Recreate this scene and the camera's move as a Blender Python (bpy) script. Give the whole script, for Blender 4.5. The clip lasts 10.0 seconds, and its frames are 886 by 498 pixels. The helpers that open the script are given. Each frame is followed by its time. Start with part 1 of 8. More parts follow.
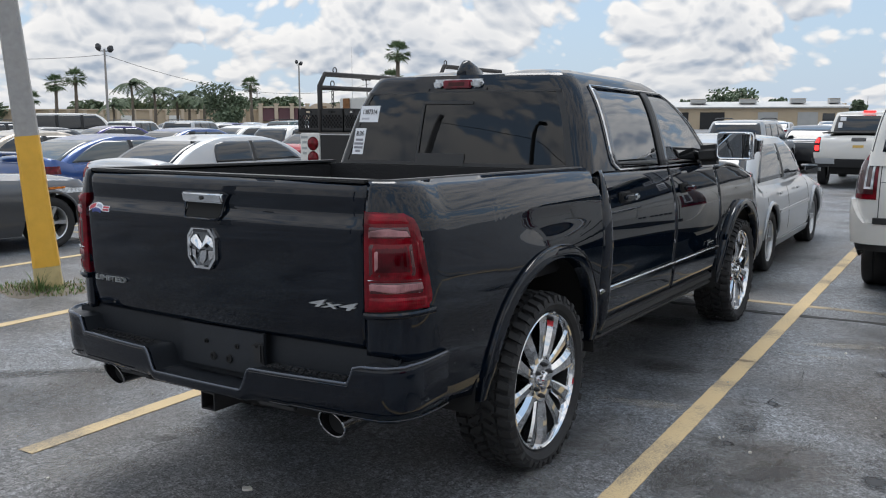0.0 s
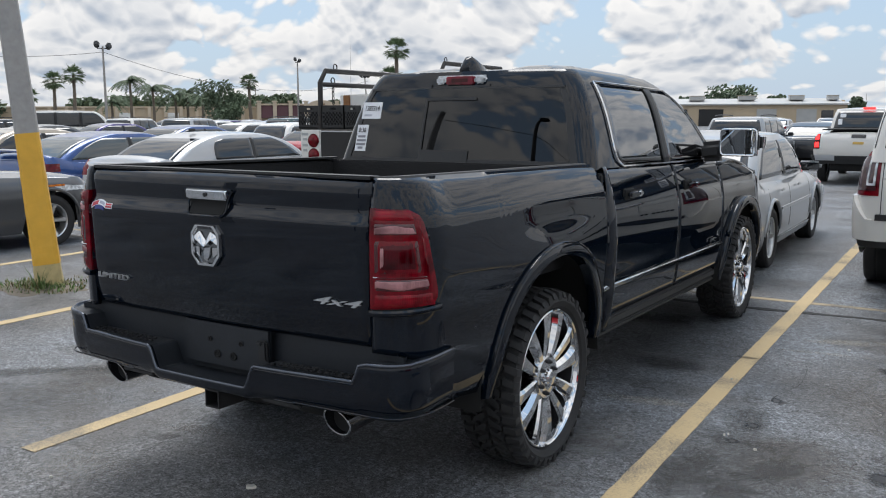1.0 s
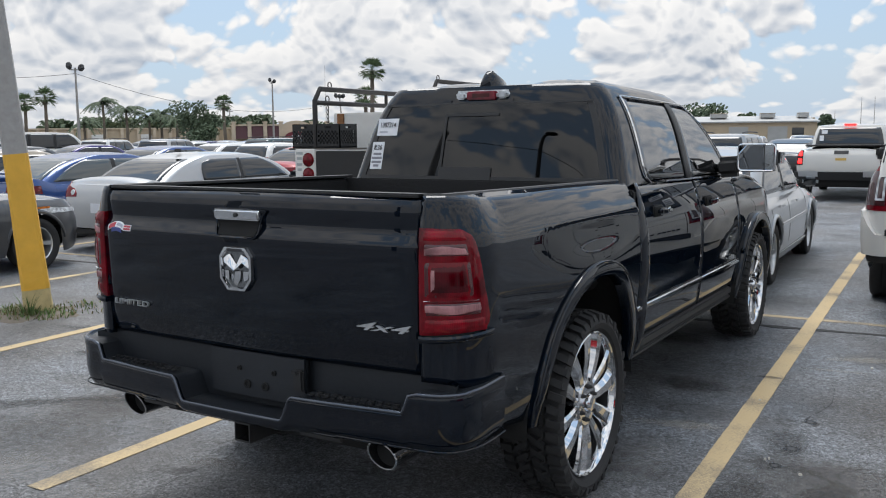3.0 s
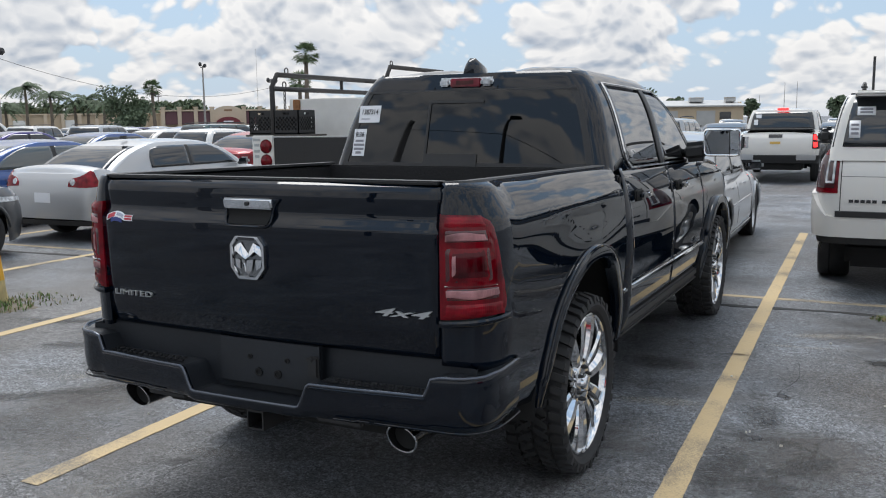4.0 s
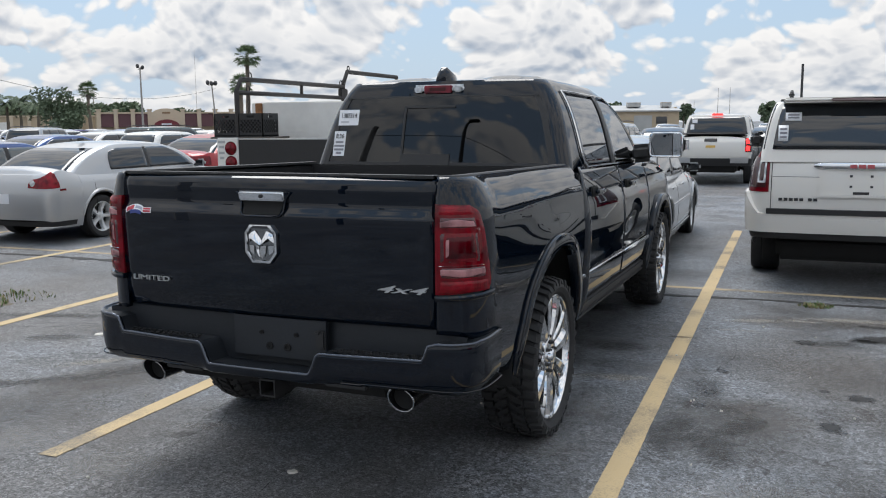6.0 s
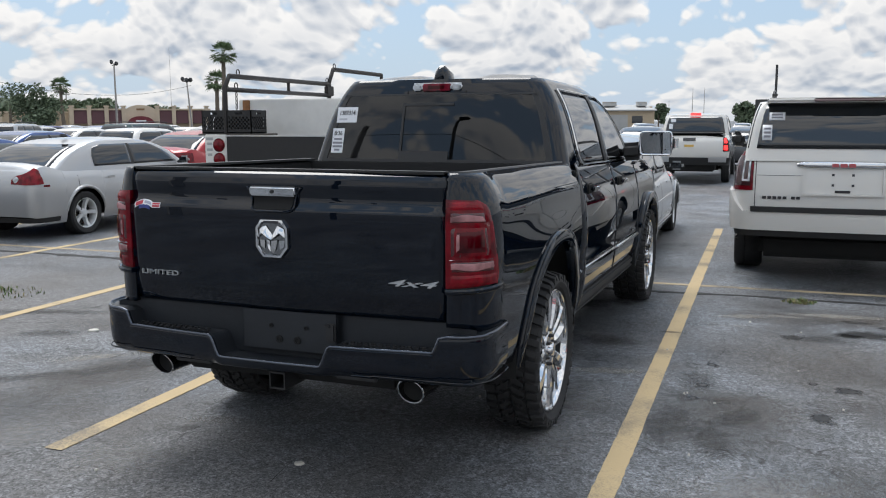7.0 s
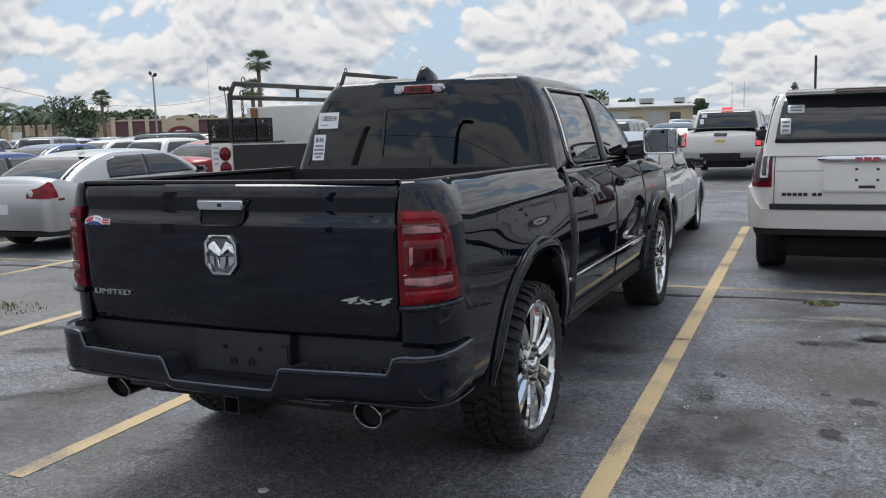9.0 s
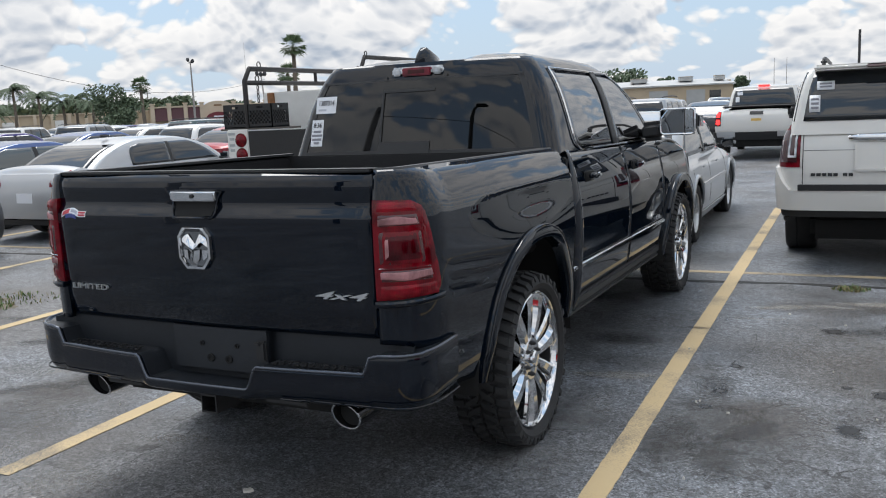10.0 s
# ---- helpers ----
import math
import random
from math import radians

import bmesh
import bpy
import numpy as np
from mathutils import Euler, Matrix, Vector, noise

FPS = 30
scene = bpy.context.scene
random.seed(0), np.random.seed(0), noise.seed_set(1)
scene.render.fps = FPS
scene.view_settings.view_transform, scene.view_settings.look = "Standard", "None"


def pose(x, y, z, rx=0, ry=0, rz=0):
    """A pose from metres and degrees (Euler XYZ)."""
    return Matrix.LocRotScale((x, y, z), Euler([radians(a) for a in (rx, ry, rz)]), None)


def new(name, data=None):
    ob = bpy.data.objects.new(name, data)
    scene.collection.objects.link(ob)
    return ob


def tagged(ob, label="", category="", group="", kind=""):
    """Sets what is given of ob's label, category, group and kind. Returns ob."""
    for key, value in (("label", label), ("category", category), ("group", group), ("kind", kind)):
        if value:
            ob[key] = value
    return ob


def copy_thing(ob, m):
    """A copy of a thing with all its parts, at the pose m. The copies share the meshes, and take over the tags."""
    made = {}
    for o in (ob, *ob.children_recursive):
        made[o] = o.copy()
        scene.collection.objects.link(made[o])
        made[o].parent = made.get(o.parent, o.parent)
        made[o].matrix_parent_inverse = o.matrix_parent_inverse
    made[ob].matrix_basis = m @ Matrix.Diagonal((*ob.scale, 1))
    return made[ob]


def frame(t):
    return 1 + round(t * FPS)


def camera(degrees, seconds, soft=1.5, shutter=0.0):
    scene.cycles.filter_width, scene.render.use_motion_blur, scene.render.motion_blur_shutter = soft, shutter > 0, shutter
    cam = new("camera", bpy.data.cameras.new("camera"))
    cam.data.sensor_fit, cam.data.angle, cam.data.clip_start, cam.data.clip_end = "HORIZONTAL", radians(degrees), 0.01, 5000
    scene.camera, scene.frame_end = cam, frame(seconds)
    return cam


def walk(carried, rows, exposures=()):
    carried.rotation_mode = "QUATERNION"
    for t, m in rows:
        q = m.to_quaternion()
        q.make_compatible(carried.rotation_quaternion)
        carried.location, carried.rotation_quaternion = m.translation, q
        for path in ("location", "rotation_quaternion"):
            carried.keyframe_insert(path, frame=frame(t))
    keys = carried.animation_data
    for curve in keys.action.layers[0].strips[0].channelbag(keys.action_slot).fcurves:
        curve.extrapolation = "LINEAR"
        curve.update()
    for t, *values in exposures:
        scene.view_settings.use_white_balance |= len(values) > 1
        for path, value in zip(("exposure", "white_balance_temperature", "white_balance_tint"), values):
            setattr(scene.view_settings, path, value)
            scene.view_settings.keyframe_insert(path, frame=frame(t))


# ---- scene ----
cam = camera(53.7, 10.0, soft=1.1)
METRES, EYE, TILT, LEAN, TURN = 2.177, 1.665, 0.0, 0.0, 31.6
ROWS = [
    (0.0, 0.0, 0.0, 0.0, -0.02, -8.42, 0.12),
    (0.5, -0.0069, 0.0047, -0.0015, 0.03, -8.54, 0.24),
    (1.0, -0.012, 0.0085, -0.0019, -0.11, -8.6, 0.17),
    (1.5, -0.0216, 0.0111, -0.0044, -0.33, -8.61, -0.18),
    (2.0, -0.0363, 0.0216, -0.0072, -0.6, -7.83, -0.38),
    (2.5, -0.0625, 0.0678, -0.0126, -0.74, -7.22, -0.04),
    (4.0, -0.2716, 0.0777, -0.0037, -6.11, -8.36, 0.71),
    (4.5, -0.2858, 0.0255, -0.0044, -8.26, -8.31, -0.16),
    (5.0, -0.2989, -0.0457, -0.0067, -8.8, -8.15, -0.13),
    (5.5, -0.3404, -0.1012, -0.0035, -9.13, -8.08, 0.36),
    (7.0, -0.4649, -0.1625, -0.0056, -11.48, -8.28, 0.19),
    (7.5, -0.458, -0.1601, -0.0052, -11.5, -7.82, 0.28),
    (8.0, -0.4396, -0.1487, -0.0067, -11.57, -7.79, 0.55),
    (8.5, -0.382, -0.1189, -0.0083, -10.7, -7.8, 1.06),
    (9.0, -0.2886, -0.0736, -0.0045, -9.05, -8.12, 1.76),
    (9.5, -0.2272, -0.0446, -0.0024, -8.09, -8.85, 2.84),
    (10.0, -0.1744, 0.0013, -0.0052, -6.65, -9.18, 2.62),
]
walk(cam, [(t, pose(0, 0, EYE, TILT, LEAN, TURN) @ pose(METRES * x, METRES * y, METRES * z, 90 + pitch, roll, yaw)) for t, x, y, z, yaw, pitch, roll in ROWS],
     exposures=((0.0, 0.0), (5.0, 0.0), (7.0, 0.0), (8.0, -0.12), (9.0, -0.10), (9.5, -0.04), (10.0, 0.07)))

# ---- world and light ----
SUN_EL, SUN_AZ = 62.0, 318.0          # height of the sun and its compass turn, degrees
CLOUD_EDGE = 0.90                     # density at which a cloud begins

world = bpy.data.worlds.new("sky")
scene.world = world
world.use_nodes = True
wn, wl = world.node_tree.nodes, world.node_tree.links
wn.clear()


def wnode(kind, **inputs):
    n = wn.new(kind)
    for k, v in inputs.items():
        n.inputs[k.replace("_", " ")].default_value = v
    return n


def wmath(op, a, b=None, c=None, clamp=False):
    n = wn.new("ShaderNodeMath")
    n.operation, n.use_clamp = op, clamp
    for i, v in enumerate((a, b, c)):
        if v is None:
            continue
        if isinstance(v, (int, float)):
            n.inputs[i].default_value = v
        else:
            wl.new(v, n.inputs[i])
    return n.outputs[0]


def wmix(fac, a, b):
    n = wn.new("ShaderNodeMix")
    n.data_type = "RGBA"
    for sock, v in ((n.inputs[0], fac), (n.inputs[6], a), (n.inputs[7], b)):
        if isinstance(v, tuple):
            sock.default_value = v
        elif isinstance(v, (int, float)):
            sock.default_value = v
        else:
            wl.new(v, sock)
    return n.outputs[2]


def build_sky():
    out = wn.new("ShaderNodeOutputWorld")
    back = wn.new("ShaderNodeBackground")
    back.inputs["Strength"].default_value = 0.1
    wl.new(back.outputs[0], out.inputs[0])
    sky = wn.new("ShaderNodeTexSky")
    sky.sky_type, sky.sun_disc = "NISHITA", False
    sky.sun_elevation, sky.sun_rotation = radians(SUN_EL), radians(SUN_AZ)
    sky.air_density, sky.dust_density, sky.ozone_density = 1.0, 1.2, 1.0
    coord = wn.new("ShaderNodeTexCoord")
    sep = wn.new("ShaderNodeSeparateXYZ")
    wl.new(coord.outputs["Generated"], sep.inputs[0])
    up = wmath("MAXIMUM", sep.outputs[2], 0.0)
    flat = wmath("SQRT", wmath("MAXIMUM", wmath("SUBTRACT", 1.0, wmath("MULTIPLY", up, up)), 0.0004))
    hx, hy = wmath("DIVIDE", sep.outputs[0], flat), wmath("DIVIDE", sep.outputs[1], flat)

    def place(round_scale, steep, base, rise, seed):
        """Sky coordinates: round the horizon, and upwards with heaps that are squeezed together towards the horizon."""
        comb = wn.new("ShaderNodeCombineXYZ")
        wl.new(wmath("MULTIPLY", hx, round_scale), comb.inputs[0])
        wl.new(wmath("MULTIPLY", hy, round_scale), comb.inputs[1])
        tall = wmath("LOGARITHM", wmath("ADD", up, base), math.e)
        wl.new(wmath("MULTIPLY_ADD", tall, steep, rise + seed), comb.inputs[2])
        bend = wnode("ShaderNodeTexNoise", Scale=0.7, Detail=2.0)
        wl.new(comb.outputs[0], bend.inputs["Vector"])
        push = wn.new("ShaderNodeVectorMath")
        push.operation = "MULTIPLY_ADD"
        wl.new(bend.outputs["Color"], push.inputs[0])
        push.inputs[1].default_value = (0.9, 0.9, 0.45)
        wl.new(comb.outputs[0], push.inputs[2])
        return push.outputs[0]

    def noise_at(vec, scale, detail, rough):
        tex = wnode("ShaderNodeTexNoise", Scale=scale, Detail=detail, Roughness=rough, Lacunarity=2.1)
        wl.new(vec, tex.inputs["Vector"])
        return tex.outputs[0]

    def puffs(vec, scale, soft):
        vor = wnode("ShaderNodeTexVoronoi", Scale=scale)
        vor.feature = "SMOOTH_F1"
        vor.inputs["Smoothness"].default_value = soft
        wl.new(vec, vor.inputs["Vector"])
        return wmath("SUBTRACT", 1.0, vor.outputs["Distance"])

    def heap(round_scale, steep, base, rise, seed):
        vec = place(round_scale, steep, base, rise, seed)
        a = wmath("MULTIPLY", noise_at(vec, 0.50, 2.0, 0.5), 1.25)
        b = wmath("MULTIPLY_ADD", puffs(vec, 1.15, 0.25), 0.34, a)
        c = wmath("MULTIPLY_ADD", puffs(vec, 2.7, 0.2), 0.24, b)
        d = wmath("MULTIPLY_ADD", puffs(vec, 6.5, 0.2), 0.13, c)
        return wmath("MULTIPLY_ADD", noise_at(vec, 2.4, 9.0, 0.62), 0.18, d)

    def clouds(round_scale, steep, base, seed, step):
        body = heap(round_scale, steep, base, 0.0, seed)
        above = heap(round_scale, steep, base, step, seed)
        return body, wmath("SUBTRACT", body, above)

    low_body, low_edge = clouds(11.5, 2.7, 0.075, 3.3, 0.15)
    high_body, high_edge = clouds(4.6, 6.5, 0.16, 9.1, 0.20)
    turn = wmath("MULTIPLY", wmath("SUBTRACT", up, 0.16), 5.0, clamp=True)

    def blend(a, b):
        return wmath("MULTIPLY_ADD", wmath("SUBTRACT", b, a), turn, a)

    body, edge = wmath("MULTIPLY_ADD", turn, -0.06, blend(low_body, high_body)), blend(low_edge, high_edge)
    haze = wmath("POWER", wmath("SUBTRACT", 1.0, up, clamp=True), 14.0)
    cover = wmath("MULTIPLY", wmath("SUBTRACT", wmath("MULTIPLY_ADD", haze, 0.05, body), CLOUD_EDGE), 13.0, clamp=True)
    # lit tops and grey undersides
    tone = wmath("MULTIPLY_ADD", edge, 3.8, 0.78, clamp=True)
    thick = wmath("MULTIPLY", wmath("SUBTRACT", body, CLOUD_EDGE + 0.10), 2.3, clamp=True)
    light = wmath("SUBTRACT", tone, wmath("MULTIPLY", thick, 0.50), clamp=True)
    cloud = wmix(light, (3.9, 4.6, 5.65, 1), (9.7, 9.6, 9.5, 1))
    blue = wmix(0.6, sky.outputs[0], (5.5, 7.4, 9.7, 1))
    clear = wmix(wmath("MULTIPLY", haze, 0.60), blue, (5.9, 7.3, 9.2, 1))
    near = wmath("POWER", wmath("SUBTRACT", 1.0, up, clamp=True), 60.0)
    mixed = wmix(cover, clear, cloud)
    low = wmix(wmath("MULTIPLY", near, 0.55), mixed, (6.8, 7.6, 8.5, 1))
    # a cloudy sky grows brighter from the horizon to the zenith
    dome = wmath("MULTIPLY_ADD", wmath("SMOOTH_MIN", up, 0.8, 0.3), 0.62, 0.91)
    grow = wn.new("ShaderNodeVectorMath")
    grow.operation = "SCALE"
    wl.new(low, grow.inputs[0]), wl.new(dome, grow.inputs["Scale"])
    wl.new(grow.outputs[0], back.inputs["Color"])


build_sky()
sun_lamp = bpy.data.lights.new("sun", "SUN")
sun_lamp.energy, sun_lamp.angle, sun_lamp.color = 2.75, radians(36), (1.0, 0.985, 0.965)
sun = new("sun", sun_lamp)
sun.matrix_world = pose(0, 0, 40, 90 - SUN_EL, 0, -SUN_AZ + 180)


# ---- materials ----
def material(name):
    m = bpy.data.materials.new(name)
    m.use_nodes = True
    return m, m.node_tree.nodes, m.node_tree.links, m.node_tree.nodes["Principled BSDF"]


def rgba(c):
    return (c[0], c[1], c[2], 1)


def plain(name, colour, rough=0.5, metal=0.0, grain=0.12, scale=14.0, bump=0.0, coat=0.0, spec=0.5, dirt=0.0):
    """A surface with fine grain and broad uneven tone."""
    m, n, l, b = material(name)
    co = n.new("ShaderNodeTexCoord")
    tex = n.new("ShaderNodeTexNoise")
    tex.inputs["Scale"].default_value, tex.inputs["Detail"].default_value = scale, 8
    l.new(co.outputs["Object"], tex.inputs["Vector"])
    big = n.new("ShaderNodeTexNoise")
    big.inputs["Scale"].default_value, big.inputs["Detail"].default_value = scale * 0.13, 4
    l.new(co.outputs["Object"], big.inputs["Vector"])
    add = n.new("ShaderNodeMath")
    l.new(tex.outputs[0], add.inputs[0]), l.new(big.outputs[0], add.inputs[1])
    ramp = n.new("ShaderNodeMapRange")
    ramp.inputs["From Min"].default_value, ramp.inputs["From Max"].default_value = 0.6, 1.4
    ramp.inputs["To Min"].default_value, ramp.inputs["To Max"].default_value = 1 - grain, 1 + grain
    l.new(add.outputs[0], ramp.inputs["Value"])
    mul = n.new("ShaderNodeVectorMath")
    mul.operation = "SCALE"
    mul.inputs[0].default_value = colour[:3]
    l.new(ramp.outputs[0], mul.inputs["Scale"])
    last = mul.outputs[0]
    if dirt:
        mix = n.new("ShaderNodeMix")
        mix.data_type = "RGBA"
        fac = n.new("ShaderNodeMapRange")
        fac.inputs["From Min"].default_value, fac.inputs["From Max"].default_value = 0.5, 0.75
        fac.inputs["To Max"].default_value = dirt
        l.new(big.outputs[0], fac.inputs["Value"])
        l.new(fac.outputs[0], mix.inputs[0])
        l.new(last, mix.inputs[6])
        mix.inputs[7].default_value = (0.16, 0.13, 0.10, 1)
        last = mix.outputs[2]
    l.new(last, b.inputs["Base Color"])
    b.inputs["Roughness"].default_value, b.inputs["Metallic"].default_value = rough, metal
    b.inputs["Coat Weight"].default_value, b.inputs["Coat Roughness"].default_value = coat, 0.03
    b.inputs["Specular IOR Level"].default_value = spec
    if bump:
        bm_node = n.new("ShaderNodeBump")
        bm_node.inputs["Strength"].default_value, bm_node.inputs["Distance"].default_value = bump, 0.01
        l.new(tex.outputs[0], bm_node.inputs["Height"])
        l.new(bm_node.outputs[0], b.inputs["Normal"])
    return m


def paint(name, colour, metal=0.0, rough=0.35, flake=0.15, spec=0.3, haze=(0.015, 0.07), coat_ior=1.5):
    """Car paint: a coloured base with fine flake under a clear coat, with a little dust."""
    m, n, l, b = material(name)
    co = n.new("ShaderNodeTexCoord")
    fl = n.new("ShaderNodeTexNoise")
    fl.inputs["Scale"].default_value, fl.inputs["Detail"].default_value = 900, 2
    l.new(co.outputs["Object"], fl.inputs["Vector"])
    mr = n.new("ShaderNodeMapRange")
    mr.inputs["To Min"].default_value, mr.inputs["To Max"].default_value = 1 - flake, 1 + flake
    l.new(fl.outputs[0], mr.inputs["Value"])
    mul = n.new("ShaderNodeVectorMath")
    mul.operation = "SCALE"
    mul.inputs[0].default_value = colour[:3]
    l.new(mr.outputs[0], mul.inputs["Scale"])
    dust = n.new("ShaderNodeTexNoise")
    dust.inputs["Scale"].default_value, dust.inputs["Detail"].default_value = 2.2, 7
    l.new(co.outputs["Object"], dust.inputs["Vector"])
    rr = n.new("ShaderNodeMapRange")
    rr.inputs["From Min"].default_value, rr.inputs["From Max"].default_value = 0.4, 0.8
    rr.inputs["To Min"].default_value, rr.inputs["To Max"].default_value = haze
    l.new(dust.outputs[0], rr.inputs["Value"])
    l.new(mul.outputs[0], b.inputs["Base Color"])
    l.new(rr.outputs[0], b.inputs["Coat Roughness"])
    b.inputs["Roughness"].default_value, b.inputs["Metallic"].default_value = rough, metal
    b.inputs["Coat Weight"].default_value = 1.0
    b.inputs["Coat IOR"].default_value = coat_ior
    b.inputs["Specular IOR Level"].default_value = spec
    return m


def glass(name, tint, gloss=0.02, ior=1.5):
    """Tinted glass: what passes is dimmed, the surface mirrors by Fresnel."""
    m, n, l, b = material(name)
    n.remove(b)
    out = n["Material Output"]
    tr = n.new("ShaderNodeBsdfTransparent")
    tr.inputs[0].default_value = rgba(tint)
    gl = n.new("ShaderNodeBsdfGlossy")
    gl.inputs["Roughness"].default_value = gloss
    gl.inputs["Color"].default_value = (0.95, 0.97, 1.0, 1)
    fr = n.new("ShaderNodeFresnel")
    fr.inputs[0].default_value = ior
    mx = n.new("ShaderNodeMixShader")
    l.new(fr.outputs[0], mx.inputs[0]), l.new(tr.outputs[0], mx.inputs[1]), l.new(gl.outputs[0], mx.inputs[2])
    l.new(mx.outputs[0], out.inputs[0])
    return m


def dark_glass(name, colour=(0.006, 0.007, 0.008), spec=0.9):
    m, n, l, b = material(name)
    b.inputs["Base Color"].default_value = rgba(colour)
    b.inputs["Roughness"].default_value = 0.03
    b.inputs["IOR"].default_value = 1.55
    b.inputs["Specular IOR Level"].default_value = spec
    return m


def lens(name, colour, emit=0.0, ribs=0.0):
    """Lamp lens: coloured, glossy, with fine vertical ribs below the surface."""
    m, n, l, b = material(name)
    co = n.new("ShaderNodeTexCoord")
    wv = n.new("ShaderNodeTexWave")
    wv.inputs["Scale"].default_value, wv.inputs["Distortion"].default_value = ribs or 70, 3.0
    l.new(co.outputs["Object"], wv.inputs["Vector"])
    mr = n.new("ShaderNodeMapRange")
    mr.inputs["To Min"].default_value, mr.inputs["To Max"].default_value = 0.86, 1.08
    l.new(wv.outputs["Fac"], mr.inputs["Value"])
    mul = n.new("ShaderNodeVectorMath")
    mul.operation = "SCALE"
    mul.inputs[0].default_value = colour[:3]
    deep = n.new("ShaderNodeTexNoise")
    deep.inputs["Scale"].default_value, deep.inputs["Detail"].default_value = 16, 3
    l.new(co.outputs["Object"], deep.inputs["Vector"])
    dr = n.new("ShaderNodeMapRange")
    dr.inputs["From Min"].default_value, dr.inputs["From Max"].default_value = 0.35, 0.65
    dr.inputs["To Min"].default_value, dr.inputs["To Max"].default_value = 0.55, 1.35
    l.new(deep.outputs[0], dr.inputs["Value"])
    mm = n.new("ShaderNodeMath")
    mm.operation = "MULTIPLY"
    l.new(mr.outputs[0], mm.inputs[0]), l.new(dr.outputs[0], mm.inputs[1])
    l.new(mm.outputs[0], mul.inputs["Scale"])
    l.new(mul.outputs[0], b.inputs["Base Color"])
    b.inputs["Roughness"].default_value, b.inputs["Coat Weight"].default_value = 0.35, 0.7
    b.inputs["Specular IOR Level"].default_value = 0.0
    b.inputs["Coat Roughness"].default_value = 0.02
    if emit:
        b.inputs["Emission Color"].default_value = rgba(colour)
        b.inputs["Emission Strength"].default_value = emit
    return m


def asphalt_material():
    m, n, l, b = material("old asphalt")
    co = n.new("ShaderNodeTexCoord")

    def tex(scale, detail, rough=0.55, stretch=None, kind="ShaderNodeTexNoise"):
        t = n.new(kind)
        t.inputs["Scale"].default_value = scale
        if "Detail" in t.inputs:
            t.inputs["Detail"].default_value, t.inputs["Roughness"].default_value = detail, rough
        if stretch:
            mp = n.new("ShaderNodeMapping")
            mp.inputs["Scale"].default_value = stretch
            mp.inputs["Rotation"].default_value = (0, 0, radians(8))
            l.new(co.outputs["Object"], mp.inputs["Vector"])
            l.new(mp.outputs[0], t.inputs["Vector"])
        else:
            l.new(co.outputs["Object"], t.inputs["Vector"])
        return t

    def rng(src, a, z, lo, hi):
        r = n.new("ShaderNodeMapRange")
        for k, v in (("From Min", a), ("From Max", z), ("To Min", lo), ("To Max", hi)):
            r.inputs[k].default_value = v
        l.new(src, r.inputs["Value"])
        return r.outputs[0]

    def mix(fac, a, c):
        x = n.new("ShaderNodeMix")
        x.data_type = "RGBA"
        for s, v in ((x.inputs[0], fac), (x.inputs[6], a), (x.inputs[7], c)):
            if isinstance(v, tuple):
                s.default_value = v
            else:
                l.new(v, s)
        return x.outputs[2]

    stones = tex(105, 6, 0.8)
    grit = tex(22, 9, 0.7)
    patch = tex(0.8, 9, 0.68)
    swirl = tex(1.3, 7, 0.65, (0.45, 1.7, 1))
    oil = tex(0.9, 3, 0.5)
    broad = tex(0.33, 6, 0.6)
    base = mix(rng(patch.outputs[0], 0.40, 0.60, 0, 1), (0.056, 0.062, 0.070, 1), (0.156, 0.169, 0.186, 1))
    base = mix(rng(broad.outputs[0], 0.44, 0.60, 0, 0.75), base, (0.090, 0.084, 0.079, 1))
    base = mix(rng(swirl.outputs[0], 0.54, 0.72, 0, 0.60), base, (0.040, 0.041, 0.044, 1))
    base = mix(rng(grit.outputs[0], 0.54, 0.72, 0, 0.65), base, (0.202, 0.210, 0.218, 1))
    base = mix(rng(stones.outputs[0], 0.56, 0.66, 0, 0.75), base, (0.285, 0.292, 0.298, 1))
    base = mix(rng(stones.outputs[0], 0.47, 0.36, 0, 0.8), base, (0.020, 0.020, 0.021, 1))
    base = mix(rng(oil.outputs[0], 0.55, 0.70, 0, 0.65), base, (0.022, 0.021, 0.020, 1))
    cell = n.new("ShaderNodeTexVoronoi")
    cell.inputs["Scale"].default_value = 130
    l.new(co.outputs["Object"], cell.inputs["Vector"])
    cs = n.new("ShaderNodeSeparateColor")
    l.new(cell.outputs["Color"], cs.inputs[0])
    chip = n.new("ShaderNodeVectorMath")
    chip.operation = "SCALE"
    l.new(base, chip.inputs[0])
    l.new(rng(cs.outputs[0], 0.0, 1.0, 0.30, 1.95), chip.inputs["Scale"])
    clod = n.new("ShaderNodeTexVoronoi")
    clod.inputs["Scale"].default_value = 52
    l.new(co.outputs["Object"], clod.inputs["Vector"])
    ks = n.new("ShaderNodeSeparateColor")
    l.new(clod.outputs["Color"], ks.inputs[0])
    lump = n.new("ShaderNodeVectorMath")
    lump.operation = "SCALE"
    l.new(chip.outputs[0], lump.inputs[0])
    l.new(rng(ks.outputs[1], 0.0, 1.0, 0.58, 1.46), lump.inputs["Scale"])
    base = lump.outputs[0]
    # brown stains, pale scuffs and hairline cracks
    stain = tex(0.55, 8, 0.7)
    base = mix(rng(stain.outputs[0], 0.53, 0.66, 0, 0.55), base, (0.070, 0.060, 0.052, 1))
    scuff = tex(6.0, 9, 0.78, (0.7, 1.3, 1))
    base = mix(rng(scuff.outputs[0], 0.58, 0.72, 0, 0.32), base, (0.24, 0.24, 0.245, 1))
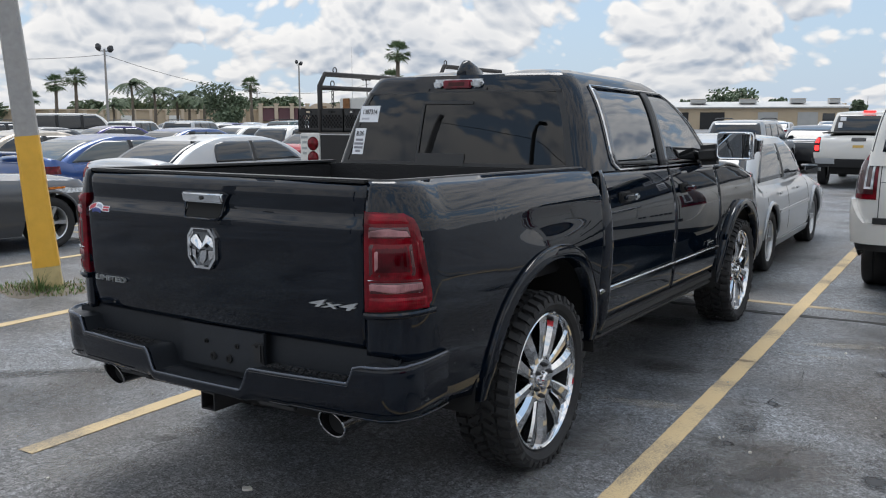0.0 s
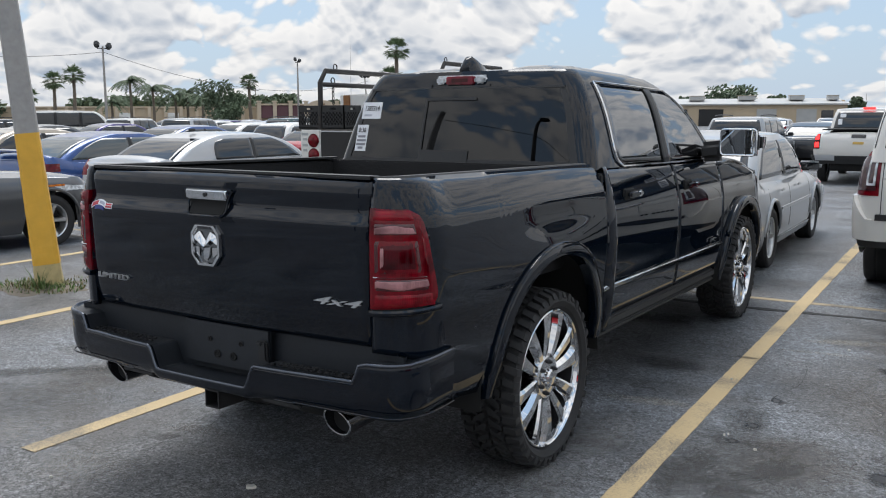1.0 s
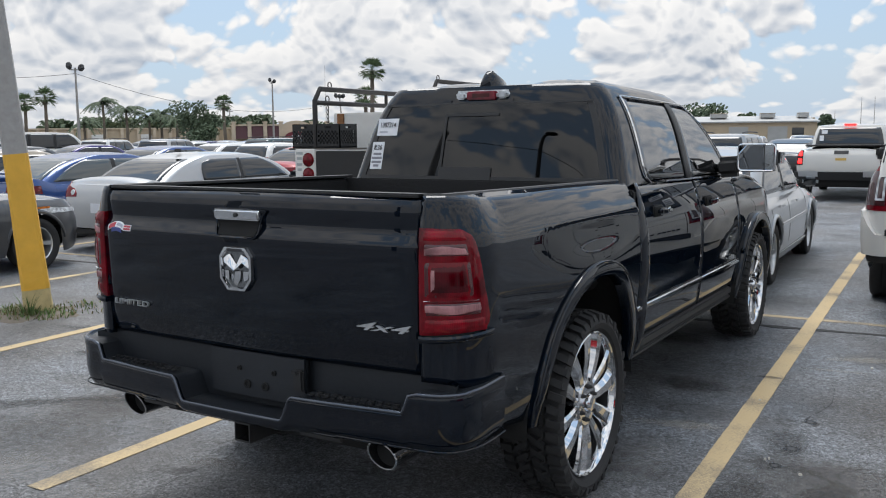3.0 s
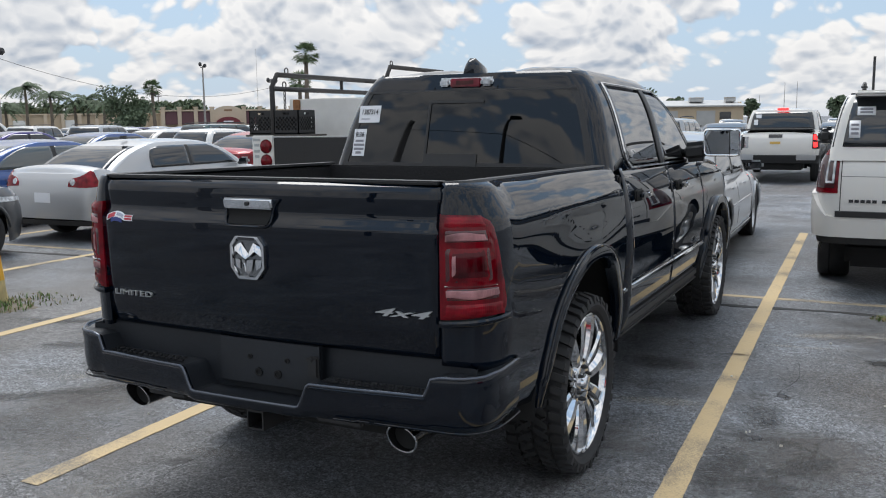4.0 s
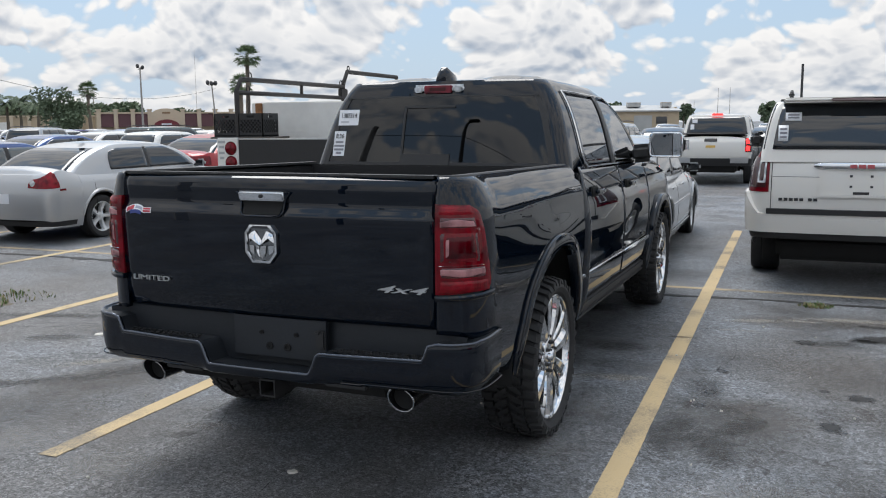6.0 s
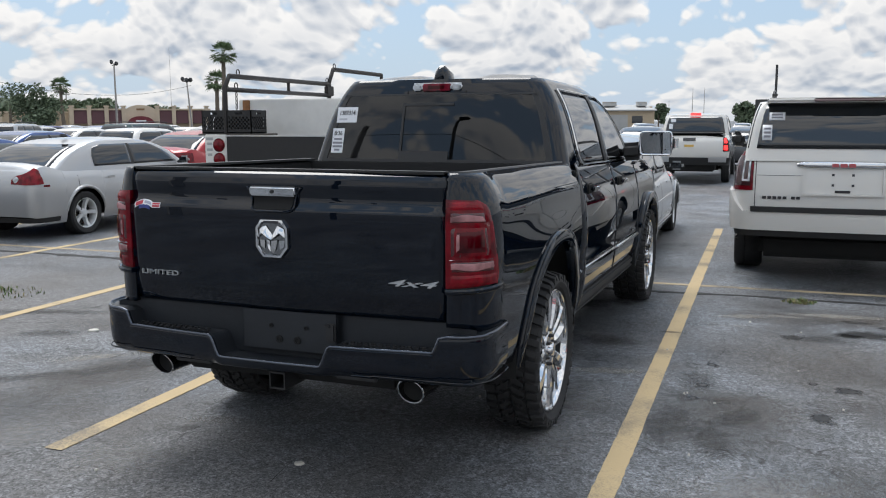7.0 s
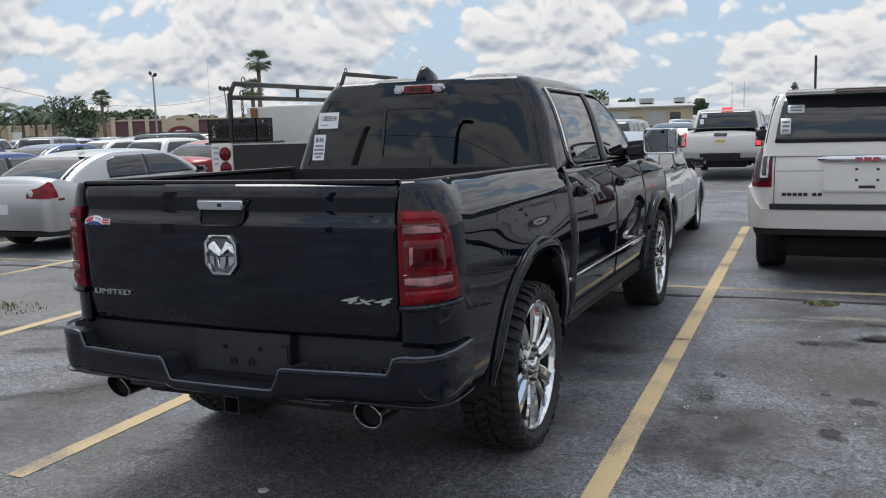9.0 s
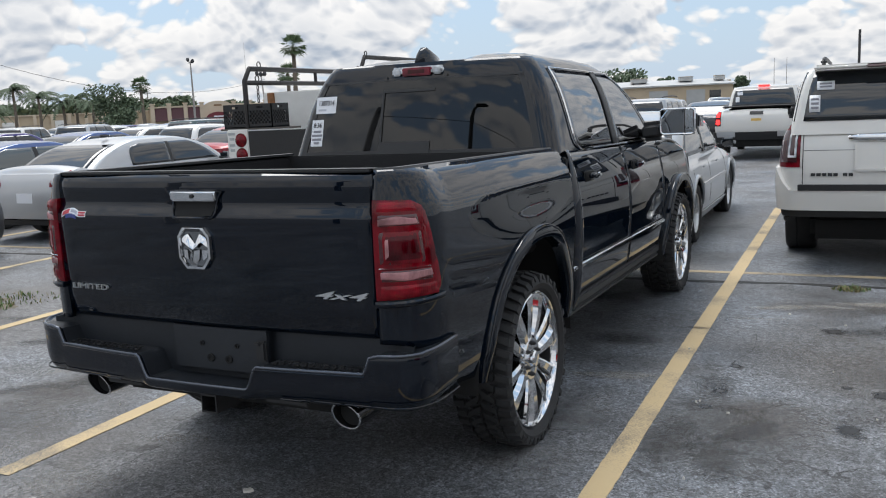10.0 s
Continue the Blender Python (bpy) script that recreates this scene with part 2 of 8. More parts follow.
    bend = n.new("ShaderNodeTexNoise")
    bend.inputs["Scale"].default_value, bend.inputs["Detail"].default_value = 3.0, 8
    l.new(co.outputs["Object"], bend.inputs["Vector"])
    warp = n.new("ShaderNodeVectorMath")
    warp.operation = "MULTIPLY_ADD"
    l.new(bend.outputs["Color"], warp.inputs[0])
    warp.inputs[1].default_value = (0.9, 0.9, 0)
    l.new(co.outputs["Object"], warp.inputs[2])
    net = n.new("ShaderNodeTexVoronoi")
    net.feature = "DISTANCE_TO_EDGE"
    net.inputs["Scale"].default_value = 0.9
    l.new(warp.outputs[0], net.inputs["Vector"])
    line = n.new("ShaderNodeMath")
    line.operation = "MULTIPLY"
    l.new(rng(net.outputs["Distance"], 0.004, 0.009, 0.85, 0.0), line.inputs[0])
    l.new(rng(swirl.outputs[0], 0.47, 0.56, 0.0, 1.0), line.inputs[1])
    base = mix(line.outputs[0], base, (0.012, 0.012, 0.012, 1))
    l.new(base, b.inputs["Base Color"])
    l.new(rng(patch.outputs[0], 0.35, 0.62, 0.40, 0.62), b.inputs["Roughness"])
    add = n.new("ShaderNodeMath")
    l.new(stones.outputs[0], add.inputs[0]), l.new(grit.outputs[0], add.inputs[1])
    bp = n.new("ShaderNodeBump")
    bp.inputs["Strength"].default_value, bp.inputs["Distance"].default_value = 0.55, 0.012
    l.new(add.outputs[0], bp.inputs["Height"])
    l.new(bp.outputs[0], b.inputs["Normal"])
    return m


def worn_paint(name, colour, under=(0.07, 0.07, 0.07), wear=0.5):
    m, n, l, b = material(name)
    co = n.new("ShaderNodeTexCoord")
    t1 = n.new("ShaderNodeTexNoise")
    t1.inputs["Scale"].default_value, t1.inputs["Detail"].default_value, t1.inputs["Roughness"].default_value = 120, 9, 0.8
    t2 = n.new("ShaderNodeTexNoise")
    t2.inputs["Scale"].default_value, t2.inputs["Detail"].default_value = 1.6, 5
    for t in (t1, t2):
        l.new(co.outputs["Object"], t.inputs["Vector"])
    ad = n.new("ShaderNodeMath")
    l.new(t1.outputs[0], ad.inputs[0]), l.new(t2.outputs[0], ad.inputs[1])
    mr = n.new("ShaderNodeMapRange")
    mr.inputs["From Min"].default_value, mr.inputs["From Max"].default_value = 1.22 - wear * 0.25, 1.30 - wear * 0.12
    l.new(ad.outputs[0], mr.inputs["Value"])
    mx = n.new("ShaderNodeMix")
    mx.data_type = "RGBA"
    l.new(mr.outputs[0], mx.inputs[0])
    mx.inputs[7].default_value = rgba(under)
    tone = n.new("ShaderNodeMix")
    tone.data_type = "RGBA"
    l.new(t2.outputs[0], tone.inputs[0])
    tone.inputs[6].default_value = rgba([c * 0.72 for c in colour])
    tone.inputs[7].default_value = rgba([min(1, c * 1.15) for c in colour])
    l.new(tone.outputs[2], mx.inputs[6])
    l.new(mx.outputs[2], b.inputs["Base Color"])
    b.inputs["Roughness"].default_value = 0.7
    bp = n.new("ShaderNodeBump")
    bp.inputs["Strength"].default_value, bp.inputs["Distance"].default_value = 0.4, 0.006
    l.new(t1.outputs[0], bp.inputs["Height"])
    l.new(bp.outputs[0], b.inputs["Normal"])
    return m


ASPHALT = asphalt_material()
YELLOW_LINE = worn_paint("worn yellow line paint", (0.55, 0.415, 0.225), (0.16, 0.14, 0.11), 0.92)
YELLOW_PALE = worn_paint("faded yellow line paint", (0.42, 0.33, 0.20), (0.10, 0.095, 0.085), 1.0)
YELLOW_POST = plain("yellow post paint", (0.78, 0.43, 0.05), 0.5, grain=0.12, scale=9, bump=0.1, dirt=0.25)
CONCRETE = plain("weathered concrete", (0.36, 0.35, 0.34), 0.85, grain=0.2, scale=16, bump=0.3, dirt=0.2)
TAR = plain("crack filler", (0.012, 0.012, 0.012), 0.75, grain=0.4, scale=30, bump=0.4)
BLACK_PAINT = paint("black pearl paint", (0.0014, 0.0040, 0.0092), 0.0, 0.4, 0.3, 0.0, (0.004, 0.020), 1.48)
PEARL_PAINT = paint("pearl white paint", (0.68, 0.662, 0.625), 0, 0.4, 0.02)
WHITE_PAINT = paint("white paint", (0.80, 0.785, 0.75), 0, 0.4, 0.02)
SILVER_PAINT = paint("silver paint", (0.33, 0.345, 0.36), 0.55, 0.35, 0.12)
SILVER_LIGHT = paint("bright silver paint", (0.44, 0.445, 0.455), 0.45, 0.38, 0.10)
GREY_PAINT = paint("dark grey paint", (0.085, 0.088, 0.095), 0.5, 0.35, 0.2)
BLUE_PAINT = paint("blue paint", (0.018, 0.06, 0.21), 0.35, 0.3, 0.2)
BEIGE_PAINT = paint("beige paint", (0.40, 0.34, 0.27), 0.4, 0.35, 0.1)
RED_PAINT = paint("red paint", (0.32, 0.009, 0.014), 0.1, 0.35, 0.1, 0.2, (0.015, 0.07), 1.36)
TEAL_PAINT = paint("teal green paint", (0.05, 0.085, 0.085), 0.4, 0.35, 0.2)
DARK_PAINT = paint("dark paint", (0.016, 0.017, 0.02), 0.3, 0.3, 0.2)
PURPLE_PAINT = paint("violet paint", (0.045, 0.03, 0.15), 0.4, 0.3, 0.2)
CAR_GLASS = dark_glass("tinted car glass", (0.010, 0.013, 0.017), 0.75)
TINT_GLASS = glass("dark privacy glass", (0.05, 0.055, 0.06), 0.0, 1.52)
SIDE_GLASS = glass("coated dark side glass", (0.05, 0.055, 0.06), 0.0, 2.9)
MIRROR = plain("mirror glass", (0.80, 0.83, 0.85), 0.01, 1.0, 0.0)
SATIN = plain("satin chrome", (0.60, 0.61, 0.62), 0.28, 0.75, 0.03, 3)
CHROME = plain("chrome", (0.70, 0.71, 0.725), 0.06, 1.0, 0.03, 3)
BLACK_CHROME = plain("dark polished steel", (0.10, 0.10, 0.105), 0.16, 0.9, 0.1, 10)
EDGE_GLOSS = plain("polished black edge", (0.10, 0.11, 0.13), 0.16, 0.9, 0.1, 10)
ALLOY = plain("painted alloy", (0.62, 0.63, 0.64), 0.28, 0.8, 0.06, 6)
ALLOY_PALE = plain("silver painted alloy", (0.66, 0.67, 0.68), 0.4, 0.25, 0.06, 6)
STEEL_DARK = plain("dark steel", (0.05, 0.05, 0.052), 0.5, 0.7, 0.2, 12)
RUBBER = plain("tyre rubber", (0.019, 0.019, 0.020), 0.72, 0, 0.25, 25, 0.12)
BLACK_PLASTIC = plain("black plastic", (0.018, 0.018, 0.019), 0.55, 0, 0.15, 30, 0.1)
GREY_PLASTIC = plain("charcoal plastic", (0.013, 0.0158, 0.0205), 0.5, 0, 0.15, 60, 0.1)
BED_LINER = plain("sprayed bed liner", (0.008, 0.008, 0.009), 0.7, 0, 0.2, 60, 0.3)
DEEP_BLACK = plain("underside black", (0.010, 0.010, 0.010), 0.9, 0, 0.2, 10)
LENS_RED = lens("red lamp lens", (0.135, 0.0018, 0.0065))
LENS_DARK_RED = lens("deep red lamp lens", (0.062, 0.001, 0.004))
LENS_BRIGHT = lens("bright red lamp lens", (0.21, 0.0030, 0.0100))
LENS_HIGH = lens("high brake lamp lens", (0.20, 0.012, 0.028))
LENS_CLEAR = lens("clear lamp lens", (0.34, 0.165, 0.17), ribs=90)
LENS_WHITE = lens("white lamp lens", (0.62, 0.64, 0.66), ribs=40)
LENS_LIT = lens("lit brake lamp lens", (0.9, 0.02, 0.02), 4.0)
LENS_AMBER = lens("amber lamp lens", (0.55, 0.16, 0.02))
LAMP_BEZEL = plain("smoked lamp bezel", (0.060, 0.0012, 0.004), 0.25, coat=0.8)
PAPER = plain("white sticker paper", (0.74, 0.75, 0.78), 0.5, 0, 0.04, 40)
INK = plain("black ink", (0.03, 0.03, 0.035), 0.6, 0, 0.05)


# ---- mesh helpers ----
def mesh_from(name, verts, faces, mat, smooth=True, sharp=38):
    me = bpy.data.meshes.new(name)
    me.from_pydata([tuple(map(float, v)) for v in verts], [], [tuple(map(int, f)) for f in faces])
    me.validate()
    bm = bmesh.new()
    bm.from_mesh(me)
    bmesh.ops.remove_doubles(bm, verts=bm.verts, dist=0.0002)
    bmesh.ops.recalc_face_normals(bm, faces=bm.faces)
    bmesh.ops.delete(bm, geom=[q for q in bm.verts if not q.link_faces], context="VERTS")
    bm.to_mesh(me)
    bm.free()
    me.materials.append(mat)
    if smooth:
        me.polygons.foreach_set("use_smooth", [True] * len(me.polygons))
        me.set_sharp_from_angle(angle=radians(sharp))
    return me


def surf(name, verts, faces, mat, parent=None, label="", smooth=True, sharp=38, solid=0.0, face=None):
    """One mesh object from points and faces; solid: thickness added inwards."""
    ob = new(name, mesh_from(name, verts, faces, mat, smooth, sharp))
    if parent is not None:
        ob.parent = parent
    if face is not None and sum((p.normal.dot(Vector(face)) for p in ob.data.polygons)) < 0:
        ob.data.flip_normals()
    if solid:
        md = ob.modifiers.new("thickness", "SOLIDIFY")
        md.thickness, md.offset = solid, -1
    if label:
        tagged(ob, label)
    return ob


def part(name, bm, mat, parent, label="", smooth=False, sharp=38):
    me = bpy.data.meshes.new(name)
    bmesh.ops.recalc_face_normals(bm, faces=bm.faces)
    bm.to_mesh(me)
    bm.free()
    me.materials.append(mat)
    if smooth:
        me.polygons.foreach_set("use_smooth", [True] * len(me.polygons))
        me.set_sharp_from_angle(angle=radians(sharp))
    ob = new(name, me)
    if parent is not None:
        ob.parent = parent
    if label:
        tagged(ob, label)
    return ob


def shared(name, me, parent, m=None, label=""):
    ob = new(name, me)
    ob.parent = parent
    if m is not None:
        ob.matrix_basis = m
    if label:
        tagged(ob, label)
    return ob


def thing(name, m, label, category, group="", kind=""):
    ob = new(name)
    ob.empty_display_size = 0.2
    ob.matrix_world = m
    return tagged(ob, label, category, group, kind)


def box_into(bm, centre, size, bevel=0.0, turn=None, segs=2):
    r = bmesh.ops.create_cube(bm, size=1.0)
    vs = r["verts"]
    bmesh.ops.scale(bm, vec=Vector(size), verts=vs)
    if bevel:
        es = list({e for v in vs for e in v.link_edges})
        rb = bmesh.ops.bevel(bm, geom=es, offset=bevel, segments=segs, affect="EDGES", clamp_overlap=True)
        vs = list(set(rb["verts"]) | {v for v in vs if v.is_valid})
    m = Matrix.Translation(centre) @ (turn or Matrix())
    bmesh.ops.transform(bm, matrix=m, verts=vs)
    return vs


def box(centre, size, bevel=0.0, turn=None, segs=2):
    bm = bmesh.new()
    box_into(bm, centre, size, bevel, turn, segs)
    return bm


def tube_points(path, radius, sides=8, closed=False):
    """Points and faces of a round bar along a path."""
    path = [Vector(p) for p in path]
    verts, faces, n = [], [], len(path)
    prev = None
    for i, p in enumerate(path):
        a = path[(i - 1) % n] if (closed or i) else p
        c = path[(i + 1) % n] if (closed or i < n - 1) else p
        d = (c - a).normalized()
        if prev is None:
            ref = Vector((0, 0, 1)) if abs(d.z) < 0.9 else Vector((1, 0, 0))
            u = d.cross(ref).normalized()
        else:
            u = (prev - d * prev.dot(d)).normalized()
        prev = u
        w = d.cross(u)
        r = radius[i] if isinstance(radius, (list, tuple)) else radius
        for k in range(sides):
            t = 2 * math.pi * k / sides
            verts.append(p + u * (r * math.cos(t)) + w * (r * math.sin(t)))
    for i in range(n if closed else n - 1):
        j = (i + 1) % n
        for k in range(sides):
            k2 = (k + 1) % sides
            faces.append((i * sides + k, i * sides + k2, j * sides + k2, j * sides + k))
    if not closed:
        faces.append(tuple(range(sides)))
        faces.append(tuple((n - 1) * sides + k for k in range(sides)))
    return verts, faces


def tube(name, path, radius, mat, parent=None, sides=8, closed=False, label=""):
    v, f = tube_points(path, radius, sides, closed)
    return surf(name, v, f, mat, parent, label)


def lathe_points(profile, steps=48):
    """Turn (radius, x) points round the x axis."""
    verts, faces, k = [], [], len(profile)
    for i in range(steps):
        a = 2 * math.pi * i / steps
        for r, x in profile:
            verts.append((x, r * math.cos(a), r * math.sin(a)))
    for i in range(steps):
        j = (i + 1) % steps
        for p in range(k - 1):
            faces.append((i * k + p, i * k + p + 1, j * k + p + 1, j * k + p))
    return verts, faces


def grid_points(f, nu, nv):
    """Points of f(u, v) over the unit square, and its faces."""
    verts = [f(i / nu, j / nv) for i in range(nu + 1) for j in range(nv + 1)]
    faces = [(i * (nv + 1) + j, (i + 1) * (nv + 1) + j, (i + 1) * (nv + 1) + j + 1, i * (nv + 1) + j + 1)
             for i in range(nu) for j in range(nv)]
    return verts, faces


def lerp(a, b, t):
    return a + (b - a) * t


def interp(x, xs, ys):
    return float(np.interp(x, xs, ys))


def smooth_interp(x, xs, ys):
    """Interpolation with eased steps between the given stations."""
    if x <= xs[0]:
        return ys[0]
    for a, b, p, q in zip(xs, xs[1:], ys, ys[1:]):
        if x <= b:
            t = (x - a) / (b - a)
            return p + (q - p) * t * t * (3 - 2 * t)
    return ys[-1]


def letters(name, text, size, depth, mat, parent, m, label="", squeeze=1.0, bold=0.0, slant=0.0):
    """Raised letters in the built-in font as a mesh; they read along local x, with local z up."""
    cu = bpy.data.curves.new(name, "FONT")
    cu.body, cu.size, cu.extrude, cu.offset = text, size, depth, bold
    cu.align_x = "CENTER"
    cu.shear = slant
    cu.resolution_u = 3
    tmp = bpy.data.objects.new(name, cu)
    me = bpy.data.meshes.new_from_object(tmp)
    bpy.data.objects.remove(tmp)
    me.transform(Matrix.Diagonal((squeeze, 1, 1, 1)))
    me.materials.clear()
    me.materials.append(mat)
    ob = new(name, me)
    if parent is not None:
        ob.parent = parent
    ob.matrix_basis = m @ pose(0, 0, 0, 90)
    if label:
        tagged(ob, label)
    return ob


# ---- vehicles ----
def plan_curve(w, y0, y1, rear_r, front_r, bow=0.04, step=0.05, extra=()):
    """Right half of a car's outline seen from above, from the middle of its tail to the middle of its nose:
    points, and outward normals."""
    pts = []
    rx, ry = rear_r
    fx, fy = front_r
    for x in np.linspace(0, w - rx, 9)[:-1]:
        pts.append((x, y0 + bow * (x / w) ** 2))
    yc = y0 + bow * ((w - rx) / w) ** 2
    for a in np.linspace(0, math.pi / 2, 9)[:-1]:
        pts.append((w - rx + rx * math.sin(a), yc + ry * (1 - math.cos(a))))
    ye = y1 - bow * 2 * ((w - fx) / w) ** 2
    ys = set(np.round(np.arange(yc + ry, ye - fy, step), 4)) | {round(e, 4) for e in extra if yc + ry < e < ye - fy}
    pts += [(w, y) for y in sorted(ys)]
    for a in np.linspace(math.pi / 2, 0, 10)[:-1]:
        pts.append((w - fx + fx * math.sin(a), ye - fy * (1 - math.cos(a))))
    for x in np.linspace(w - fx, 0, 9):
        pts.append((x, y1 - bow * 2 * (x / w) ** 2))
    p = np.array(pts)
    t = np.gradient(p, axis=0)
    nrm = np.stack([t[:, 1], -t[:, 0]], 1)
    nrm /= np.maximum(1e-9, np.linalg.norm(nrm, axis=1))[:, None]
    nrm[0], nrm[-1] = (0, -1), (0, 1)
    return p, nrm


class Shell:
    """The lower body of a car: an outline, a bottom edge with wheel arches, a shoulder line and a side profile."""

    def __init__(self, w, y0, y1, axles, hub, arch, floor_z, shoulder, deck, inset, rear_r, front_r, bow=0.04, squash=2.0):
        extra = [a + s * arch for a in axles for s in (-1, -0.998, -0.97, -0.9, -0.75, 0.75, 0.9, 0.97, 0.998, 1)]
        self.p, self.n = plan_curve(w, y0, y1, rear_r, front_r, bow, 0.05, extra)
        self.axles, self.hub, self.arch, self.floor_z, self.squash = axles, hub, arch, floor_z, squash
        self.shoulder, self.deck, self.inset = shoulder, deck, inset
        self.y0, self.y1, self.w = y0, y1, w
        self.len = np.concatenate([[0], np.cumsum(np.linalg.norm(np.diff(self.p, axis=0), axis=1))])

    def low(self, x, y):
        z = self.floor_z(y)
        if abs(x) > self.w * 0.8:
            for a in self.axles:
                d = abs(y - a) / self.arch
                if d < 1:
                    z = max(z, self.hub + self.arch * (1 - d ** self.squash) ** (1 / self.squash))
        return z

    def at(self, i, z):
        """Point at a fractional station i and height z."""
        k = min(int(i), len(self.p) - 2)
        f = i - k
        p = self.p[k] * (1 - f) + self.p[k + 1] * f
        n = self.n[k] * (1 - f) + self.n[k + 1] * f
        d = self.inset(z, p[1])
        return np.array([max(p[0] - n[0] * d, 0.0), p[1] - n[1] * d, z]), np.array([n[0], n[1], 0.0])

    def side_index(self, y):
        """Station on the flank at length y."""
        k0 = int(np.argmax(self.p[:, 0] > self.w * 0.999))
        ys = self.p[k0:, 1]
        return k0 + float(np.interp(y, ys, np.arange(len(ys))))

    def tail_index(self, x):
        """Station on the tail at distance x from the middle."""
        k1 = int(np.argmax(self.p[:, 0] > self.w * 0.999))
        return float(np.interp(x, self.p[:k1, 0], np.arange(k1)))

    def nose_index(self, x):
        k0 = len(self.p) - 1 - int(np.argmax(self.p[::-1, 0] > self.w * 0.999))
        xs = self.p[k0:, 0][::-1]
        return k0 + float(len(xs) - 1 - np.interp(x, xs, np.arange(len(xs))))

    def mesh(self, rows=11, rungs=5):
        verts, faces, n = [], [], len(self.p)
        per = rows + 1 + rungs
        for i in range(n):
            x, y = self.p[i]
            lo, hi = self.low(x, y), self.shoulder(y)
            lo = min(lo, hi - 0.02)
            for r in range(rows + 1):
                verts.append(self.at(i, lerp(lo, hi, (r / rows)))[0])
            top = verts[-1]
            for r in range(1, rungs + 1):
                t = r / rungs
                rise = (self.deck(y) - hi) * (1 - (1 - t) ** 2.6)
                verts.append((top[0] * (1 - t), top[1], hi + rise))
        for i in range(n - 1):
            for r in range(per - 1):
                a = i * per + r
                faces.append((a, a + per, a + per + 1, a + 1))
        m = len(verts)
        verts = [tuple(v) for v in verts] + [(-v[0], v[1], v[2]) for v in verts]
        faces += [tuple(m + k for k in reversed(f)) for f in faces]
        return verts, faces

    def patch(self, i0, i1, z0, z1, off=0.006, nu=10, nv=4, side=1, taper=0.0, thick=0.012):
        """A raised patch that follows the body between two stations and two heights (numbers or functions of u)."""
        zf0 = z0 if callable(z0) else (lambda u: z0)
        zf1 = z1 if callable(z1) else (lambda u: z1)

        def f(o):
            def g(u, v):
                i = lerp(i0, i1, u)
                z = lerp(zf0(u), zf1(u), v)
                p, n = self.at(i, z)
                q = p + n * o
                return (q[0] * side, q[1], q[2])
            return g
        v1, f1 = grid_points(f(off), nu, nv)
        v2, f2 = grid_points(f(off - thick), nu, nv)
        m = len(v1)
        edge = [i * (nv + 1) for i in range(nu + 1)] + [nu * (nv + 1) + j for j in range(1, nv + 1)] \
            + [i * (nv + 1) + nv for i in range(nu - 1, -1, -1)] + [j for j in range(nv - 1, 0, -1)]
        faces = f1 + [tuple(m + k for k in f) for f in f2]
        faces += [(a, b, m + b, m + a) for a, b in zip(edge, edge[1:] + edge[:1])]
        return v1 + v2, faces


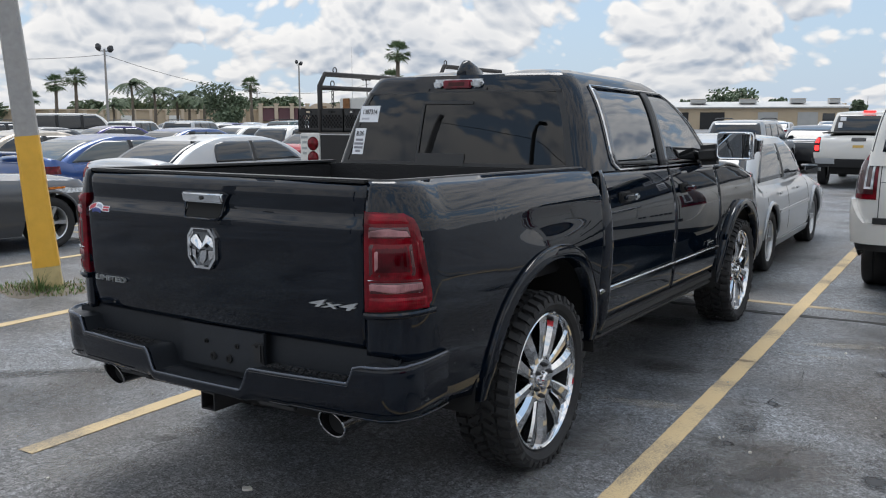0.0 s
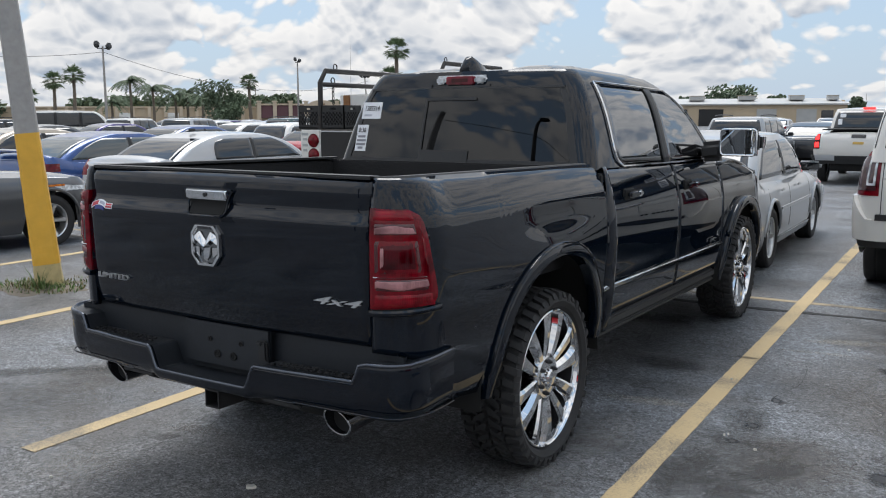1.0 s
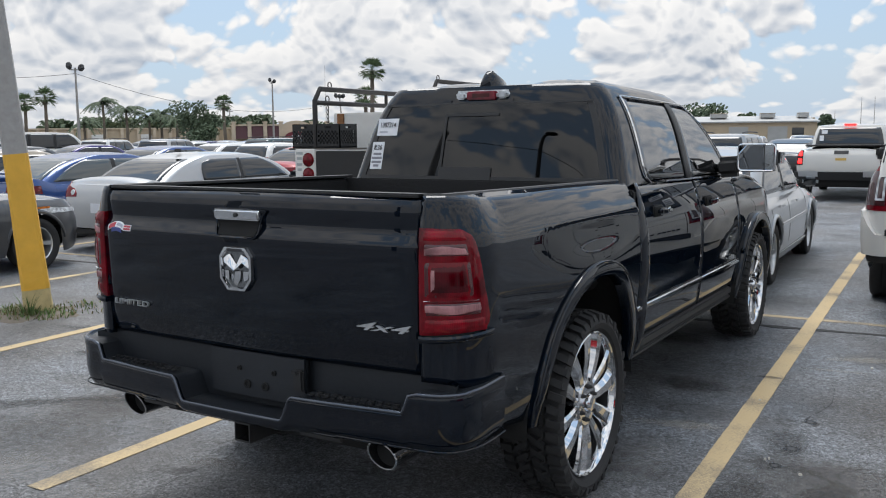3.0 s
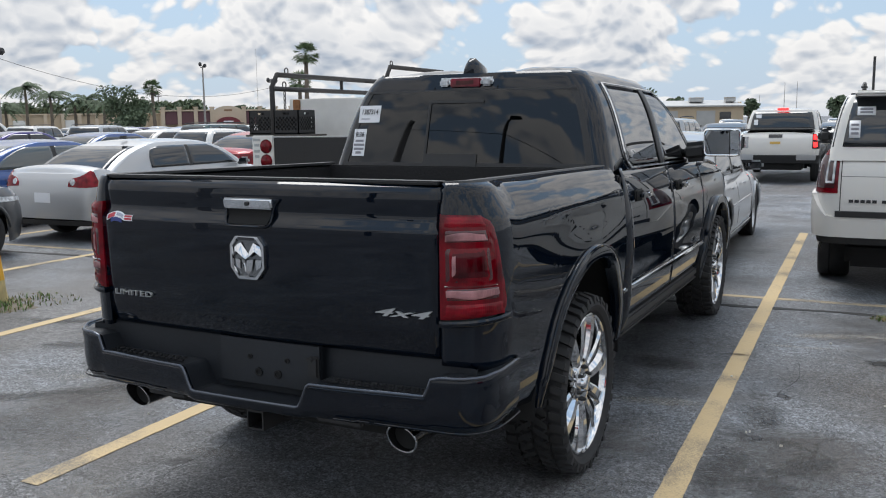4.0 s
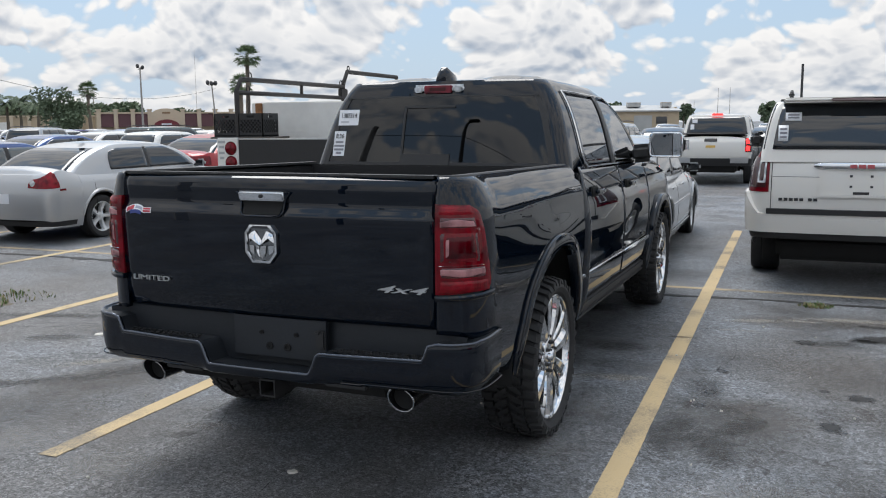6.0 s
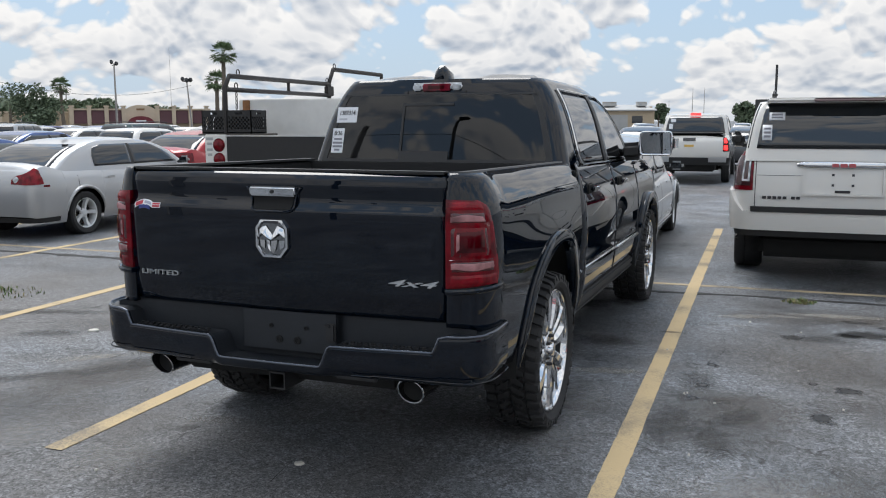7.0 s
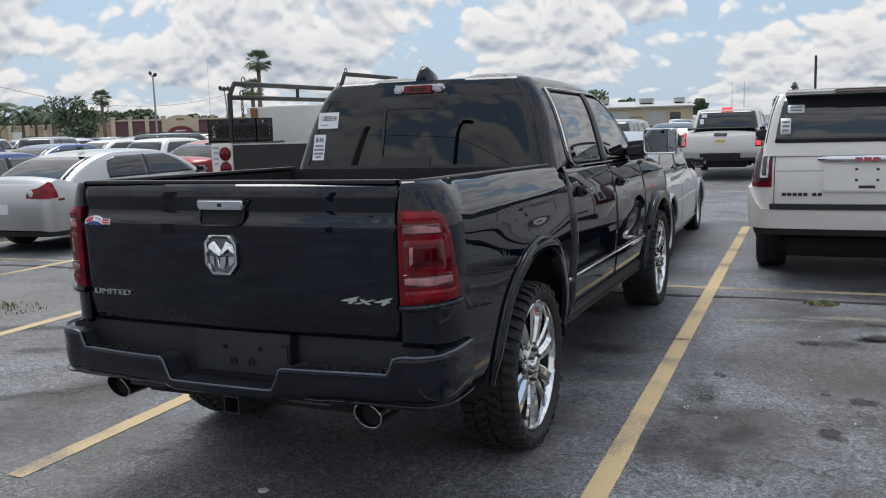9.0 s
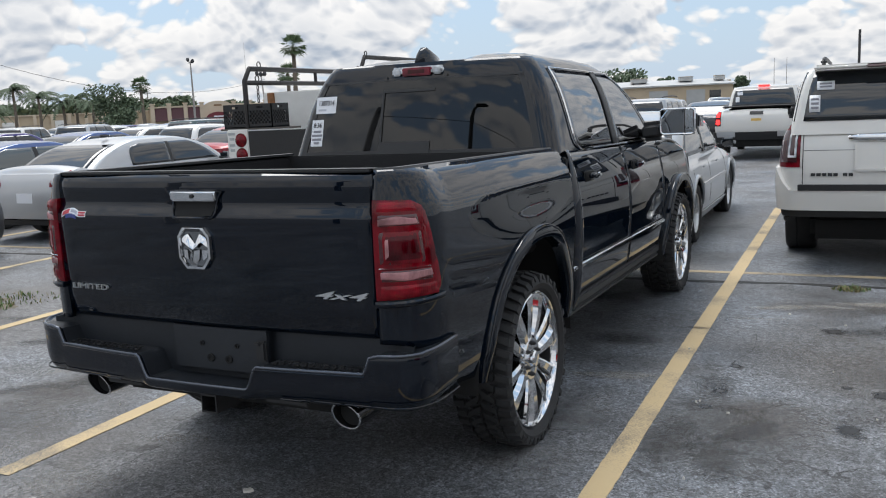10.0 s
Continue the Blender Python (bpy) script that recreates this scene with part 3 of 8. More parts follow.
class Cabin:
    """The glasshouse of a car as a stack of rounded outlines that shrink upwards."""

    def __init__(self, z0, z1, rear, front, width, crown=0.05, corner=0.16, bend=(0.35, 0.35, 0.3), bulge=0.012):
        self.z0, self.z1, self.rear, self.front, self.width = z0, z1, rear, front, width
        self.crown, self.corner, self.bend, self.bulge = crown, corner, bend, bulge

    def ease(self, h, k):
        return (1 - k) * h + k * h ** 5

    def size(self, z):
        h = max(0.0, min(1.0, (z - self.z0) / (self.z1 - self.z0)))
        return (lerp(*self.rear, self.ease(h, self.bend[0])), lerp(*self.front, self.ease(h, self.bend[1])),
                lerp(*self.width, self.ease(h, self.bend[2])))

    def outline(self, z, n=10):
        yr, yf, w = self.size(z)
        c = self.corner
        pts = [((w - c) * q, yr + self.bulge * q * q) for q in (0, 0.2, 0.4, 0.6, 0.8)]
        for a in np.linspace(0, math.pi / 2, n):
            pts.append((w - c + c * math.sin(a), yr + c * 0.9 * (1 - math.cos(a)) + self.bulge))
        for t in (0.2, 0.35, 0.5, 0.65, 0.8):
            pts.append((w + 0.012 * math.sin(t * math.pi), lerp(yr + c, yf - c, t)))
        for a in np.linspace(math.pi / 2, 0, n):
            pts.append((w - c * 1.6 + c * 1.6 * math.sin(a), yf - c * 1.1 * (1 - math.cos(a)) - 0.03))
        pts += [((w - c) * 0.5, yf - 0.008), (0, yf)]
        return pts

    def mesh(self, levels=14):
        rings = []
        for k in range(levels + 1):
            z = lerp(self.z0, self.z1, k / levels)
            rings.append([(x, y, z) for x, y in self.outline(z)])
        yr, yf, w = self.size(self.z1)
        mid = (yr + yf) / 2
        for t in (0.06, 0.14, 0.25, 0.4, 0.6, 0.8, 0.97):
            s = 1 - t
            rings.append([(x * s, mid + (y - mid) * s, self.z1 + self.crown * (1 - (1 - t) ** 2.4)) for x, y, _ in rings[levels]])
        n, verts, faces = len(rings[0]), [], []
        for r in rings:
            verts += r
        for k in range(len(rings) - 1):
            for i in range(n - 1):
                a = k * n + i
                faces.append((a, a + 1, a + n + 1, a + n))
        m = len(verts)
        verts += [(-x, y, z) for x, y, z in verts]
        faces += [tuple(m + k for k in reversed(f)) for f in faces]
        faces.append(tuple((len(rings) - 1) * n + i for i in range(n)))
        faces.append(tuple(m + (len(rings) - 1) * n + i for i in range(n - 1, -1, -1)))
        return verts, faces

    def side_pane(self, ya, yb, za, zb, side=1, off=0.006, gap=(0.07, 0.10), nu=12, nv=8, bow=0.0):
        """A side window between lengths ya and yb, held back from the pillars by gap."""
        def f(u, v):
            z = lerp(za, zb, v)
            yr, yf, w = self.size(z)
            a, b = max(ya, yr + self.corner * 0.9 + gap[0]), min(yb, yf - self.corner * 1.2 - gap[1])
            a += bow * (1 - math.sqrt(1 - v ** 3)) + 0.12 * bow * (1 - v)
            y = lerp(a, max(a + 0.02, b), u)
            t = (y - yr - self.corner) / max(0.1, yf - yr - 2 * self.corner)
            return (side * (w + 0.012 * math.sin(max(0, min(1, t)) * math.pi) + off), y, z)
        return grid_points(f, nu, nv)

    def end_pane(self, za, zb, rear=True, off=0.008, gap=0.09, nu=14, nv=8):
        def f(u, v):
            z = lerp(za, zb, v)
            yr, yf, w = self.size(z)
            x = (w - gap) * (2 * u - 1)
            c = self.corner
            if rear:
                over = max(0.0, (abs(x) - (w - c)) / c)
                y = yr + self.bulge * min(1, abs(x) / max(0.1, w - c)) ** 2 + c * 0.9 * (1 - math.sqrt(max(0, 1 - over * over))) - off
            else:
                c = c * 1.6
                over = max(0.0, (abs(x) - (w - c)) / c)
                y = yf - 0.03 * min(1, abs(x) / max(0.1, w - c)) - c * 0.69 * (1 - math.sqrt(max(0, 1 - over * over))) + off
            return (x, y, z + off * 0.3)
        return grid_points(f, nu, nv)


def tyre_mesh(name, r, rim, width, steps=56):
    h = width / 2
    prof = [(rim, h * 0.82), (rim + (r - rim) * 0.35, h * 0.98), (rim + (r - rim) * 0.75, h), (r - 0.012, h * 0.90), (r, h * 0.78),
            (r, h * 0.30), (r - 0.006, h * 0.26), (r - 0.006, h * 0.20), (r, h * 0.16), (r, -h * 0.78), (r - 0.012, -h * 0.9),
            (rim + (r - rim) * 0.75, -h), (rim, -h * 0.82)]
    v, f = lathe_points(prof, steps)
    return mesh_from(name, v, f, RUBBER)


def rim_mesh(name, r, width, spokes, mat, dish=0.03, twin=False, hub=0.20, wide=0.46):
    """A spoked wheel: barrel, lip, hub and tapered spokes, its face towards +x."""
    h = width / 2
    v, f = lathe_points([(r * 0.93, -h * 0.8), (r * 0.90, h * 0.35), (r * 0.95, h * 0.78), (r * 1.0, h * 0.86), (r * 1.015, h * 0.80)], 48)
    verts, faces = list(v), list(f)

    def add(vv, ff):
        m = len(verts)
        verts.extend(vv)
        faces.extend(tuple(m + k for k in q) for q in ff)
    vv, ff = lathe_points([(0.001, h * 0.62), (r * hub * 0.6, h * 0.64), (r * hub, h * 0.58), (r * (hub + 0.1), h * 0.40), (r * (hub + 0.1), h * 0.1)], 24)
    add(vv, ff)
    for s in range(spokes):
        a0 = 2 * math.pi * s / spokes
        offs = (-0.5, 0.5) if twin else (0,)
        for o in offs:
            ring = []
            for t in np.linspace(0, 1, 5):
                rad = lerp(r * hub * 0.7, r * 0.96, t)
                wdt = (wide * (0.55 if twin else 1)) * r * (0.42 + 0.26 * t) * 0.5
                ang = a0 + o * (wide * 1.9) * (0.55 + 0.45 * t)
                x1 = lerp(h * 0.58, h * 0.72, t) - dish * math.sin(t * math.pi) * 0.6
                x0 = x1 - 0.05
                c = Vector((0, math.cos(ang), math.sin(ang)))
                d = Vector((0, -math.sin(ang), math.cos(ang)))
                ring.append([c * rad + d * (-wdt) + Vector((x0, 0, 0)), c * rad + d * (-wdt * 0.75) + Vector((x1, 0, 0)),
                             c * rad + d * (wdt * 0.75) + Vector((x1, 0, 0)), c * rad + d * wdt + Vector((x0, 0, 0))])
            vs = [tuple(p) for q in ring for p in q]
            fs = [(k * 4 + j, k * 4 + (j + 1) % 4, (k + 1) * 4 + (j + 1) % 4, (k + 1) * 4 + j) for k in range(4) for j in range(4)]
            add(vs, fs)
    return mesh_from(name, verts, faces, mat, sharp=28)


WHEELS = {}


def wheel_meshes(r, rim, width, spokes, mat):
    key = (r, rim, width, spokes, mat.name)
    if key not in WHEELS:
        v, f = lathe_points([(0.01, -0.02), (rim * 0.8, -0.02), (rim * 0.8, -0.06)], 24)
        WHEELS[key] = (tyre_mesh("tyre", r, rim, width), rim_mesh("rim", rim, width, spokes, mat), mesh_from("brake", v, f, DEEP_BLACK))
    return WHEELS[key]


def add_wheels(car, axles, half_track, r, rim, width, spokes, mat):
    tyre, disc, brake = wheel_meshes(r, rim, width, spokes, mat)
    for y in axles:
        for s in (1, -1):
            m = pose(s * half_track, y, r - 0.006, 0, 0, 0 if s > 0 else 180)
            w = new("wheel")
            w.parent = car
            w.empty_display_size = 0.1
            w.matrix_basis = m
            shared("tyre", tyre, w)
            shared("rim", disc, w)
            shared("brake", brake, w)


def car(label, category, x, y, heading, colour, L=4.75, W=1.82, H=1.46, wb=2.75, ro=1.0, belt=0.93, tail=0.98, nose=0.72, floor_h=0.22,
        cab=((-0.55, 0.35), (2.35, 1.55)), roof_in=0.26, pane_gap=0.09, tyre_r=0.335, rim_r=0.225, spokes=5, tail_lamp=None, rim_mat=None, trunk_y=None,
        hood_y=None, glass_mat=None, pickup=False, group="parked cars", rear_r=(0.30, 0.28), front_r=(0.5, 0.5), panes=None, mirrors=True,
        lamp_mat=None, plate=True, rails=False, bumper_mat=None, front_lamps=True, name="car", rear_pane=None, side_pane_z=None, plate_z=None, seams=True, cab_corner=0.16, tyre_w=0.215, flares=False, bow=0.0):
    """A parked car. x, y: ground below the middle of the rear axle; heading: degrees its nose turns left of +y."""
    glass_mat, rim_mat, lamp_mat = glass_mat or CAR_GLASS, rim_mat or ALLOY, lamp_mat or LENS_RED
    ob = thing(name, pose(x, y, 0, 0, 0, heading), label, category, group)
    y0, y1, w = -ro, L - ro, W / 2
    (r0, r1), (f0, f1) = cab
    ty, hy = (trunk_y if trunk_y is not None else r0 - 0.05), (hood_y if hood_y is not None else f0 + 0.05)

    def shoulder(v):
        return smooth_interp(v, [y0, ty, r0 + 0.4, f0 - 0.4, hy, y1 - 0.35, y1], [tail - 0.06, tail, belt, belt - 0.01, belt - 0.04, nose + 0.02, nose - 0.08])

    def deck(v):
        return shoulder(v) + smooth_interp(v, [y0, y0 + 0.12, y1 - 0.6, y1], [0.0, 0.055, 0.06, 0.0])

    def floor_z(v):
        return smooth_interp(v, [y0, y0 + 0.35, y1 - 0.4, y1], [floor_h + 0.12, floor_h, floor_h - 0.02, floor_h + 0.04])

    def inset(z, v):
        top = shoulder(v)
        h = (z - floor_h) / max(0.2, top - floor_h)
        return interp(h, [-0.2, 0, 0.12, 0.30, 0.42, 0.62, 0.72, 0.88, 0.97, 1.05], [0.10, 0.055, 0.022, 0.006, 0.0, 0.004, 0.012, 0.035, 0.075, 0.13])

    sh = Shell(w, y0, y1, (0.0, wb), tyre_r, tyre_r + 0.065, floor_z, shoulder, deck, inset, rear_r, front_r)
    v, f = sh.mesh()
    surf("body", v, f, colour, ob)
    c = Cabin(belt - 0.03, H - 0.05, (r0, r1), (f0, f1), (w - 0.09, w - roof_in), 0.05, cab_corner)
    v, f = c.mesh()
    surf("roof", v, f, colour, ob)
    z_lo, z_hi = side_pane_z or (belt + 0.035, H - 0.115)
    rp = rear_pane or (belt + 0.03, H - 0.10)
    for s in (1, -1):
        splits = panes or ((r0, lerp(r0, f0, 0.50)), (lerp(r0, f0, 0.515), f0))
        for k, (a, b) in enumerate(splits):
            v, f = c.side_pane(a, b, z_lo, z_hi, s, bow=0 if k else bow)
            surf("side_window", v, f, glass_mat, ob, solid=0.004)
        for (_, a), (b, _) in zip(splits, splits[1:]):
            v, f = c.side_pane(a - 0.02, b + 0.02, z_lo - 0.004, z_hi + 0.004, s, 0.009, nu=2)
            surf("pillar", v, f, BLACK_PLASTIC, ob)
    v, f = c.end_pane(rp[0], rp[1], True, gap=pane_gap)
    surf("rear_window", v, f, glass_mat, ob, solid=0.004)
    v, f = c.end_pane(belt + 0.02, H - 0.10, False)
    surf("windshield", v, f, glass_mat, ob, solid=0.004)
    part("underbody", box((0, (y0 + y1) / 2, floor_h + 0.16), (W * 0.72, L * 0.86, 0.28), 0.03), DEEP_BLACK, ob)
    add_wheels(ob, (0.0, wb), w - 0.01 - tyre_w / 2, tyre_r, rim_r, tyre_w, spokes, rim_mat)
    tl = tail_lamp or (0.52, 0.20, tail - 0.24, tail - 0.06)
    for s in (1, -1):
        i0, i1 = sh.tail_index(w * tl[0]), sh.side_index(y0 + tl[1] + 0.12)
        v, f = sh.patch(i0, i1, tl[2], tl[3], 0.008, 12, 4, s)
        surf("tail_lamp", v, f, lamp_mat, ob)
        if front_lamps:
            v, f = sh.patch(sh.side_index(y1 - 0.62), sh.nose_index(w * 0.55), nose - 0.20, nose - 0.08, 0.008, 12, 3, s)
            surf("headlamp", v, f, LENS_WHITE, ob)
        if mirrors:
            arm = part("mirror_arm", box((s * (w - 0.01), f0 - 0.40, belt + 0.035), (0.16, 0.06, 0.045), 0.015), BLACK_PLASTIC, ob, smooth=True)
            part("wing_mirror", box((s * (w + 0.065), f0 - 0.41, belt + 0.075), (0.19, 0.11, 0.125), 0.042, segs=4), colour, arm, smooth=True)
            part("mirror_glass", box((s * (w + 0.065), f0 - 0.468, belt + 0.075), (0.145, 0.006, 0.085), 0.002), CAR_GLASS, arm)
        bm = box((s * (sh.w - 0.004), lerp(r0, f0, 0.36), belt - 0.12), (0.03, 0.17, 0.03), 0.012)
        part("door_handle", bm, colour, ob, smooth=True)
        bm = box((s * (sh.w - 0.004), lerp(r0, f0, 0.80) - 0.35, belt - 0.12), (0.03, 0.17, 0.03), 0.012)
        part("door_handle", bm, colour, ob, smooth=True)
        for ys in (lerp(r0, f0, 0.16), lerp(r0, f0, 0.52), f0 - 0.15):
            v, f = sh.patch(sh.side_index(ys - 0.004), sh.side_index(ys + 0.004), floor_h + 0.15, belt - 0.07, 0.0015, 1, 8, s, thick=0.004)
            surf("door_seam", v, f, DEEP_BLACK, ob)
    if flares:
        for s in (1, -1):
            for yc in (0.0, wb):
                path = []
                for a in np.linspace(0.12, math.pi - 0.12, 25):
                    yy, zz = yc - (sh.arch + 0.010) * math.cos(a), sh.hub + (sh.arch + 0.010) * math.sin(a)
                    p, q = sh.at(sh.side_index(yy), zz)
                    path.append((s * (p[0] + 0.002), yy, zz))
                tube("arch_flare", path, [0.020 * math.sin(a) ** 0.5 + 0.006 for a in np.linspace(0.12, math.pi - 0.12, 25)], colour, ob, 8)
    if bumper_mat:
        for s in (1, -1):
            v, f = sh.patch(0, sh.side_index(y0 + 0.55), floor_h + 0.10, floor_h + 0.30, 0.012, 16, 4, s)
            surf("rear_bumper", v, f, bumper_mat, ob)
    if plate:
        for s in (1, -1):
            v, f = sh.patch(0, sh.tail_index(0.155), (plate_z or tail - 0.29) - 0.07, (plate_z or tail - 0.29) + 0.07, 0.007, 3, 2, s)
            surf("plate_blank", v, f, PAPER, ob)
    if rails:
        for s in (1, -1):
            yr, yf, cw = c.size(H - 0.06)
            path = [(s * (cw - 0.06), lerp(yr + 0.1, yf - 0.1, t), H + 0.015 + 0.03 * math.sin(t * math.pi) ** 0.4) for t in np.linspace(0, 1, 9)]
            tube("roof_rail", path, 0.016, BLACK_PLASTIC, ob)
    if pickup:
        part("bed_liner", box((0, (y0 + r0) / 2 + 0.02, tail + 0.052), (W - 0.36, r0 - y0 - 0.22, 0.03), 0.01), DEEP_BLACK, ob)
    return ob, sh, c


# ---- the black pickup truck ----
RAKE = 0.018          # the body stands a little nose-down on its wheels
WB = 3.672


def ring_strip(curve, normals, zlo, zhi, inset, rows, fine=()):
    """A wall along a plan curve; zlo and zhi give its edges at each station."""
    v, f = [], []
    for (x, y), (nx, ny) in zip(curve, normals):
        lo, hi = zlo(x, y), zhi(x, y)
        for r in range(rows + 1):
            z = lerp(lo, hi, r / rows)
            d = inset(z, y)
            v.append((x - nx * d, y - ny * d, z))
    n = rows + 1
    for i in range(len(curve) - 1):
        for r in range(rows):
            a = i * n + r
            f.append((a, a + n, a + n + 1, a + 1))
    return v, f


def normals_of(curve):
    p = np.array(curve)
    t = np.gradient(p, axis=0)
    nrm = np.stack([t[:, 1], -t[:, 0]], 1)
    return nrm / np.linalg.norm(nrm, axis=1)[:, None]


def mirror_points(v):
    return [(-x, y, z) for x, y, z in v]


ARCH_BACK, ARCH_FRONT = 0.562, 0.565      # reach of the wheel arches behind and ahead of the hub
ARCH_STEPS = [q * r for r, sg in ((ARCH_BACK, -1), (ARCH_FRONT, 1)) for q in (sg * e for e in (1, 0.997, 0.985, 0.96, 0.92, 0.86))]


def arch_z(y, centre, rz=0.60, k=2.12, base=0.42):
    d = abs(y - centre) / (ARCH_BACK if y < centre else ARCH_FRONT)
    return base + rz * (1 - d ** k) ** (1 / k) if d < 1 else 0.0


def bed_inset(z, y):
    # the flank swells round the wheel arch and dishes in above it
    swell = 0.020 * math.exp(-((y - 0.02) / 0.52) ** 2) * math.exp(-((z - 1.0) / 0.13) ** 2) - 0.008 * math.exp(-((z - 1.20) / 0.06) ** 2) * math.exp(-((y - 0.1) / 0.6) ** 2)
    return -swell + lerp(0.30, 1.0, max(0.0, min(1.0, (y + 1.22) / 0.32))) * interp(z, [0.40, 0.5, 0.6, 0.72, 0.88, 1.05, 1.20, 1.27, 1.30, 1.35, 1.395, 1.415, 1.425],
                  [0.07, 0.05, 0.028, 0.014, 0.005, 0.0, 0.004, 0.013, 0.026, 0.052, 0.080, 0.100, 0.118])


def door_inset(z, y):
    return interp(z, [0.45, 0.52, 0.6, 0.70, 0.75, 0.80, 0.88, 1.00, 1.12, 1.18, 1.26, 1.31, 1.36, 1.40],
                  [0.085, 0.06, 0.034, 0.020, 0.018, 0.020, 0.012, 0.008, 0.016, 0.024, 0.042, 0.056, 0.072, 0.090])


HALF = 0.985
BED_TOP = 1.42


def build_truck():
    truck = thing("pickup_truck", pose(-2.693, 3.785, 0, 0, 0, -0.8), "glossy black crew-cab pickup truck with chrome wheels and tinted glass", "pickup truck")
    P = BLACK_PAINT

    # bedsides, each with its wheel arch and rounded tail corner
    curve = [(0.806 + 0.179 * math.sin(a), -1.226 + 0.249 * (1 - math.cos(a))) for a in np.linspace(0, math.pi / 2, 15)]
    arch_ys = ARCH_STEPS
    ys = sorted(set(np.round(np.arange(-0.93, 0.625, 0.035), 4)) | set(np.round(arch_ys, 4)) | {0.625})
    curve += [(HALF + 0.004 * math.sin((y + 0.97) * 2), y) for y in ys]
    nrm = normals_of(curve)

    def bed_low(x, y):
        base = smooth_interp(y, [-1.25, -1.04, -0.90, -0.6, 0.4, 0.62], [0.775, 0.72, 0.53, 0.50, 0.50, 0.51])
        return max(base, arch_z(y, 0.0))

    v, f = ring_strip(curve, nrm, bed_low, lambda x, y: BED_TOP, bed_inset, 30)
    for s in (1, -1):
        surf("bedside", v if s > 0 else mirror_points(v), f, P, truck, solid=0.03)

    def on_bed(arc, z, off, s):
        """Point of the bedside at an arc length from the tailgate seam."""
        seg = np.concatenate([[0], np.cumsum(np.linalg.norm(np.diff(np.array(curve), axis=0), axis=1))])
        x, y = np.interp(arc, seg, [c[0] for c in curve]), np.interp(arc, seg, [c[1] for c in curve])
        nx, ny = np.interp(arc, seg, nrm[:, 0]), np.interp(arc, seg, nrm[:, 1])
        d = bed_inset(z, y) - off
        return (s * (x - nx * d), y - ny * d, z)

    def bed_patch(name, a0, a1, z0, z1, off, mat, parent, s, nu=10, nv=8, thick=0.02, label="", round_top=0.0):
        af0 = a0 if callable(a0) else (lambda t: a0)
        af1 = a1 if callable(a1) else (lambda t: a1)
        zf0 = z0 if callable(z0) else (lambda t: z0)
        zf1 = z1 if callable(z1) else (lambda t: z1)

        def g(o):
            def h(u, w):
                z = lerp(zf0(u), zf1(u), w)
                edge = min(u, 1 - u, w, 1 - w)
                soft = -0.006 * max(0, 1 - edge / 0.07) ** 2 if o > 0 else 0
                return on_bed(lerp(af0(w), af1(w), u), z, o + soft, s)
            return h
        v1, f1 = grid_points(g(off), nu, nv)
        v2, f2 = grid_points(g(off - thick), nu, nv)
        m = len(v1)
        edge = [i * (nv + 1) for i in range(nu + 1)] + [nu * (nv + 1) + j for j in range(1, nv + 1)] \
            + [i * (nv + 1) + nv for i in range(nu - 1, -1, -1)] + [j for j in range(nv - 1, 0, -1)]
        ff = f1 + [tuple(m + k for k in q) for q in f2] + [(a, b, m + b, m + a) for a, b in zip(edge, edge[1:] + edge[:1])]
        return surf(name, v1 + v2, ff, mat, parent, label)

    for s in (1, -1):
        outer = lambda w: interp(w, [0, 0.05, 0.12, 0.75, 0.90, 0.97, 1], [0.250, 0.268, 0.272, 0.222, 0.205, 0.185, 0.150])
        lamp = bed_patch("tail_lamp", 0.0, outer, lambda u: 0.940 + 0.012 * u, lambda u: 1.312 - 0.004 * u, 0.012, LENS_RED, truck, s, 14, 16, 0.03, "deep red tail lamp with clear bands")
        rim_black = lambda nm, a1, z0, z1, off: bed_patch(nm, 0.014, a1, z0, z1, off, LAMP_BEZEL, lamp, s, 12, 6, 0.008)
        wave = lambda u: 0.010 * math.sin(min(1.0, u * 1.1) * math.pi) ** 2
        rim_black("lens_bezel", lambda w: lerp(0.186, 0.172, w), 1.212, 1.262, 0.0142)
        bed_patch("reversing_lens", 0.020, lambda w: lerp(0.180, 0.164, w), lambda u: 1.217, lambda u: 1.246 + wave(u), 0.0165, LENS_CLEAR, lamp, s, 14, 5, 0.008)
        rim_black("lens_bezel", lambda w: lerp(0.236, 0.224, w), 1.006, 1.058, 0.0142)
        bed_patch("reversing_lens", 0.020, lambda w: lerp(0.230, 0.220, w), lambda u: 1.020 - wave(u), 1.052, 0.0165, LENS_CLEAR, lamp, s, 14, 5, 0.008)
        bed_patch("upper_lens", 0.010, lambda w: lerp(0.186, 0.150, w), 1.264, 1.304, 0.0148, LENS_BRIGHT, lamp, s, 10, 4, 0.008)
        bed_patch("lower_lens", 0.010, lambda w: lerp(0.254, 0.246, w), 0.951, 1.004, 0.0148, LENS_BRIGHT, lamp, s, 12, 4, 0.008)
        rim_black("lens_bezel", lambda w: lerp(0.204, 0.184, w), 1.064, 1.208, 0.0146)
        bed_patch("lamp_frame", 0.022, lambda w: lerp(0.196, 0.176, w), 1.070, 1.202, 0.0162, LENS_RED, lamp, s, 8, 6, 0.008)
        bed_patch("inner_lens", 0.032, lambda w: lerp(0.186, 0.168, w), 1.078, 1.194, 0.0178, LENS_DARK_RED, lamp, s, 8, 6, 0.008)
        bed_patch("lamp_slot", 0.042, 0.060, 1.088, 1.184, 0.0200, LENS_CLEAR, lamp, s, 3, 4, 0.006)
        bed_patch("lamp_frame", 0.018, lambda w: lerp(0.214, 0.212, w), 1.059, 1.0625, 0.0185, CHROME, lamp, s, 8, 2, 0.008)
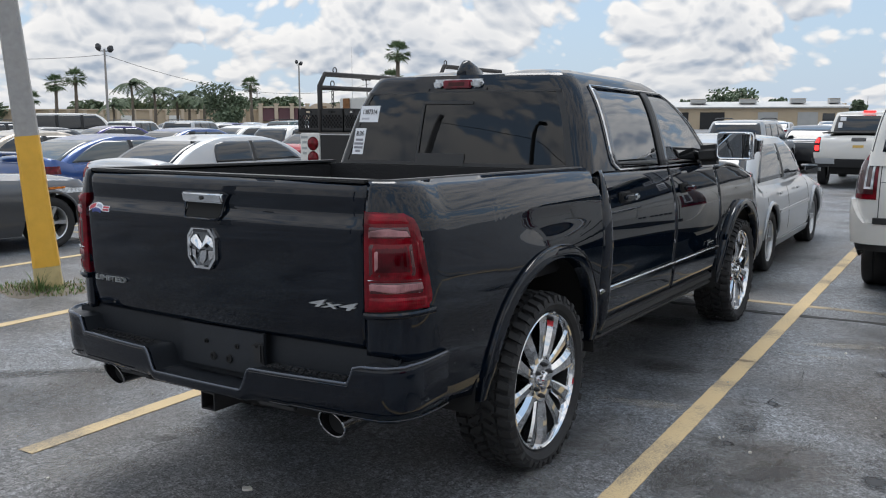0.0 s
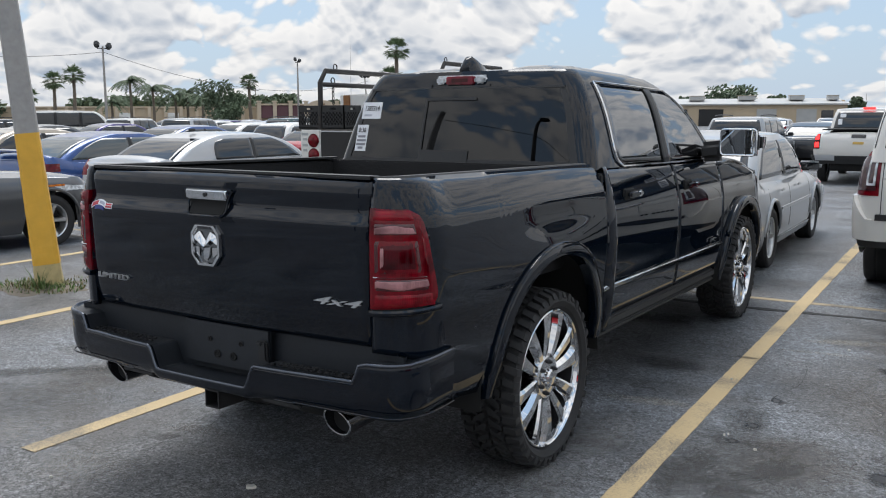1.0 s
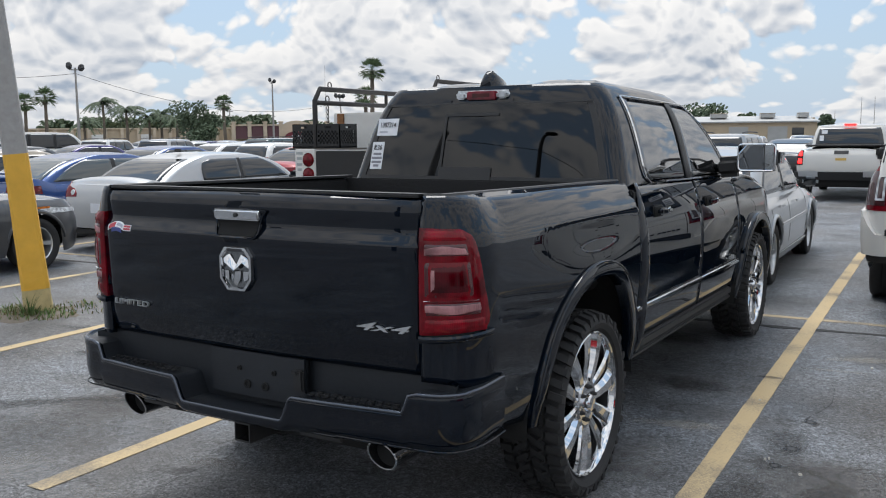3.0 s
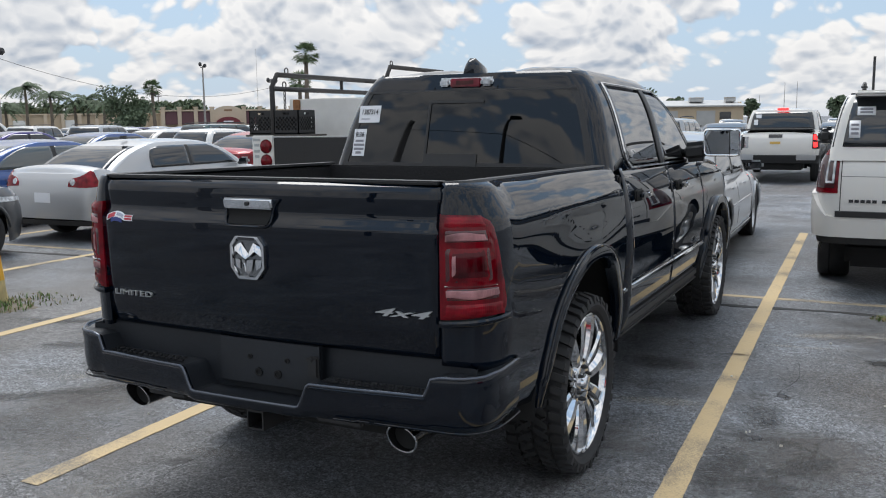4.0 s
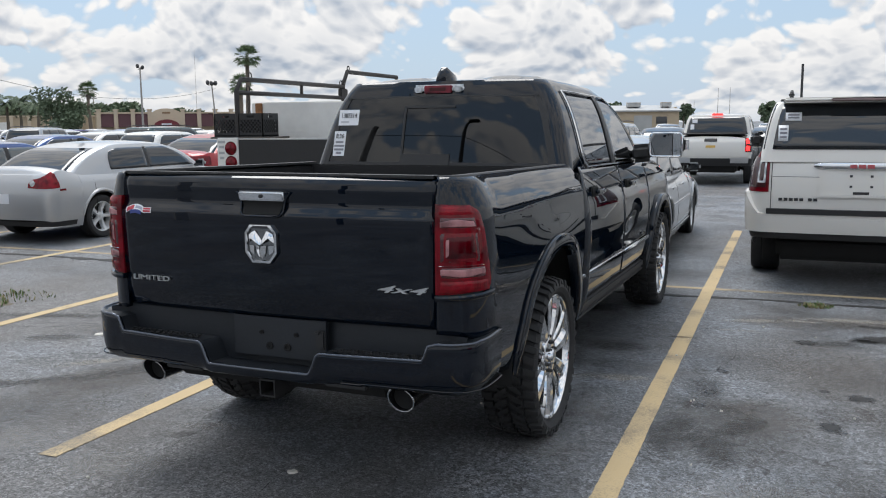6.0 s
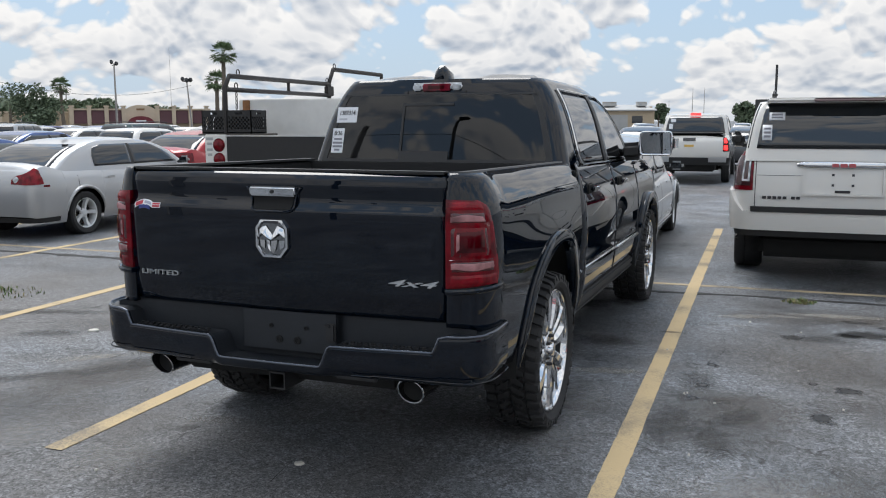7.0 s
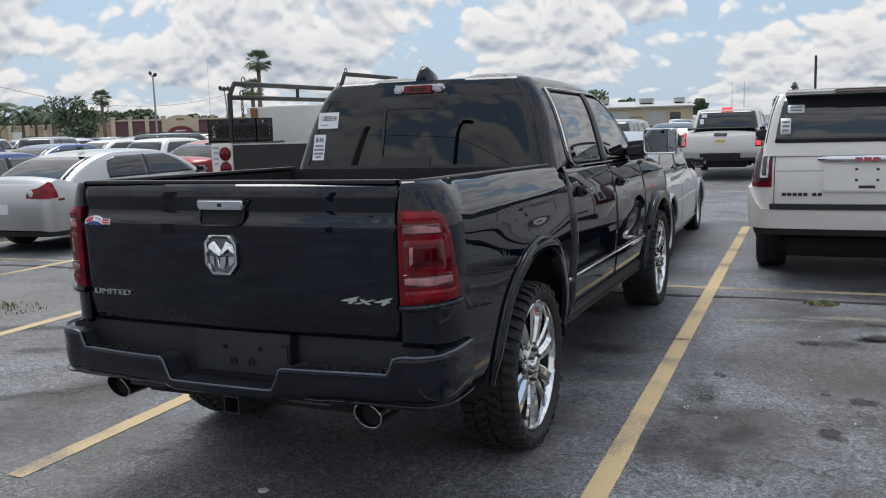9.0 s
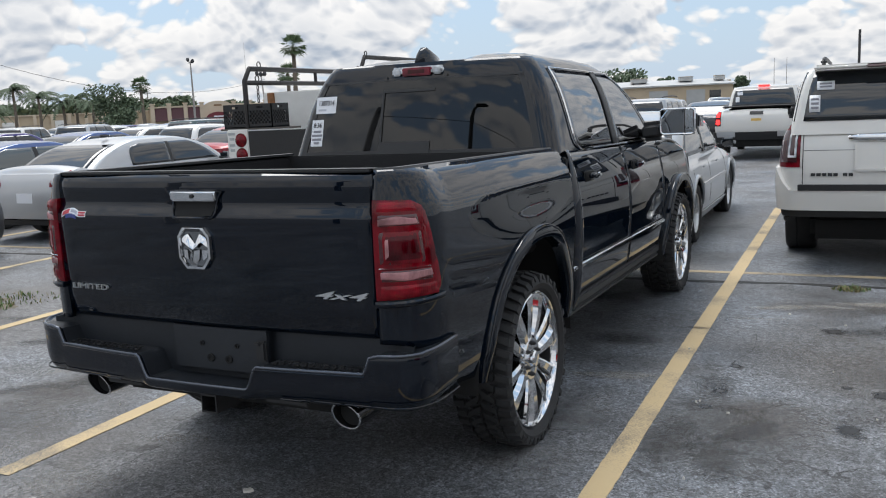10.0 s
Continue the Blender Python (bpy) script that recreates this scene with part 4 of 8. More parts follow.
        bed_patch("lamp_ledge", 0.0, 0.282, lambda u: 0.915 + 0.014 * u ** 2, lambda u: 0.938 + 0.014 * u ** 2, 0.024, P, truck, s, 12, 3, 0.03)

        # wheel arch mouldings, front and rear
        for yc in (0.0, WB):
            pv, pf = [], []
            span = np.linspace(0, 1, 45)
            for t in span:
                a = lerp(0.05, math.pi - 0.11, t)
                ca, sa = math.cos(a), math.sin(a)
                k = 2 / 2.12
                ey = -math.copysign(abs(ca) ** k, ca)
                ez = math.copysign(abs(sa) ** k, sa)
                for o, dx in ((-0.012, -0.03), (-0.010, 0.018), (-0.004, 0.025), (0.036, 0.027), (0.052, 0.020), (0.060, -0.002), (0.058, -0.02)):
                    y = yc + ey * ((ARCH_BACK if ey < 0 else ARCH_FRONT) + o)
                    z = 0.42 + ez * (0.60 + o)
                    pv.append((s * (HALF - 0.002 + dx - bed_inset(z, y if yc == 0 else 9.0)), y, z))
            q = 7
            for i in range(len(span) - 1):
                for j in range(q - 1):
                    pf.append((i * q + j, (i + 1) * q + j, (i + 1) * q + j + 1, i * q + j + 1))
            arch = surf("arch_moulding", pv, pf, P, truck)
            tube("arch_edge", [pv[i * q + 4] for i in range(2, len(span) - 2)], 0.0065, P, arch, 8)
            # inner liner
            lv, lf = [], []
            for t in np.linspace(0, math.pi, 21):
                y, z = yc - math.cos(t) * (0.68 if t < math.pi / 2 else 0.60), 0.42 + math.sin(t) * 0.635
                lv += [(s * 0.955, y, z), (s * 0.50, y, z)]
            lf = [(2 * i, 2 * i + 2, 2 * i + 3, 2 * i + 1) for i in range(20)]
            lv += [(s * 0.50, yc, 0.42)]
            lf += [(2 * i + 1, 2 * i + 3, 42) for i in range(20)]
            surf("arch_liner", lv, lf, DEEP_BLACK, truck)

    # tailgate
    GP = ([0.785, 0.80, 0.84, 0.88, 1.00, 1.228, 1.246, 1.256, 1.282, 1.290, 1.36, 1.385, 1.402, 1.414, 1.418],
          [-1.190, -1.205, -1.214, -1.222, -1.230, -1.236, -1.235, -1.230, -1.213, -1.210, -1.212, -1.209, -1.199, -1.180, -1.150])

    def gate_y(x, z):
        return interp(z, *GP) - 0.026 * (1 - (x / 0.8) ** 2) + 0.012 * max(0, (abs(x) - 0.77) / 0.03) ** 2 * 0.3

    v, f = grid_points(lambda a, b: (lerp(-0.8025, 0.8025, a), gate_y(lerp(-0.8025, 0.8025, a), interp(b, np.linspace(0, 1, 15), GP[0])), interp(b, np.linspace(0, 1, 15), GP[0])), 40, 56)
    gate = surf("tailgate", v, f, P, truck, solid=0.02, sharp=50)
    part("tailgate_cap", box((0, -1.165, 1.419), (1.585, 0.075, 0.014), 0.006), BLACK_PLASTIC, gate, "black plastic cap")

    def gate_patch(name, x0, x1, z0, z1, off, mat, parent, nu=8, nv=4, thick=0.015, shape=None, label=""):
        def g(o):
            def h(a, b):
                x, z = lerp(x0, x1, a), lerp(z0, z1, b)
                if shape:
                    x, z = shape(x, z, a, b)
                return (x, gate_y(x, z) - o, z)
            return h
        v1, f1 = grid_points(g(off), nu, nv)
        v2, f2 = grid_points(g(off - thick), nu, nv)
        m = len(v1)
        edge = [i * (nv + 1) for i in range(nu + 1)] + [nu * (nv + 1) + j for j in range(1, nv + 1)] \
            + [i * (nv + 1) + nv for i in range(nu - 1, -1, -1)] + [j for j in range(nv - 1, 0, -1)]
        ff = f1 + [tuple(m + k for k in q) for q in f2] + [(a, b, m + b, m + a) for a, b in zip(edge, edge[1:] + edge[:1])]
        return surf(name, v1 + v2, ff, mat, parent, label)

    # handle: painted bezel, dark pocket, chrome bar, lock
    taper = lambda k: (lambda x, z, a, b: (x * lerp(k, 1.0, min(1, b * 1.6)), z))
    handle = gate_patch("handle_bezel", -0.126, 0.126, 1.238, 1.352, 0.004, P, gate, 12, 8, shape=taper(0.86))
    gate_patch("handle_pocket", -0.108, 0.108, 1.250, 1.345, 0.0075, DEEP_BLACK, handle, 8, 8, shape=taper(0.86))
    bm = box((-0.0, -1.246, 1.331), (0.232, 0.040, 0.042), 0.007, pose(0, 0, 0, 9), 3)
    part("handle_bar", bm, CHROME, handle, "chrome pull handle", True)
    lv, lf = lathe_points([(0.001, 0.004), (0.008, 0.004), (0.009, 0.0)], 14)
    lock = surf("lock", lv, lf, BLACK_PLASTIC, handle)
    lock.matrix_basis = pose(0.003, -1.268, 1.328, 0, 0, -90)

    rim_path = [(sx * a, b) for sx, row in ((-1, ((0.138, 1.346), (0.124, 1.332), (0.113, 1.314), (0.108, 1.262), (0.097, 1.246), (0.08, 1.240))), (1, ((0.08, 1.240), (0.097, 1.246), (0.108, 1.262), (0.113, 1.314), (0.124, 1.332), (0.138, 1.346)))) for a, b in row]
    tube("pocket_rim", [(x, gate_y(x, z) - 0.007, z) for x, z in rim_path], 0.0055, P, handle, 6)

    # plain shield badge with folded facets
    oct_pts = [(-0.055, 0.088), (0.055, 0.088), (0.083, 0.052), (0.083, -0.038), (0.046, -0.084), (-0.046, -0.084), (-0.083, -0.038), (-0.083, 0.052)]
    EZ, EY = 1.118, -1.262
    bv, bf = [], []
    for sc, dy in ((1.0, 0.0), (0.97, -0.014), (0.86, -0.015), (0.82, -0.006)):
        bv += [(x * sc, EY + dy, EZ + z * sc) for x, z in oct_pts]
    for k in range(3):
        for i in range(8):
            bf.append((k * 8 + i, k * 8 + (i + 1) % 8, (k + 1) * 8 + (i + 1) % 8, (k + 1) * 8 + i))
    badge = surf("badge", bv, bf, CHROME, gate, "chrome shield-shaped badge", sharp=15)
    bmm = bmesh.new()
    vs = [bmm.verts.new((x * 0.84, EY - 0.004, EZ + z * 0.84)) for x, z in oct_pts]
    bmm.faces.new(vs)
    part("badge_field", bmm, plain("smoked chrome", (0.22, 0.23, 0.24), 0.16, 0.9, 0.15, 40), badge)
    for s in (1, -1):
        # folded wing of bright facets
        fv = [(0.0, -0.005, 0.018), (s * 0.030, -0.010, 0.060), (s * 0.062, -0.010, 0.046), (s * 0.066, -0.006, 0.004), (s * 0.046, -0.026, 0.030), (s * 0.022, -0.024, 0.012), (0.0, -0.022, -0.002)]
        fv = [(x, EY + y, EZ + z) for x, y, z in fv]
        surf("badge_wing", fv, [(0, 1, 6), (1, 5, 6), (1, 4, 5), (1, 2, 4), (2, 3, 4)], CHROME, badge, sharp=75)
        fv = [(s * 0.004, -0.020, -0.006), (s * 0.028, -0.012, -0.004), (s * 0.020, -0.010, -0.040), (s * 0.008, -0.014, -0.062), (0.0, -0.024, -0.050)]
        surf("badge_wing", [(x, EY + y, EZ + z) for x, y, z in fv], [(0, 1, 2, 4), (2, 3, 4)], CHROME, badge, sharp=75)
        fv = [(s * 0.036, -0.010, -0.006), (s * 0.064, -0.006, -0.004), (s * 0.058, -0.006, -0.034), (s * 0.038, -0.008, -0.046)]
        surf("badge_wing", [(x, EY + y, EZ + z) for x, y, z in fv], [(0, 1, 2, 3)], CHROME, badge, sharp=75)
    part("badge_bar", box((0, EY - 0.0155, EZ + 0.076), (0.078, 0.004, 0.011), 0.001), INK, badge)
    letters("trim_lettering", "LIMITED", 0.033, 0.005, SATIN, gate, pose(-0.634, gate_y(-0.55, 0.94) - 0.005, 0.919, 0, 0, -1.8), "bright lettering", 1.86, -0.0002)
    letters("drive_lettering", "4x4", 0.042, 0.005, SATIN, gate, pose(0.650, gate_y(0.60, 0.95) - 0.006, 0.940, 0, 0, 1.8), "bright lettering", 3.45, 0.0004, 0.35)
    # arched sticker of three coloured bars
    red, white, blue = plain("sticker red", (0.45, 0.03, 0.05), 0.4), PAPER, plain("sticker blue", (0.03, 0.05, 0.22), 0.4)
    bend = lambda x, z, a, b: (x, z + 0.016 * (1 - ((x + 0.715) / 0.055) ** 2) if x < -0.665 else z + 0.003)
    sticker = gate_patch("sticker", -0.770, -0.618, 1.232, 1.257, 0.0012, white, gate, 16, 2, 0.002, bend, "red white and blue sticker")
    gate_patch("sticker_bar", -0.764, -0.725, 1.235, 1.254, 0.0022, red, sticker, 6, 2, 0.002, bend)
    gate_patch("sticker_bar", -0.715, -0.674, 1.240, 1.251, 0.0022, plain("sticker grey", (0.35, 0.37, 0.45), 0.4), sticker, 6, 2, 0.002, bend)
    gate_patch("sticker_bar", -0.664, -0.622, 1.236, 1.244, 0.0022, red, sticker, 6, 2, 0.002, bend)
    gate_patch("sticker_bar", -0.664, -0.622, 1.247, 1.255, 0.0022, red, sticker, 6, 2, 0.002, bend)
    gate_patch("sticker_bar", -0.745, -0.680, 1.216, 1.234, 0.0016, blue, sticker, 8, 2, 0.002, bend)

    # bed: floor, inner walls, rail caps
    bed = part("bed", box((0, -0.29, 0.90), (1.66, 1.72, 0.04), 0.01), BED_LINER, truck)
    for s in (1, -1):
        part("bed_wall", box((s * 0.835, -0.29, 1.15), (0.03, 1.75, 0.50), 0.01), BED_LINER, bed)
        path = [(-1.19, 0.806), (-1.10, 0.868), (-0.95, 0.872), (0.60, 0.868)]
        rv, rf = [], []
        for y, x in path:
            rv += [(s * (x - 0.052), y, 1.412), (s * (x - 0.050), y, 1.424), (s * (x - 0.004), y, 1.425), (s * (x + 0.002), y, 1.417), (s * (x - 0.01), y, 1.405)]
        rf = [(i * 5 + j, i * 5 + j + 1, i * 5 + j + 6, i * 5 + j + 5) for i in range(3) for j in range(4)]
        surf("rail_cap", rv, rf, BLACK_PLASTIC, truck, "black plastic rail cap")
    part("bed_front", box((0, 0.565, 1.16), (1.70, 0.03, 0.50), 0.008), BED_LINER, bed)

    # rear bumper
    def bump_curve():
        pts = [(x, -1.345 + 0.045 * (x / 0.8) ** 2) for x in np.linspace(0, 0.80, 65)]
        pts += [(0.80 + 0.200 * math.sin(a) ** 0.8, -1.300 + 0.22 * (1 - math.cos(a) ** 0.8)) for a in np.linspace(0.12, math.pi / 2, 14)]
        pts += [(1.0, y) for y in np.linspace(-1.05, -0.96, 3)]
        pts += [(0.992 - 0.010 * k, -0.955 + 0.012 * k) for k in range(1, 4)]
        return pts
    bc = bump_curve()
    bn = normals_of(bc)
    bn[0] = (0, -1)

    def b_top(x, y):
        if y > -1.2:
            return smooth_interp(y, [-1.2, -0.9], [0.756, 0.764])
        return smooth_interp(x, [0.255, 0.310, 0.772, 0.808], [0.578, 0.674, 0.679, 0.752])

    def b_low(x, y):
        return smooth_interp(y, [-1.35, -1.25, -1.05, -0.8], [0.528, 0.52, 0.52, 0.535]) - (0.0 if x > 0.5 else 0.004)

    for s in (1, -1):
        v, f = [], []
        rows = 12
        for (x, y), (nx, ny) in zip(bc, bn):
            lo, hi = b_low(x, y), b_top(x, y)
            for r in range(rows + 1):
                t = r / rows
                d = interp(t, [0, 0.10, 0.22, 0.30, 0.5, 0.86, 0.94, 0.98, 1.0], [0.060, 0.022, 0.010, 0.004, 0.0, 0.0, -0.004, -0.001, 0.006])
                v.append((s * (x - nx * d), y - ny * d, lerp(lo, hi, t)))
            # step surface behind the lip
            v.append((s * (x - nx * 0.020), y - ny * 0.020, hi - 0.006))
        n = rows + 2
        for i in range(len(bc) - 1):
            for r in range(n - 1):
                f.append((i * n + r, (i + 1) * n + r, (i + 1) * n + r + 1, i * n + r + 1))
        if s > 0:
            bumper = surf("rear_bumper", v, f, P, truck, "gloss black step bumper")
        else:
            surf("bumper_half", v, f, P, bumper)
        v, f = [], []
        for (x, y), (nx, ny) in zip(bc, bn):
            hi = b_top(x, y) - 0.006
            side = smooth_interp(y, [-1.31, -1.08], [0.0, 1.0]) if x > 0.79 else 0.0
            xb, yb = x - 0.12 * side, lerp(-1.185, y, side)
            v += [(s * (x - nx * 0.020), y - ny * 0.020, hi), (s * xb, max(yb, y + 0.02), hi - 0.004), (s * xb, max(yb, y + 0.03), 0.795 if x < 0.83 else max(hi + 0.004, 0.765))]
        for i in range(len(bc) - 1):
            for j in range(2):
                f.append((i * 3 + j, (i + 1) * 3 + j, (i + 1) * 3 + j + 1, i * 3 + j + 1))
        surf("bumper_step", v, f, GREY_PLASTIC, bumper, "charcoal plastic step")
        lip = [(s * (x - nx * 0.004), y - ny * 0.004, b_top(x, y) - 0.004) for (x, y), (nx, ny) in zip(bc, bn)]
        tube("bumper_lip", lip, 0.0080, EDGE_GLOSS, bumper, 10)
        seam = [(s * (x - nx * 0.001), y - ny * 0.001, b_low(x, y) + 0.030) for (x, y), (nx, ny) in zip(bc, bn) if x > 0.40]
        tube("bumper_seam", seam, 0.0035, P, bumper, 6)
        # raised grip studs on the step
        for i in range(13):
            for j in range(2):
                x = 0.36 + i * 0.033 + 0.016 * j
                sv = box((s * x, -1.285 + 0.034 * j + 0.03 * (x / 0.8) ** 2, 0.6760), (0.022, 0.016, 0.006), 0.002)
                part("grip_stud", sv, BLACK_PLASTIC, bumper)
        part("bumper_vent", box((s * 0.42, -1.300, 0.535), (0.20, 0.02, 0.022), 0.006), BLACK_PLASTIC, bumper)
    plate = part("plate_panel", box((0.045, -1.215, 0.695), (0.50, 0.02, 0.20), 0.012), GREY_PLASTIC, bumper, "empty number plate mount")
    for x, z, r in ((-0.045, 0.715, 0.010), (0.135, 0.715, 0.010), (-0.005, 0.655, 0.017), (0.088, 0.655, 0.017)):
        lv, lf = lathe_points([(0.001, 0.001), (r * 0.6, 0.001), (r * 0.62, 0.006), (r, 0.006), (r * 1.05, 0.0)], 16)
        o = surf("bolt_hole", lv, lf, DEEP_BLACK, plate)
        o.matrix_basis = pose(x, -1.226, z, 0, 0, -90)
    part("socket_flap", box((0.262, -1.232, 0.705), (0.050, 0.02, 0.085), 0.008), BLACK_PLASTIC, plate)
    part("socket_flap", box((0.250, -1.240, 0.735), (0.030, 0.02, 0.014), 0.004), BLACK_PLASTIC, plate)

    # tow hitch
    hv = []
    for (a, b) in ((0.040, -1.285), (0.040, -1.05)):
        hv += [(0.012 - a, b, 0.475 - a), (0.012 + a, b, 0.475 - a), (0.012 + a, b, 0.475 + a), (0.012 - a, b, 0.475 + a)]
    hv += [(0.012 + sx * 0.034, -1.2855, 0.475 + sz * 0.032) for sx, sz in ((-1, -1), (1, -1), (1, 1), (-1, 1))]
    hv += [(0.012 + sx * 0.034, -1.12, 0.475 + sz * 0.034) for sx, sz in ((-1, -1), (1, -1), (1, 1), (-1, 1))]
    hf = []
    for i in range(4):
        j = (i + 1) % 4
        hf += [(i, j, 4 + j, 4 + i), (i, j, 8 + j, 8 + i), (8 + i, 8 + j, 12 + j, 12 + i)]
    hf.append((12, 13, 14, 15))
    hitch = surf("tow_receiver", hv, hf, BLACK_PLASTIC, truck, smooth=False)
    part("cross_beam", box((0, -1.12, 0.50), (1.10, 0.10, 0.09), 0.012), DEEP_BLACK, hitch)
    part("safety_loop", box((0.012, -1.18, 0.515), (0.30, 0.05, 0.014), 0.004), STEEL_DARK, hitch)

    # exhaust tips: slash-cut, toed outwards, with a rolled bright lip
    for s in (1, -1):
        er, ev, ef = 0.0590, [], []
        prof = [(1.0, 0.26), (1.0, 0.012), (1.03, 0.004), (1.02, -0.003), (0.96, -0.004), (0.90, 0.006), (0.88, 0.20)]
        for k in range(40):
            a = 2 * math.pi * k / 40
            for q, y in prof:
                x, z = er * q * math.cos(a), er * q * math.sin(a)
                ev.append((x, y - z * 0.45 * max(0.0, 1 - y / 0.26), z))
        n = len(prof)
        ef = [(k * n + p, k * n + p + 1, (k + 1) % 40 * n + p + 1, (k + 1) % 40 * n + p) for k in range(40) for p in range(n - 1)]
        tip = surf("exhaust_tip", ev, ef, BLACK_CHROME, truck, "polished exhaust tip")
        tip.matrix_basis = pose(s * 0.650, -1.245, 0.484)
        ring = [(er * 0.99 * math.cos(a), -0.001 - er * 0.99 * math.sin(a) * 0.45, er * 0.99 * math.sin(a)) for a in np.linspace(0, 2 * math.pi, 41)[:-1]]
        tube("tip_lip", ring, 0.0042, CHROME, tip, 6, True)
        # black disc across the bore, coloured as the shade inside the pipe
        sv, sf = lathe_points([(0.001, 0.0), (er * 0.90, 0.0)], 24)
        soot = surf("soot", sv, sf, DEEP_BLACK, tip)
        soot.matrix_basis = pose(0, 0.045, 0, 0, 0, -90)
        part("hanger", box((0, 0.16, 0.07), (0.07, 0.14, 0.03), 0.01), DEEP_BLACK, tip)

    # cab: lower panels, doors, glasshouse
    cab_c = Cabin(1.355, 1.938, (0.60, 0.775), (3.28, 2.18), (0.888, 0.665), 0.036, 0.125, (0.10, 0.30, 0.35), 0.030)
    v, f = cab_c.mesh(18)
    cab_ob = surf("cab", v, f, P, truck, sharp=60)

    def flank(y0, y1, zlo, zhi, gap=0.003):
        ys = list(np.linspace(y0 + gap, y1 - gap, max(3, int((y1 - y0) / 0.035))))
        ys = sorted(set(ys) | {e for e in [WB + q for q in ARCH_STEPS] if y0 + gap < e < y1 - gap})
        cv = [(HALF - 0.004 - 0.10 * max(0, (y - 3.95) / 0.6) ** 2.0, y) for y in ys]
        return ring_strip(cv, normals_of(cv), zlo, zhi, door_inset, 26)

    belt = lambda x, y: smooth_interp(y, [0.6, 2.9, 3.3, 4.6], [1.392, 1.392, 1.38, 1.18])
    sill = lambda x, y: 0.575
    for s in (1, -1):
        for name, a, b, lo in (("cab_corner", 0.625, 0.735, lambda x, y: 0.50), ("rear_door", 0.735, 1.93, sill), ("front_door", 1.93, 3.0, sill),
                               ("front_wing", 3.0, 4.62, lambda x, y: max(0.46 if y < 3.3 else 0.6, arch_z(y, WB)))):
            v, f = flank(a, b, lo, belt)
            if name == "cab_corner":
                turn = [radians(q) for q in range(84, -1, -7)]
                cv = [(HALF - 0.004 - 0.045 * (1 - math.cos(q)), b - 0.003 - 0.085 * math.sin(q)) for q in turn]
                v, f = ring_strip(cv, normals_of(cv), lo, belt, door_inset, 26)
            o = surf(name, v if s > 0 else mirror_points(v), f, P, truck, solid=0.03)
            if "door" in name:
                hy = a + 0.30 if name == "rear_door" else a + 0.22
                xs = HALF - 0.046
                pocket = part("handle_cup", box((s * (xs + 0.006), hy, 1.238), (0.02, 0.17, 0.075), 0.009, segs=3), DEEP_BLACK, o, smooth=True)
                part("door_handle", box((s * (xs + 0.045), hy + 0.01, 1.243), (0.026, 0.20, 0.040), 0.011, segs=3), P, o, smooth=True)
                part("handle_cap", box((s * (xs + 0.050), hy + 0.075, 1.243), (0.024, 0.062, 0.036), 0.010, segs=3), CHROME, o, "chrome handle end", True)
                # bright strip low on the door
                sv = box((s * (HALF - 0.012), (a + b) / 2, 0.753), (0.020, b - a - 0.012, 0.030), 0.008, segs=3)
                part("bright_strip", sv, CHROME, o, "chrome strip", True)
        part("bright_strip", box((s * (HALF - 0.012), 0.675, 0.753), (0.020, 0.105, 0.030), 0.008, segs=3), CHROME, truck, "chrome strip", True)
        part("gap_seal", box((s * 0.92, 0.632, 0.95), (0.05, 0.05, 0.84), 0.01), DEEP_BLACK, truck)
        part("sill", box((s * 0.905, 1.75, 0.535), (0.075, 2.40, 0.075), 0.02, segs=3), BLACK_PLASTIC, truck, smooth=True)
        part("sill_step", box((s * 0.90, 1.75, 0.492), (0.09, 2.30, 0.03), 0.01), BLACK_PLASTIC, truck)
        # plain bright bars low on the front door, as a badge
        for k, (dy, dz, ln) in enumerate(((0.0, 0.0, 0.045), (0.055, 0.004, 0.035), (0.10, 0.0, 0.05))):
            part("badge_bar", box((s * (HALF - 0.010), 2.70 + dy, 0.803 + dz), (0.008, ln, 0.026), 0.002), CHROME, truck)
        # side glass with bright surround
        for a, b in ((1.02, 1.80), (1.90, 3.2)):
            v, f = cab_c.side_pane(a, b, 1.406, 1.868, s, 0.006, (0.09, 0.075), 14, 10)
            if a < 1.1:
                v = [(x, y + 0.085 * max(0.0, 1 - math.sqrt(max(0.0, 1 - max(0.0, 1 - (z - 1.406) / 0.10) ** 2))) * (1.80 - y) / 0.78, z) for x, y, z in v]
            surf("side_window", v, f, SIDE_GLASS, truck, face=(s, 0, 0), solid=0.004)
        rim_pts = []
        g = 14
        va, _ = cab_c.side_pane(0.995, 3.25, 1.396, 1.876, s, 0.010, (0.075, 0.05), g, g)
        va = [(x, y + 0.085 * (1 - math.sqrt(max(0.0, 1 - max(0.0, 1 - (z - 1.396) / 0.10) ** 2))) * max(0.0, 1.8 - y) / 0.8, z) for x, y, z in va]
        grid = lambda i, j: va[i * (g + 1) + j]
        bottom = [grid(i, 0) for i in range(g + 1)]
        rear_e = [grid(0, j) for j in range(1, g + 1)]
        top_e = [grid(i, g) for i in range(1, g + 1)]
        front_e = [grid(g, j) for j in range(1, g)]
        tube("window_trim", list(reversed(rear_e)) + bottom, 0.0065, CHROME, truck, 6, label="bright window trim")
        tube("window_trim", [rear_e[-1]] + top_e + list(reversed(front_e)), 0.0045, CHROME, truck, 6)
        v, f = cab_c.side_pane(1.792, 1.908, 1.40, 1.872, s, 0.009, (0.09, 0.075), 3, 10)
        surf("pillar_trim", v, f, BLACK_PLASTIC, truck, solid=0.004)
